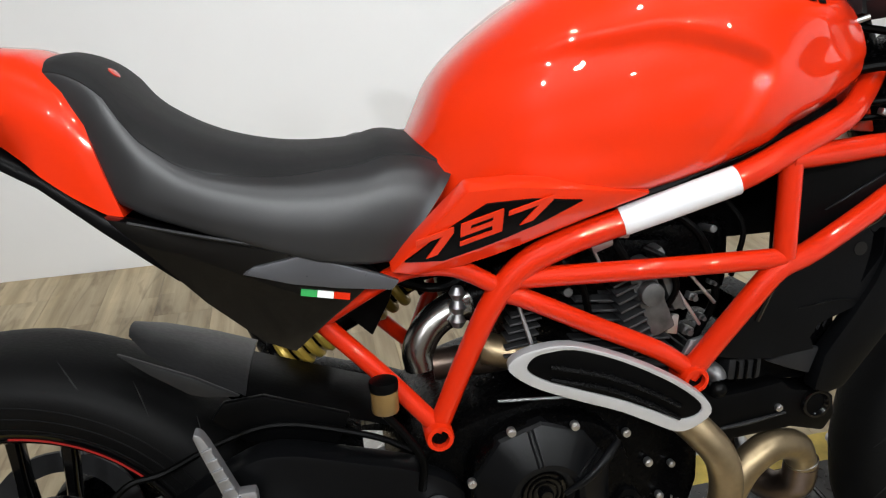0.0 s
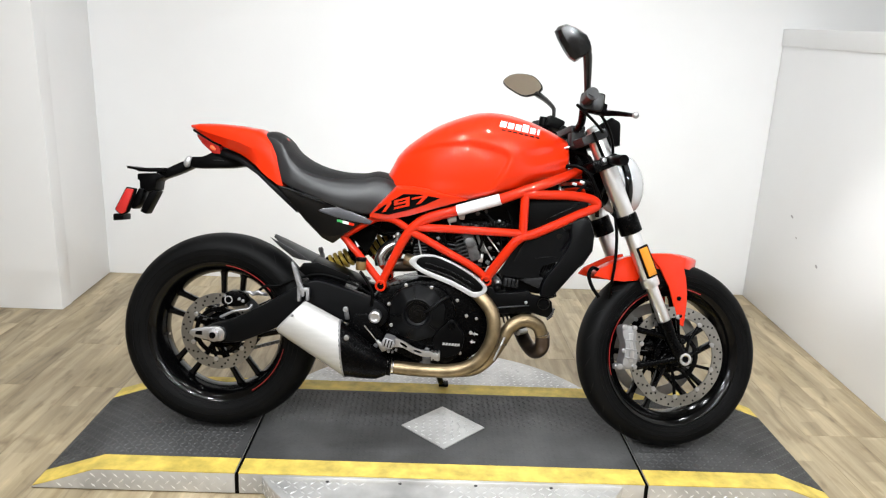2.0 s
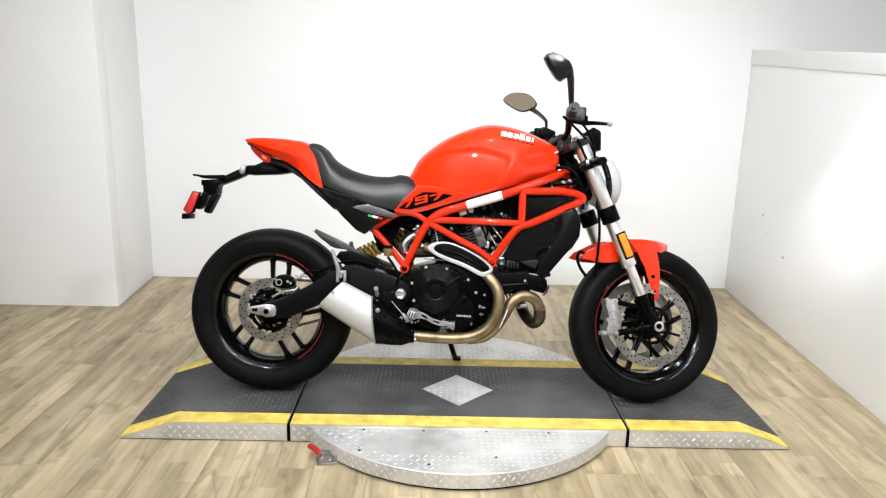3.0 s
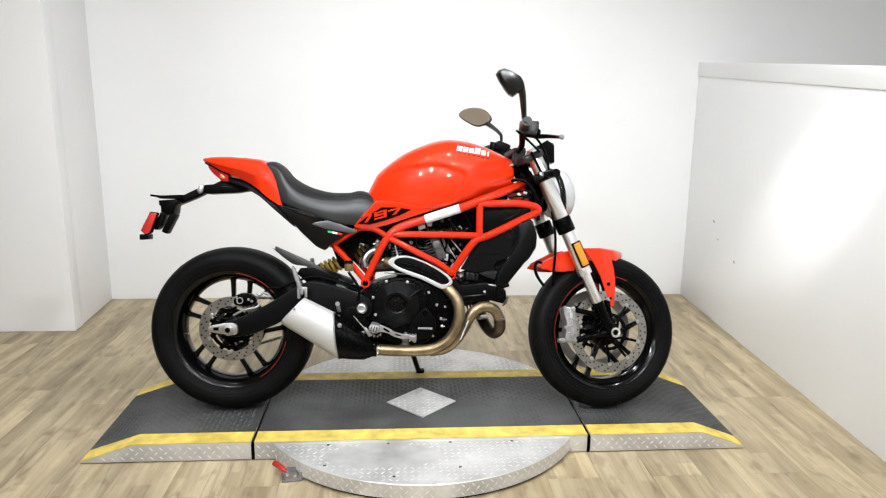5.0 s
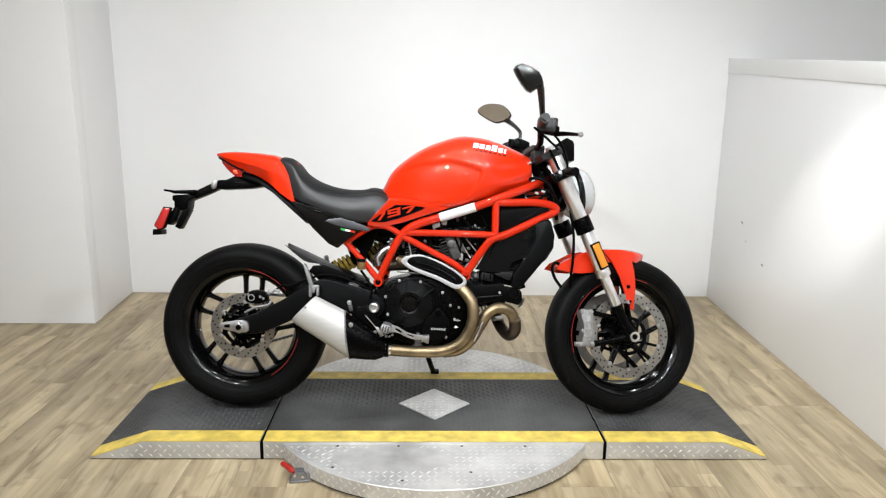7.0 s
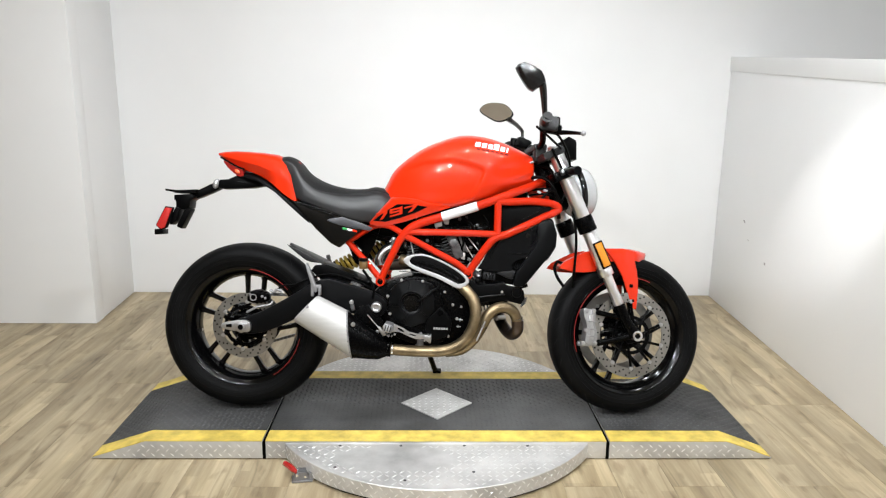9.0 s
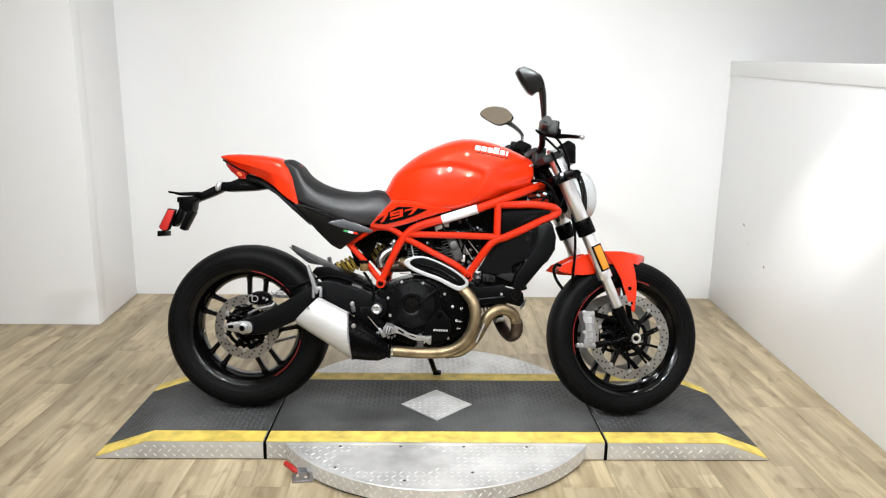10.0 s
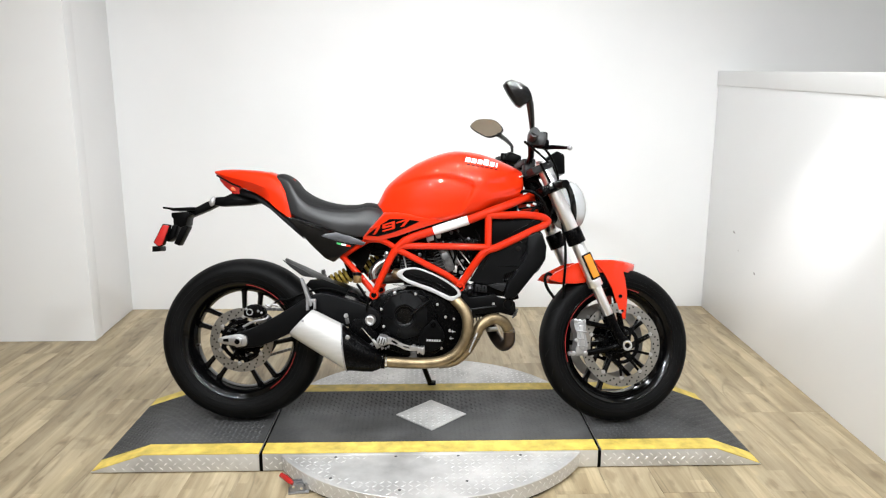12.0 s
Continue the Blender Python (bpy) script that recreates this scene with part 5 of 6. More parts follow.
part("manifold_pipe", tube([(-0.115, -0.045, 0.622), (-0.155, -0.050, 0.618), (-0.190, -0.056, 0.600), (-0.208, -0.060, 0.572), (-0.205, -0.060, 0.548)], [0.0215, 0.0215, 0.021, 0.021, 0.023], 18, 6), DARK_CHROME, bike, "polished bent exhaust manifold pipe")
part("manifold_sleeve", tube([(-0.06, -0.075, 0.560), (-0.12, -0.068, 0.552), (-0.192, -0.062, 0.548)], 0.0205, 18, 4), DARK_PIPE, bike)
part("manifold_clamp", tube([(-0.120, -0.048, 0.622), (-0.140, -0.050, 0.620)], 0.026, 16, 2), BLACK_METAL, bike)
part("banjo_fitting", tube([(-0.158, -0.075, 0.652), (-0.160, -0.077, 0.600)], [0.006, 0.011, 0.006, 0.011, 0.006, 0.011, 0.006], 10, 12), ALLOY, bike)
for k, pts in enumerate([[(-0.145, -0.06, 0.658), (-0.175, -0.065, 0.650), (-0.205, -0.06, 0.653), (-0.240, -0.06, 0.668)]]):
    part("wiring", tube(pts, 0.006, 8, 6), CABLE_GAP_BLACK, bike)
part("brake_line", tube([(-0.13, -0.150, 0.532), (-0.06, -0.152, 0.528), (0.0, -0.152, 0.522), (0.01, -0.152, 0.516)], 0.002, 6, 4), CASTING, bike)
part("shield_stay", rod((-0.096, -0.108, 0.652), (-0.080, -0.122, 0.586), 0.0028, 8), ALLOY, bike)
far_peg = part("far_footrest", tube([(-0.459, 0.243, 0.566), (-0.444, 0.250, 0.510)], [0.007, 0.0095, 0.007, 0.0095, 0.007, 0.0095, 0.007], 10, 12), DULL_ALLOY, bike, "ribbed far passenger footrest")
part("far_bracket", tube([(-0.444, 0.250, 0.514), (-0.430, 0.215, 0.495), (-0.395, 0.140, 0.470)], [0.014, 0.012, 0.014], 10, 4), BLACK_METAL, far_peg)

# --- footrest, brake pedal
def slot_ring(outline, a, b, r):
    """For every outline point the matching point of a rounded slot from a to b."""
    a, b = Vector(a), Vector(b)
    out = []
    for p in outline:
        p = Vector(p)
        q = a.lerp(b, min(1, max(0, (p - a).dot(b - a) / (b - a).length_squared)))
        out.append(tuple(q + (p - q).normalized() * r))
    return out


back_half = [(-0.166, 0.352), (-0.154, 0.351), (-0.142, 0.346), (-0.126, 0.340), (-0.112, 0.334), (-0.0985, 0.3255), (-0.1005, 0.3180), (-0.103, 0.3095), (-0.112, 0.3145), (-0.127, 0.3190), (-0.142, 0.3190), (-0.154, 0.3165), (-0.166, 0.3160), (-0.170, 0.334)]
fore_half = [(-0.0985, 0.3255), (-0.093, 0.3220), (-0.080, 0.3175), (-0.065, 0.3135), (-0.050, 0.3115), (-0.034, 0.3105), (-0.034, 0.3030), (-0.034, 0.2950), (-0.050, 0.2945), (-0.061, 0.2945), (-0.075, 0.2980), (-0.087, 0.3020), (-0.103, 0.3095), (-0.1005, 0.3180)]
pedal = part("brake_pedal", join(band(back_half, slot_ring(back_half, (-0.126, 0.3300), (-0.111, 0.3215), 0.0042), -0.197, -0.187, 0.0012), band(fore_half, slot_ring(fore_half, (-0.086, 0.3115), (-0.067, 0.3055), 0.0027), -0.197, -0.187, 0.0012)), ALLOY, bike, "bare alloy rear brake pedal with two slots")
part("pedal_tip", join(box(0.026, 0.030, 0.018, (-0.022, -0.199, 0.3005), 0.002), *[box(0.0045, 0.030, 0.0255, (-0.033 + 0.0105 * k, -0.199, 0.3005), 0.001) for k in range(3)]), ALLOY, pedal, "toothed pedal tip")
rest = part("rider_footrest", join(box(0.034, 0.070, 0.032, (-0.161, -0.205, 0.337), 0.009, (0, 14, 0)), box(0.040, 0.010, 0.012, (-0.160, -0.228, 0.337), 0.003, (0, 14, 0))), DULL_ALLOY, bike, "ribbed alloy rider footrest")
for k in range(3):
    # dark bars paint the shade between the footrest's ribs
    part("rest_groove_shade", box(0.0034, 0.010, 0.022, (-0.1695 + 0.0088 * k, -0.2362, 0.3393 - 0.0022 * k), 0.001, (0, 14, 0)), RECESS_SHADE, rest)
part("master_rod", rod((-0.197, -0.18, 0.328), (-0.241, -0.175, 0.375), 0.0032, 8), CHROME, rest)
part("rod_clevis", plate([(-0.203, 0.334), (-0.194, 0.336), (-0.176, 0.316), (-0.170, 0.305), (-0.184, 0.300), (-0.192, 0.314)], -0.190, -0.176, 0.003), ALLOY, rest)
for x, z, r in ((-0.163, 0.304, 0.0050), (-0.151, 0.303, 0.0036), (-0.141, 0.309, 0.0040), (-0.168, 0.312, 0.0034)):
    part("rest_bolt", rod((x, -0.178, z), (x, -0.196, z), r, 8, 0.001), DULL_ALLOY, rest)
part("heel_plate", plate([(-0.30, 0.36), (-0.27, 0.405), (-0.235, 0.41), (-0.185, 0.35), (-0.175, 0.27), (-0.25, 0.27)], -0.158, -0.148, 0.004), BLACK_METAL, rest)
bolt((-0.300, -0.160, 0.418), 0.008, rest)
bolt((-0.205, -0.16, 0.312), 0.007, rest)

# --- side stand on the far side
stand = part("side_stand", tube([(-0.06, 0.12, 0.27), (-0.04, 0.19, 0.20), (-0.012, 0.29, 0.098), (-0.006, 0.318, 0.076)], 0.011, 12, 5), BLACK_METAL, bike, "black side stand put down")
part("stand_foot", box(0.036, 0.034, 0.012, (0.002, 0.326, 0.071), 0.004, (10.5, 0, 0)), BLACK_METAL, stand)

# --- front fork
fork = new("front_fork")
fork.parent = bike
fork["label"] = "silver upside-up front fork with black clamps"


def on_leg(s, y):
    """A place on a fork leg, s metres up from the axle."""
    return FRONT + HEAD_WAY * s + Vector((-0.010, y, 0))


for y in (-0.103, 0.103):
    part("fork_tube", rod(on_leg(0.47, y), on_leg(0.745, y), 0.0275, 28, 0.002), FORK, fork, "bright upper fork tube", m=STEER)
    part("fork_sleeve", rod(on_leg(0.415, y), on_leg(0.475, y), 0.034, 28, 0.005), BLACK_METAL, fork, "black fork sleeve", m=STEER)
    part("fork_slider", rod(on_leg(0.105, y), on_leg(0.26, y), 0.0185, 28, 0.002), FORK, fork, "bright fork slider", m=STEER)
    part("fork_slider", rod(on_leg(0.262, y), on_leg(0.42, y), 0.0240, 28, 0.002, 0.0245), FORK, fork, "bright fork slider", m=STEER)
    part("slider_collar", rod(on_leg(0.240, y), on_leg(0.270, y), 0.0275, 28, 0.004), FORK, fork, m=STEER)
    part("fork_foot", tube([on_leg(0.125, y), on_leg(0.06, y), on_leg(0.0, y) + Vector((0.012, 0, 0))], [0.022, 0.019, 0.024], 16, 4), BLACK_METAL, fork, m=STEER)
    part("fork_cap", rod(on_leg(0.745, y), on_leg(0.758, y), 0.021, 18, 0.003), ALLOY, fork, m=STEER)
    part("indicator", tube([on_leg(0.655, y) + Vector((0.0, 0.012 if y > 0 else -0.012, 0)), on_leg(0.648, y) + Vector((0.004, 0.06 if y > 0 else -0.06, -0.002)), on_leg(0.644, y) + Vector((0.006, 0.120 if y > 0 else -0.120, -0.004))], [0.010, 0.012, 0.0165, 0.0155], 12, 5), BLACK_PLASTIC, fork, "black indicator stalk", m=STEER)
part("top_clamp", join(box(0.085, 0.275, 0.028, on_leg(0.722, 0) + Vector((-0.018, 0, 0)), 0.008, (0, 24 - 48, 0)), box(0.075, 0.08, 0.028, on_leg(0.722, 0) + Vector((-0.045, 0, 0)), 0.008, (0, -24, 0))), GRIP_GREY, fork, m=STEER)
part("lower_clamp", box(0.085, 0.275, 0.036, on_leg(0.640, 0) + Vector((-0.012, 0, 0)), 0.008, (0, -24, 0)), BLACK_METAL, fork, m=STEER)
bolt(on_leg(0.648, -0.143) + Vector((-0.02, 0, 0)), 0.007, fork, STEER)
part("side_reflector", box(0.027, 0.008, 0.090, on_leg(0.323, -0.130) + Vector((0.006, 0, 0)), 0.003, (0, -24, 0)), AMBER, fork, "amber reflector on the slider", m=STEER)
part("reflector_mount", box(0.037, 0.012, 0.101, on_leg(0.323, -0.125) + Vector((0.006, 0, 0)), 0.003, (0, -24, 0)), BLACK_PLASTIC, fork, m=STEER)
part("axle", join(rod(FRONT + Vector((0, -0.128, 0)), FRONT + Vector((0, 0.128, 0)), 0.014, 20)), BLACK_METAL, fork, m=STEER)
part("axle_end", lathe([(0.010, 0.004), (0.013, 0.006), (0.019, 0.005), (0.020, -0.01)], 24, STEER @ Matrix.Translation(FRONT + Vector((0, -0.126, 0))) @ AXLE), CHROME, fork)
# brake caliper behind the leg
for y in (-0.088, 0.088):
    side = -1 if y < 0 else 1
    cal = part("front_caliper", plate([(0.521, 0.392), (0.553, 0.394), (0.566, 0.376), (0.561, 0.345), (0.570, 0.310), (0.566, 0.272), (0.538, 0.264), (0.522, 0.276), (0.526, 0.300), (0.529, 0.337), (0.519, 0.366)], y - 0.024, y + 0.024, 0.009, 2), SATIN_ALLOY, bike, "bare alloy radial brake caliper", m=STEER)
    face = y + side * 0.0245
    part("caliper_web", plate([(0.537, 0.372), (0.553, 0.374), (0.552, 0.345), (0.558, 0.310), (0.554, 0.284), (0.540, 0.284), (0.543, 0.320)], face - 0.002, face + 0.002, 0.0018), ALLOY, cal, m=STEER)
    for x, z, r in ((0.523, 0.390, 0.0085), (0.556, 0.388, 0.008), (0.512, 0.270, 0.0090), (0.560, 0.270, 0.008), (0.524, 0.318, 0.007)):
        part("caliper_bolt", join(rod((x, y + side * 0.014, z), (x, face + side * 0.003, z), r, 14, 0.002), rod((x, face, z), (x, face + side * 0.005, z), r * 0.55, 6)), ALLOY, cal, m=STEER)
    part("caliper_foot", box(0.060, 0.022, 0.017, (0.528, y + side * 0.010, 0.269), 0.006), SATIN_ALLOY, cal, m=STEER)
    for z in (0.296, 0.322, 0.350):
        part("caliper_rib", box(0.040, 0.005, 0.005, (0.547, face, z), 0.0015, (0, 8, 0)), SATIN_ALLOY, cal, m=STEER)
    part("caliper_mount", tube([FRONT + Vector((-0.015, y * 1.1, 0.0)), (0.66, y * 1.1, 0.285), (0.575, y * 1.1, 0.270)], [0.016, 0.011, 0.012], 10, 4), BLACK_METAL, fork, m=STEER)
    part("caliper_mount", tube([FRONT + Vector((-0.03, y * 1.1, 0.06)), (0.65, y * 1.1, 0.365), (0.562, y * 1.1, 0.385)], [0.014, 0.010, 0.010], 10, 4), BLACK_METAL, fork, m=STEER)
part("brake_hose", tube([(0.41, -0.15, 0.98), (0.455, -0.12, 0.90), (0.485, -0.105, 0.82), (0.502, -0.10, 0.738), (0.512, -0.10, 0.665), (0.511, -0.10, 0.590), (0.508, -0.085, 0.520), (0.512, -0.05, 0.45), (0.53, -0.05, 0.40)], 0.0050, 8, 6), CABLE_GAP_BLACK, fork)

# --- front mudguard
GUARD = STEER @ Matrix.Translation((-0.011, 0, 0))
rings = []
gcount = 26
for k in range(gcount + 1):
    a = radians(135 - 63.5 * k / gcount)
    r = 0.318 + 0.034 * max(0, 1 - k / 14)
    w = 0.068 - 0.030 * max(0, (3 - k) / 3) - 0.052 * max(0, (k - 21) / 5) ** 1.5
    deep = 0.018 + 0.022 * min(1, k / 7)
    prof = [(-w, -deep), (-w, -0.016), (-w * 0.75, -0.002), (-w * 0.3, 0.006), (0, 0.007), (w * 0.3, 0.006), (w * 0.75, -0.002), (w, -0.016), (w, -deep), (w - 0.003, -deep), (w - 0.004, -0.017), (w * 0.7, -0.006), (0, 0.003), (-w * 0.7, -0.006), (-w + 0.004, -0.017), (-w + 0.003, -deep)]
    rings.append([FRONT + Vector(((r + dr) * math.cos(a), y, (r + dr) * math.sin(a))) for y, dr in prof])
guard = part("front_mudguard", loft(rings), RED, bike, "glossy red front mudguard", m=GUARD, smooth=50)
for far in (1, -1):
    part("mudguard_leg", plate([(0.625, 0.618), (0.698, 0.619), (0.752, 0.608), (0.741, 0.585), (0.752, 0.540), (0.757, 0.500), (0.757, 0.460), (0.749, 0.390), (0.731, 0.399), (0.716, 0.450), (0.696, 0.511), (0.664, 0.569), (0.645, 0.592)], -0.071 * far - 0.004, -0.071 * far + 0.004, 0.003, 0), RED, guard, "red side leg of the mudguard", m=GUARD)
    part("mudguard_ear", plate([(0.446, 0.543), (0.466, 0.565), (0.546, 0.603), (0.600, 0.614), (0.612, 0.580), (0.590, 0.532), (0.545, 0.527), (0.500, 0.529)], -0.069 * far - 0.004, -0.069 * far + 0.004, 0.003, 0), RED, guard, m=GUARD)
part("mudguard_bolt", rod((0.728, -0.074, 0.480), (0.728, -0.079, 0.480), 0.007, 12), BLACK_METAL, guard, m=GUARD)
part("mudguard_bolt", rod((0.735, -0.074, 0.425), (0.735, -0.079, 0.425), 0.005, 12), BLACK_METAL, guard, m=GUARD)
part("hose_clip", tube([(0.475, -0.04, 0.558), (0.452, -0.045, 0.566), (0.440, -0.045, 0.545), (0.450, -0.045, 0.510), (0.475, -0.045, 0.475)], 0.006, 8, 5), CABLE_GAP_BLACK, guard, m=GUARD)

# --- headlight
lamp_at = STEER @ Matrix.Translation((0.546, 0, 0.832)) @ Matrix.Rotation(radians(82), 4, "Y")
headlight = part("headlight", lathe([(0, -0.100), (0.030, -0.098), (0.050, -0.085), (0.062, -0.066)], 40, lamp_at), BLACK_PLASTIC, bike, "round headlight with a pale lens")
part("lens", lathe([(0.058, -0.070), (0.078, -0.056), (0.090, -0.034), (0.096, -0.006), (0.096, 0.010), (0.089, 0.026), (0.069, 0.042), (0.039, 0.052), (0, 0.055)], 40, lamp_at), CLEAR_LENS, headlight, "pale clear lens")
part("lamp_bracket", box(0.06, 0.12, 0.012, (0.49, 0, 0.80), 0.004), BLACK_METAL, headlight, m=STEER)
pod = part("instrument", loft([[Vector((x, y, z)) for y, z in ((-wd, zb), (-wd, zt - 0.012), (-wd + 0.010, zt), (wd - 0.010, zt), (wd, zt - 0.012), (wd, zb))] for x, wd, zb, zt in ((0.428, 0.050, 0.955, 0.994), (0.436, 0.058, 0.945, 1.006), (0.482, 0.062, 0.945, 1.036), (0.512, 0.050, 0.950, 1.026))]), BLACK_PLASTIC, bike, "black instrument pod with a pale screen", m=STEER)
part("screen", plate([(-0.024, -0.042), (-0.024, 0.042), (0.024, 0.042), (0.024, -0.042)], -0.002, 0.002, 0.001), SCREEN, pod, "pale green display screen", m=STEER @ pose(0.459, 0, 1.024, 0, -33, 0) @ pose(0, 0, 0, 90, 0, 0))
part("headlight_rim", lathe([(0.094, -0.030), (0.101, -0.026), (0.103, -0.018), (0.100, -0.010), (0.094, -0.008)], 48, lamp_at), BLACK_GLOSS, headlight, "thin black lamp rim")
part("fork_top_bolt", rod((0.330, -0.085, 0.930), (0.352, -0.092, 0.938), 0.0035, 8), ALLOY, fork)
part("clamp_tab", box(0.016, 0.008, 0.026, on_leg(0.645, -0.142) + Vector((-0.022, 0, 0)), 0.002, (0, -24, 0)), GRIP_GREY, fork, m=STEER)

# --- handlebar, controls, mirrors
bar = part("handlebar", tube([(0.300, -0.345, 1.036), (0.315, -0.27, 1.038), (0.335, -0.19, 1.026), (0.358, -0.11, 0.995), (0.365, 0, 0.985), (0.358, 0.11, 0.995), (0.335, 0.19, 1.026), (0.315, 0.27, 1.038), (0.300, 0.345, 1.036)], 0.0115, 14, 6), BLACK_METAL, bike, "black handlebar with grips and levers", m=STEER)
part("bar_riser", join(box(0.045, 0.036, 0.06, (0.370, -0.045, 0.965), 0.008), box(0.045, 0.036, 0.06, (0.370, 0.045, 0.965), 0.008), box(0.05, 0.13, 0.022, (0.368, 0, 0.990), 0.006)), GRIP_GREY, bar, m=STEER)
for s in (-1, 1):
    part("grip", tube([(0.318, s * 0.255, 1.038), (0.309, s * 0.30, 1.037), (0.300, s * 0.345, 1.035)], [0.0165, 0.0172, 0.0172, 0.0175, 0.0170], 18, 6), GRIP_GREY, bar, "black rubber grip", m=STEER)
    part("switch_box", box(0.066, 0.048, 0.050, (0.344, s * 0.228, 1.036), 0.012, (0, 6, s * 20)), GRIP_GREY, bar, m=STEER)
    part("lever_perch", box(0.055, 0.036, 0.032, (0.360, s * 0.225, 1.022), 0.008, (0, 8, 0)), BLACK_METAL, bar, m=STEER)
    lev = part("lever", tube([(0.375, s * 0.235, 1.008), (0.400, s * 0.262, 1.004), (0.418, s * 0.31, 0.993), (0.420, s * 0.350, 0.984)], [0.009, 0.0075, 0.006, 0.0055], 10, 6), BLACK_METAL, bar, m=STEER)
    part("lever_tip", ball((0.420, s * 0.355, 0.983), 0.009, 0.009, 0.009), DULL_ALLOY, lev, m=STEER)
part("far_control_clamp", join(box(0.060, 0.060, 0.040, (0.335, 0.165, 1.030), 0.012, (0, 20, 10)), rod((0.300, 0.175, 1.020), (0.305, 0.175, 1.052), 0.018, 16, 0.004), box(0.050, 0.050, 0.030, (0.372, 0.14, 1.000), 0.010, (0, 35, 0))), BLACK_PLASTIC, bar, "black switch and lever clamp")
part("fluid_reservoir", rod((0.372, -0.205, 1.030), (0.374, -0.205, 1.068), 0.019, 18, 0.004), BLACK_PLASTIC, bar, m=STEER)
for k, pts in enumerate([[(0.33, -0.25, 1.03), (0.40, -0.20, 0.99), (0.455, -0.13, 0.93), (0.46, -0.10, 0.85), (0.43, -0.09, 0.76)], [(0.29, -0.26, 1.02), (0.37, -0.19, 0.99), (0.43, -0.12, 0.965), (0.47, -0.06, 0.90), (0.46, -0.05, 0.80)],
                         [(0.30, 0.24, 1.02), (0.38, 0.17, 0.98), (0.44, 0.08, 0.93), (0.45, 0.05, 0.85)], [(0.36, -0.02, 0.93), (0.40, -0.09, 0.90), (0.40, -0.10, 0.84), (0.36, -0.09, 0.79)]]):
    part("control_cable", tube(pts, 0.0045 + 0.0006 * (k == 3), 8, 6), CABLE_GAP_BLACK, bar, m=STEER)
for pts, rad in (([(0.330, -0.085, 0.875), (0.375, -0.110, 0.880), (0.415, -0.115, 0.855), (0.440, -0.110, 0.800), (0.448, -0.100, 0.730)], 0.0062), ([(0.350, -0.080, 0.835), (0.400, -0.105, 0.838), (0.438, -0.112, 0.815), (0.460, -0.100, 0.760)], 0.0045), ([(0.340, -0.07, 0.815), (0.385, -0.10, 0.820), (0.420, -0.10, 0.812)], 0.0040)):
    part("wiring_loom", tube(pts, rad, 8, 6), CABLE_GAP_BLACK, bar)
for x, z in ((0.372, 0.826), (0.395, 0.832)):
    part("wire_clip", box(0.014, 0.010, 0.008, (x, -0.108, z), 0.002, (0, 20, 0)), ALLOY, bar)
mirror = part("rear_mirror", tube([(0.376, -0.205, 1.045), (0.368, -0.250, 1.095), (0.354, -0.305, 1.165), (0.342, -0.330, 1.192)], [0.007, 0.0095, 0.013, 0.010], 12, 5), SHELL_GREY, bike, "black angular handlebar mirror")
FACE = [(0.258, 1.226), (0.268, 1.240), (0.286, 1.247), (0.318, 1.236), (0.346, 1.218), (0.356, 1.200), (0.362, 1.180), (0.340, 1.164), (0.318, 1.148), (0.302, 1.156), (0.286, 1.176), (0.268, 1.205)]
mid = Vector((0.314, 0, 1.200))
shell = [[Vector((mid.x + s * (x - mid.x) + dx, y, mid.z + s * (z - mid.z) + dz)) for x, z in FACE] for y, s, dx, dz in ((-0.312, 0.95, 0, 0), (-0.320, 1.0, 0, 0), (-0.336, 0.94, 0, 0), (-0.350, 0.56, -0.010, 0.012), (-0.352, 0.12, -0.012, 0.016))]
part("mirror_shell", loft(shell), SHELL_GREY, mirror, smooth=30)
mirror = part("rear_mirror", tube([(0.332, 0.160, 1.040), (0.332, 0.163, 1.070), (0.330, 0.171, 1.084), (0.312, 0.230, 1.115), (0.284, 0.312, 1.150)], [0.006, 0.006, 0.007, 0.009, 0.012], 12, 5), SHELL_GREY, bike, "black handlebar mirror with its glass towards the seat")
M2 = Matrix.Translation((0.236, 0.325, 1.176)) @ Matrix.Rotation(radians(-14), 4, "Z") @ Matrix.Rotation(radians(-12), 4, "X") @ Matrix.Rotation(radians(6), 4, "Y")
out = [(p.x, p.z) for p in spline([(-0.072, 0, 0.002), (-0.040, 0, 0.036), (0.028, 0, 0.038), (0.070, 0, 0.006), (0.064, 0, -0.020), (0.020, 0, -0.040), (-0.020, 0, -0.030)], 4, True)]
part("mirror_shell", loft([[Vector((x * s, y, z * s)) for x, z in out] for y, s in ((-0.010, 1.0), (0.0, 1.02), (0.012, 0.85), (0.022, 0.5))]), BLACK_PLASTIC, mirror, m=M2, smooth=60)
part("mirror_glass", plate([(x * 0.95, z * 0.95) for x, z in out], -0.0125, -0.008, 0.0), MIRROR, mirror, "mirror glass", m=M2)

# ---------------------------------------------------------------- platform with turntable
P = 0.068
Y0, Y1 = -0.297, 0.322
rng = random.Random(5)


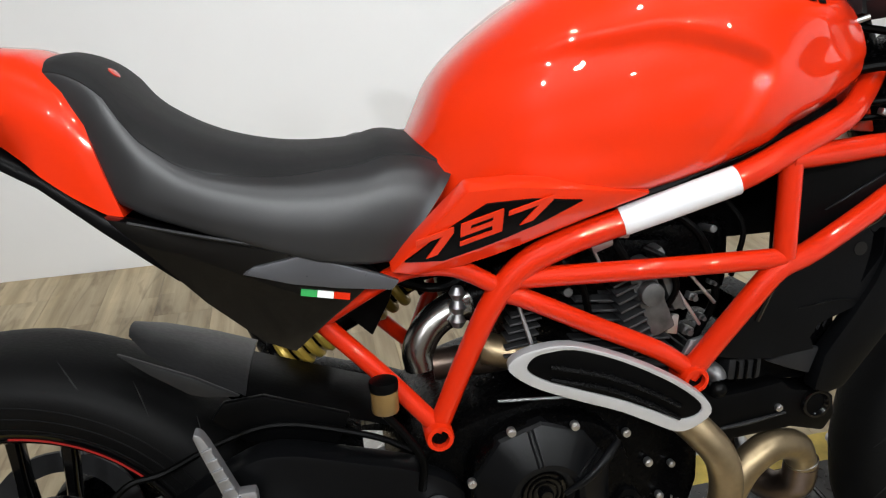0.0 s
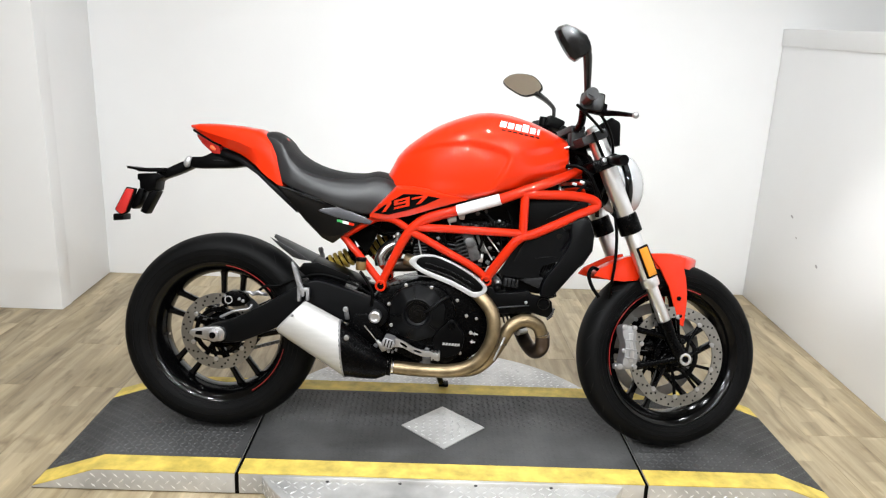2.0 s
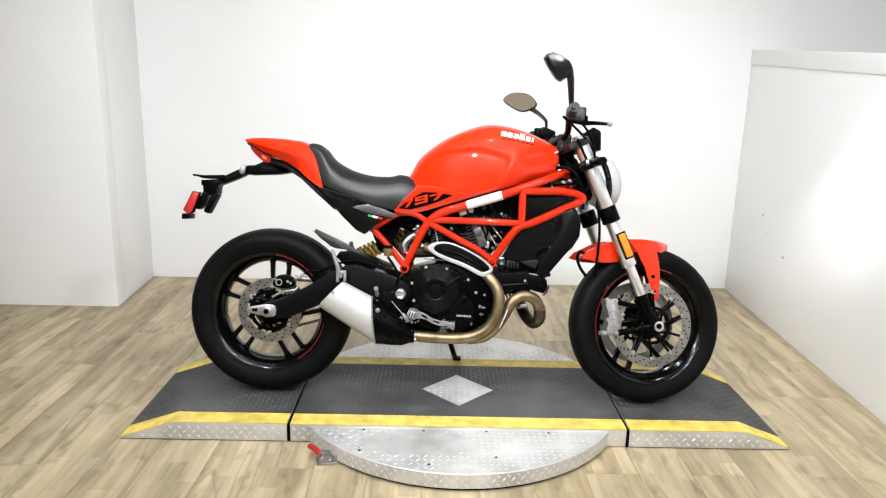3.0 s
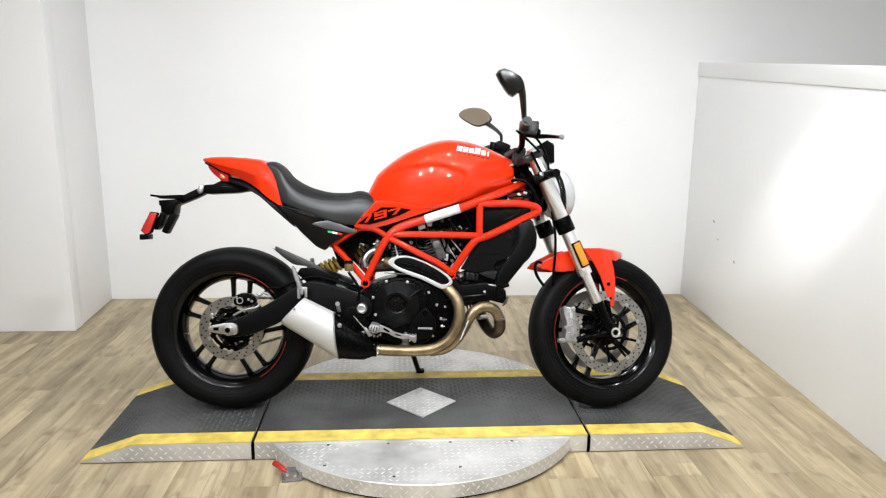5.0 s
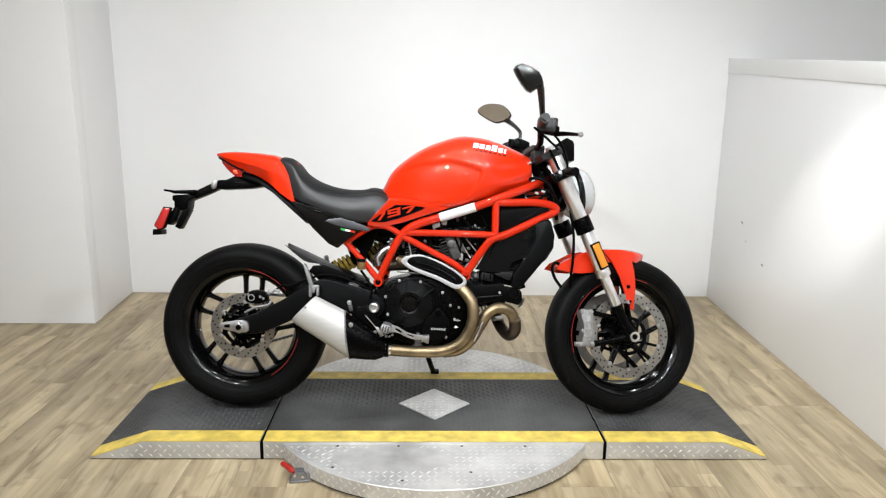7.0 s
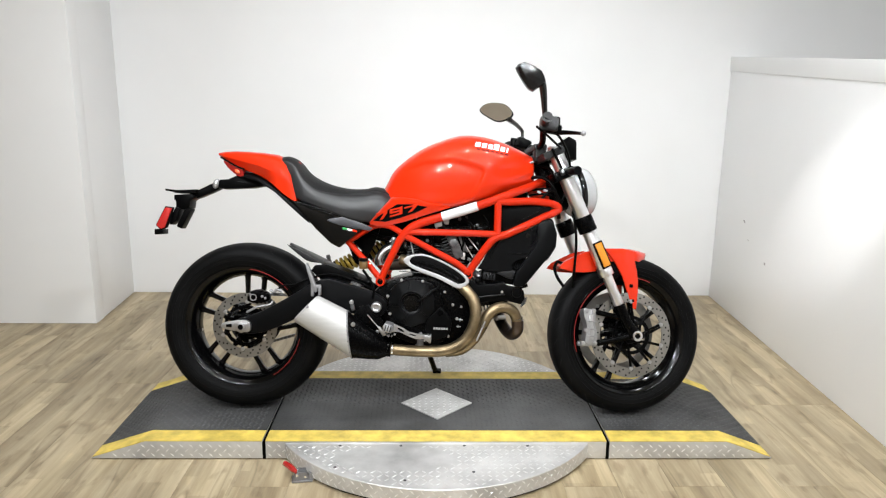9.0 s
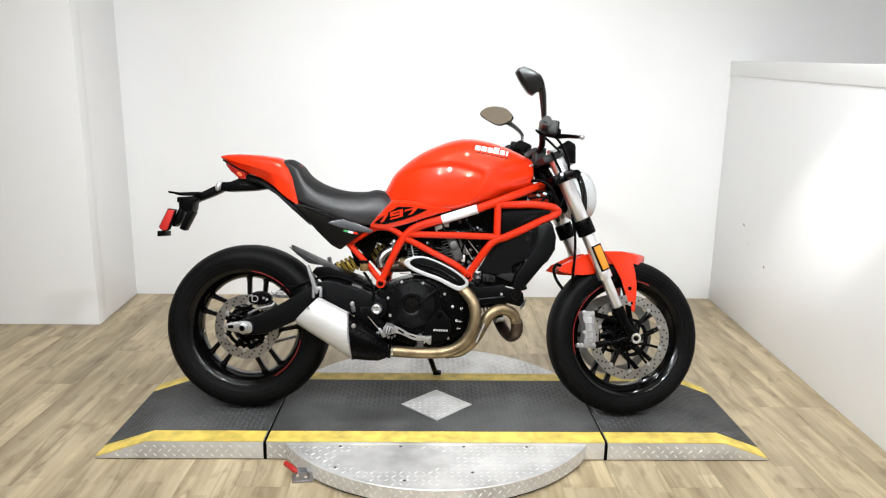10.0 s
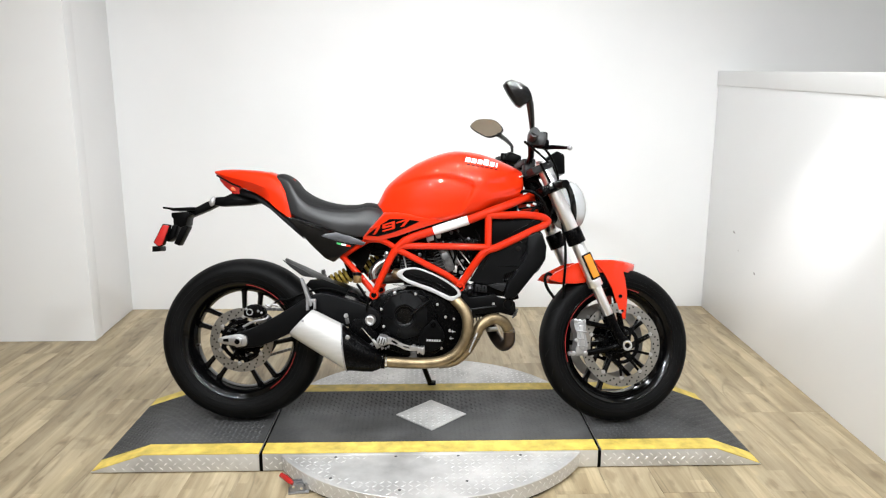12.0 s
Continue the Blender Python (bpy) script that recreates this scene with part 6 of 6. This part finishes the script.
def lug_mesh(name, spots, size, parent, mat, label):
    """Raised lugs of a chequered sheet: spots hold a place, the way along the lug and the sheet's normal."""
    verts, faces = [], []
    for c, along, up in spots:
        side = up.cross(along)
        n = len(verts)
        L_, W_, H_ = size
        verts += [c - along * L_, c + side * W_, c + along * L_, c - side * W_, c - along * L_ * 0.45 + up * H_, c + along * L_ * 0.45 + up * H_]
        faces += [(n, n + 1, n + 5, n + 4), (n + 1, n + 2, n + 5), (n + 2, n + 3, n + 4, n + 5), (n + 3, n, n + 4)]
    me = bpy.data.meshes.new(name)
    me.from_pydata([tuple(v) for v in verts], [], faces)
    me.materials.append(mat)
    ob = tagged(new(name, me), label, kind="stuff")
    ob.parent = parent
    return ob


def chequer(x0, x1, y0, y1, pitch, keep=lambda x, y: True):
    """Places and ways of a two-way lug pattern."""
    out = []
    nx, ny = int((x1 - x0) / pitch), int((y1 - y0) / pitch)
    for i in range(nx):
        for j in range(ny):
            x, y = x0 + (i + 0.5) * pitch, y0 + (j + 0.5) * pitch
            if keep(x, y):
                a = radians(45 if (i + j) % 2 else -45)
                out.append((x, y, math.cos(a), math.sin(a)))
    return out


Z = Vector((0, 0, 1))
turntable = tagged(new("turntable"), "round chequer-plate turntable under the ramp", "turntable")
R, CX, CY = 0.622, 0.006, 0.030
part("disc_plate", lathe([(0, P - 0.006), (R - 0.002, P - 0.006), (R, P - 0.008), (R, 0.011), (0, 0.011)], 120, pose(CX, CY, 0)), PLATE, turntable)
# lugs left out of an ellipse to imitate a reflection that washes them out
spots = [(Vector((x, y, P - 0.006)), Vector((c, s, 0)), Z) for x, y, c, s in chequer(CX - R, CX + R, CY - R, CY + R, 0.0235, lambda x, y: math.hypot(x - CX, y - CY) < R - 0.015 and (y < Y0 - 0.008 or y > Y1 + 0.008) and ((x + 0.14) / 0.20) ** 2 + ((y + 0.40) / 0.085) ** 2 > 1)]
lug_mesh("chequer_tread", spots, (0.0125, 0.0034, 0.0014), turntable, LUG, "raised lugs of the turntable top")
spots = []
for k in range(118):
    for j, z in enumerate((0.020, 0.035, 0.050)):
        a = 2 * math.pi * (k + (0.5 if j == 1 else 0)) / 118
        n = Vector((math.cos(a), math.sin(a), 0))
        t = Vector((-math.sin(a), math.cos(a), 0))
        sg = 1 if j == 1 else -1
        spots.append((Vector((CX, CY, z)) + n * R, (t + Z * sg).normalized(), n))
lug_mesh("chequer_tread", spots, (0.0105, 0.0028, 0.0015), turntable, LUG, "raised lugs of the turntable rim")
# black ring added as the shadow line under the rim
part("skirt_gap_shade", lathe([(R - 0.010, 0.0), (R - 0.010, 0.012)], 90, pose(CX, CY, 0)), CABLE_GAP_BLACK, turntable)


def deck(name, x0, x1, toe0, toe1, label):
    """A deck section; toe: how far its end slopes to the floor, or 0 for an upright end."""
    ob = tagged(new(name), label, "ramp")
    top = [(x0 + toe0, P), (x1 - toe1, P)]
    prof = [(x0, 0.004)] + ([(x0, 0.008)] if toe0 else []) + top + ([(x1, 0.008)] if toe1 else []) + [(x1, 0.004)]
    part("deck_body", plate(prof, Y0, Y1, 0.0015), PLATE, ob, "chequer-plate side")
    # black slab added as the shade between deck and floor
    part("floor_gap_shade", box(x1 - x0 - 0.02, Y1 - Y0 - 0.02, 0.006, ((x0 + x1) / 2, (Y0 + Y1) / 2, 0.003), 0), CABLE_GAP_BLACK, ob)

    def strip(nm, y0, y1, mat, lift, lab):
        line = ([(x0 + 0.004, 0.009)] if toe0 else []) + [(top[0][0], P), (top[1][0], P)] + ([(x1 - 0.004, 0.009)] if toe1 else [])
        bm = bmesh.new()
        rows = [[bm.verts.new((x, y, z + dz)) for x, z in line] for y, dz in ((y0, 0.0005), (y0, lift), (y1, lift), (y1, 0.0005))]
        for a, b in zip(rows, rows[1:]):
            for i in range(len(line) - 1):
                bm.faces.new((a[i], b[i], b[i + 1], a[i + 1]))
        for i in (0, len(line) - 1):
            bm.faces.new([r[i] for r in rows])
        bmesh.ops.recalc_face_normals(bm, faces=bm.faces)
        return part(nm, bm, mat, ob, lab)

    strip("yellow_stripe", Y0, Y0 + 0.078, YELLOW, 0.003, "scuffed yellow edge stripe")
    strip("yellow_stripe", Y1 - 0.078, Y1, YELLOW, 0.003, "scuffed yellow edge stripe")
    strip("rubber_mat", Y0 + 0.078, Y1 - 0.078, MAT_RUBBER, 0.004, "black ribbed rubber mat")
    spots, trodden = [], []
    for x, y, c, s in chequer(x0 + 0.012, x1 - 0.012, Y0 + 0.086, Y1 - 0.086, 0.0185):
        if abs(x - 0.0085) + abs(y) < 0.150:
            continue
        u0, u1 = (x - x0) / toe0 if toe0 else 1, (x1 - x) / toe1 if toe1 else 1
        z = min(P, 0.009 + (P - 0.009) * min(u0, u1)) + 0.004
        slope = Vector((toe0 if u0 < 1 else (-toe1 if u1 < 1 else 1), 0, 0))
        slope = Vector((abs(slope.x), 0, (P - 0.009) * (1 if u0 < 1 else (-1 if u1 < 1 else 0)))).normalized()
        up = slope.cross(Vector((0, 1, 0))) * 1
        along = (slope * c + Vector((0, 1, 0)) * s).normalized()
        worn = not toe0 and not toe1 and y < 0.004 + 0.012 * math.sin(9 * x)
        (trodden if worn else spots).append((Vector((x, y, z)), along, up if up.z > 0 else -up))
    lug_mesh("mat_tread", spots, (0.0088, 0.0034, 0.0024), ob, MAT_LUG, "raised lugs of the rubber mat")
    if trodden:
        lug_mesh("mat_tread", trodden, (0.0080, 0.0030, 0.0008), ob, MAT_RUBBER, "trodden flat lugs of the rubber mat")
    spots = []
    for j, z in enumerate((0.017, 0.034, 0.051)):
        for i in range(int((x1 - x0 - 0.02) / 0.033)):
            x = x0 + 0.014 + 0.033 * i + (0.0165 if j == 1 else 0)
            u = min((x - x0 - 0.012) / toe0 if toe0 else 9, (x1 - x - 0.012) / toe1 if toe1 else 9)
            if z + 0.008 > 0.004 + u * (P - 0.004) or x > x1 - 0.010:
                continue
            a = radians(42 if j == 1 else -42)
            for y, n in ((Y0, Vector((0, -1, 0))), (Y1, Vector((0, 1, 0)))):
                spots.append((Vector((x, y, z)), Vector((math.cos(a), 0, math.sin(a))), n))
    lug_mesh("side_tread", spots, (0.0100, 0.0028, 0.0015), ob, LUG, "raised lugs of the deck side")
    return ob


deck("ramp_deck", -0.590, 0.600, 0, 0, "middle ramp deck with rubber mat and yellow edges")
deck("ramp_deck", -1.190, -0.602, 0.185, 0, "sloping end ramp with rubber mat and yellow edges")
deck("ramp_deck", 0.612, 1.192, 0, 0.165, "sloping end ramp with rubber mat and yellow edges")
# black fillers added to imitate the dark of the open gaps between decks
for x in (-0.596, 0.606):
    tagged(part("joint_gap_shade", box(0.0118, Y1 - Y0 - 0.004, P - 0.006, (x, (Y0 + Y1) / 2, (P - 0.006) / 2 + 0.001), 0.001), CABLE_GAP_BLACK), "black filler that stands for the shade in the gap between two ramp decks", "rubber strip", "ramp joint strips")
diamond = tagged(part("diamond_plate", box(0.196, 0.196, 0.004, (0, 0, 0), 0.001), PLATE, None, m=pose(0.0085, 0, P + 0.006) @ Matrix.Rotation(radians(45), 4, "Z")), "diamond-shaped chequer-plate inlay on the rubber mat", "plate")
spots = [(Vector((x, y, P + 0.008)), Vector((c, s, 0)), Z) for x, y, c, s in chequer(-0.14, 0.16, -0.14, 0.14, 0.0235, lambda x, y: abs(x - 0.0085) + abs(y) < 0.125)]
lug_mesh("inlay_tread", spots, (0.0105, 0.0036, 0.0014), diamond, LUG, "raised lugs of the inlay")
for x, y in [(-0.33, Y0 + 0.012), (-0.12, Y0 + 0.012), (0.10, Y0 + 0.012), (0.32, Y0 + 0.012), (-0.33, Y0 - 0.13), (-0.10, Y0 - 0.21), (0.12, Y0 - 0.16)]:
    part("rivet", rod((x, y - 0.03, P - 0.006), (x, y - 0.03, P - 0.0045), 0.0052, 12, 0.0005), CASTING, turntable)

# toggle clamp beside the turntable
clamp = tagged(new("toggle_clamp"), "steel toggle clamp with a red rubber handle on the floor", "clamp")
clamp.matrix_basis = pose(-0.446, -0.428, 0.0, 0, 0, 8)
part("clamp_base", box(0.068, 0.044, 0.006, (0.004, 0, 0.004), 0.002), DULL_ALLOY, clamp)
for y in (-0.014, 0.002, 0.016):
    part("clamp_cheek", plate([(-0.024, 0.006), (-0.022, 0.024), (-0.010, 0.036), (0.016, 0.034), (0.026, 0.020), (0.026, 0.006)], y - 0.0025, y + 0.0025, 0.001), DULL_ALLOY, clamp)
for x, z in ((-0.012, 0.027), (0.014, 0.020)):
    part("clamp_pin", rod((x, -0.020, z), (x, 0.022, z), 0.0045, 12), CHROME, clamp)
part("clamp_stop", box(0.016, 0.034, 0.026, (0.034, 0.004, 0.016), 0.003), SATIN_ALLOY, clamp)
part("clamp_handle", tube([(-0.014, -0.002, 0.030), (-0.026, 0.012, 0.033), (-0.038, 0.031, 0.034), (-0.054, 0.055, 0.033)], [0.006, 0.0095, 0.0105, 0.0095], 12, 5), RED_REFLECTOR, clamp, "red rubber handle")

# ---------------------------------------------------------------- room
H = CEILING


def wall(name, a, b, z0, z1, thick, mat, label="", fall=0.0, lift=0.0):
    """An upright wall whose face runs from a to b in plan; it is thickened to the left of that way."""
    a, b = Vector((*a, 0)), Vector((*b, 0))
    way = (b - a).normalized()
    out = Vector((-way.y, way.x, 0)) * thick
    bm = bmesh.new()
    drop = (b - a).length * fall
    low = [bm.verts.new((p.x, p.y, z0 - d * lift)) for p, d in ((a, 0), (b, drop), (b + out, drop), (a + out, 0))]
    high = [bm.verts.new((p.x, p.y, z1 - d)) for p, d in ((a, 0), (b, drop), (b + out, drop), (a + out, 0))]
    bm.faces.new(low[::-1])
    bm.faces.new(high)
    for i in range(4):
        j = (i + 1) % 4
        bm.faces.new((low[i], low[j], high[j], high[i]))
    bmesh.ops.recalc_face_normals(bm, faces=bm.faces)
    return tagged(part(name, soften(bm, 0.004), mat), label, kind="structure")


BACK = 1.745
wall("wall_back", (-1.86, BACK), (4.05, BACK), 0, H, 0.12, WALL, "smooth white painted back wall")
wall("wall_pillar_side", (-1.8165, 1.170), (-1.858, BACK + 0.1), 0, H, 0.10, WALL, "white side of the wall's step")
wall("wall_pillar_front", (-4.6, 1.125), (-1.8150, 1.141), 0, H, 0.10, WALL, "white painted wall standing forward")
wall("wall_right", (1.769, BACK - 0.003), (1.530, -2.60), 0, 1.393, 0.10, PANEL_WHITE, "white half-height partition panel", 0.048)
wall("wall_far", (4.0, BACK + 0.1), (4.0, -5.0), 0, H, 0.12, WALL, "white wall beyond the partition")
wall("trim_ledge", (1.761, BACK - 0.003), (1.522, -2.60), 1.389, 1.473, 0.14, WALL, "white ledge cap along the partition", 0.048, 1.0)
# two walls out of view, added dark to shape what the motorcycle reflects
wall("wall_left", (-4.6, -5.0), (-4.6, 1.2), 0, H, 0.12, UNSEEN_WALL_DIM, "unseen taupe wall, toned down to dim reflections")
wall("wall_rear", (4.0, -5.0), (-4.6, -5.0), 0, H, 0.12, UNSEEN_WALL_DIM, "unseen taupe wall behind, toned down to dim reflections")

wall("wall_right_return", (1.53, -2.6), (4.1, -2.6), 0, H, 0.12, WALL, "white wall return")
ceiling = tagged(part("ceiling", box(9.2, 7.4, 0.1, (-0.2, -1.6, H + 0.05), 0.0), CEILING_PAINT), "pale ceiling", kind="structure")
for x, y in SPOTS:
    fixture = tagged(new("downlight"), "small round white ceiling downlight", "light", "ceiling downlights")
    fixture.location = (x, y, H)
    part("trim_ring", lathe([(0.078, -0.004), (0.078, -0.028), (0.095, -0.026), (0.105, -0.010), (0.105, 0.0), (0.078, -0.004)], 32), WALL, fixture)

spot_fixture = tagged(new("spot_light"), "small adjustable ceiling spot light", "light")
spot_fixture.location = SPOT_AT
part("spot_stem", rod((0, 0, 0.05), (0, 0, 0.16), 0.012), BLACK_METAL, spot_fixture)
part("spot_can", lathe([(0.045, 0.0), (0.05, 0.0), (0.05, 0.09), (0.03, 0.10), (0, 0.10)], 24), BLACK_METAL, spot_fixture, m=Matrix.Translation((0, 0, 0.0)) @ (Vector(SPOT_AT) - Vector((1.675, 0.33, 0.80))).to_track_quat("Z", "Y").to_matrix().to_4x4())
# scuffs on the panelled wall
for y, z, w, h in ((1.30, 0.565, 0.030, 0.012), (0.98, 0.40, 0.022, 0.014), (1.22, 0.475, 0.016, 0.006)):
    x = 1.775 + (y - BACK - 0.1) * 0.0565
    scuff = part("scuff", ball((0, 0, 0), 0.0008, w / 2, h / 2, (20, 0, 0), 12, 6), SCUFF, bpy.data.objects["wall_right"])
    scuff.location = (x - 0.001, y, z)

# floor: a screed under single planks
floor = tagged(part("floor", box(9.2, 7.4, 0.06, (-0.2, -1.6, -0.042), 0.0), BLACK_PLASTIC), "pale oak-look vinyl plank floor", kind="structure")
PW, PL = 0.180, 1.22
cache = {}


def plank_mesh(w, l):
    key = (round(w, 2), round(l, 2))
    if key not in cache:
        bm = box(key[0] - 0.0008, key[1] - 0.0008, 0.011, (0, 0, 0), 0.0)
        top = [e for e in bm.edges if all(v.co.z > 0 for v in e.verts)]
        bmesh.ops.bevel(bm, geom=top, offset=0.0005, segments=1, affect="EDGES")
        me = bpy.data.meshes.new("plank")
        bm.to_mesh(me)
        bm.free()
        me.materials.append(WOOD)
        cache[key] = me
    return cache[key]


for i in range(int(8.7 / PW)):
    x = -4.62 + PW * (i + 0.5)
    far, near = (1.80 if x > -1.9 else 1.17), (-5.0)
    y = near - rng.choice((0.15, 0.35, 0.55, 0.75, 0.95, 1.10))
    while y < far - 0.02:
        y0, y1 = round(max(y, near), 2), round(min(y + PL, far), 2)
        if y1 - y0 > 0.03:
            ob = new("plank", plank_mesh(PW, y1 - y0))
            ob.parent = floor
            ob.location = (x, (y0 + y1) / 2, -0.0055)
        y += PL
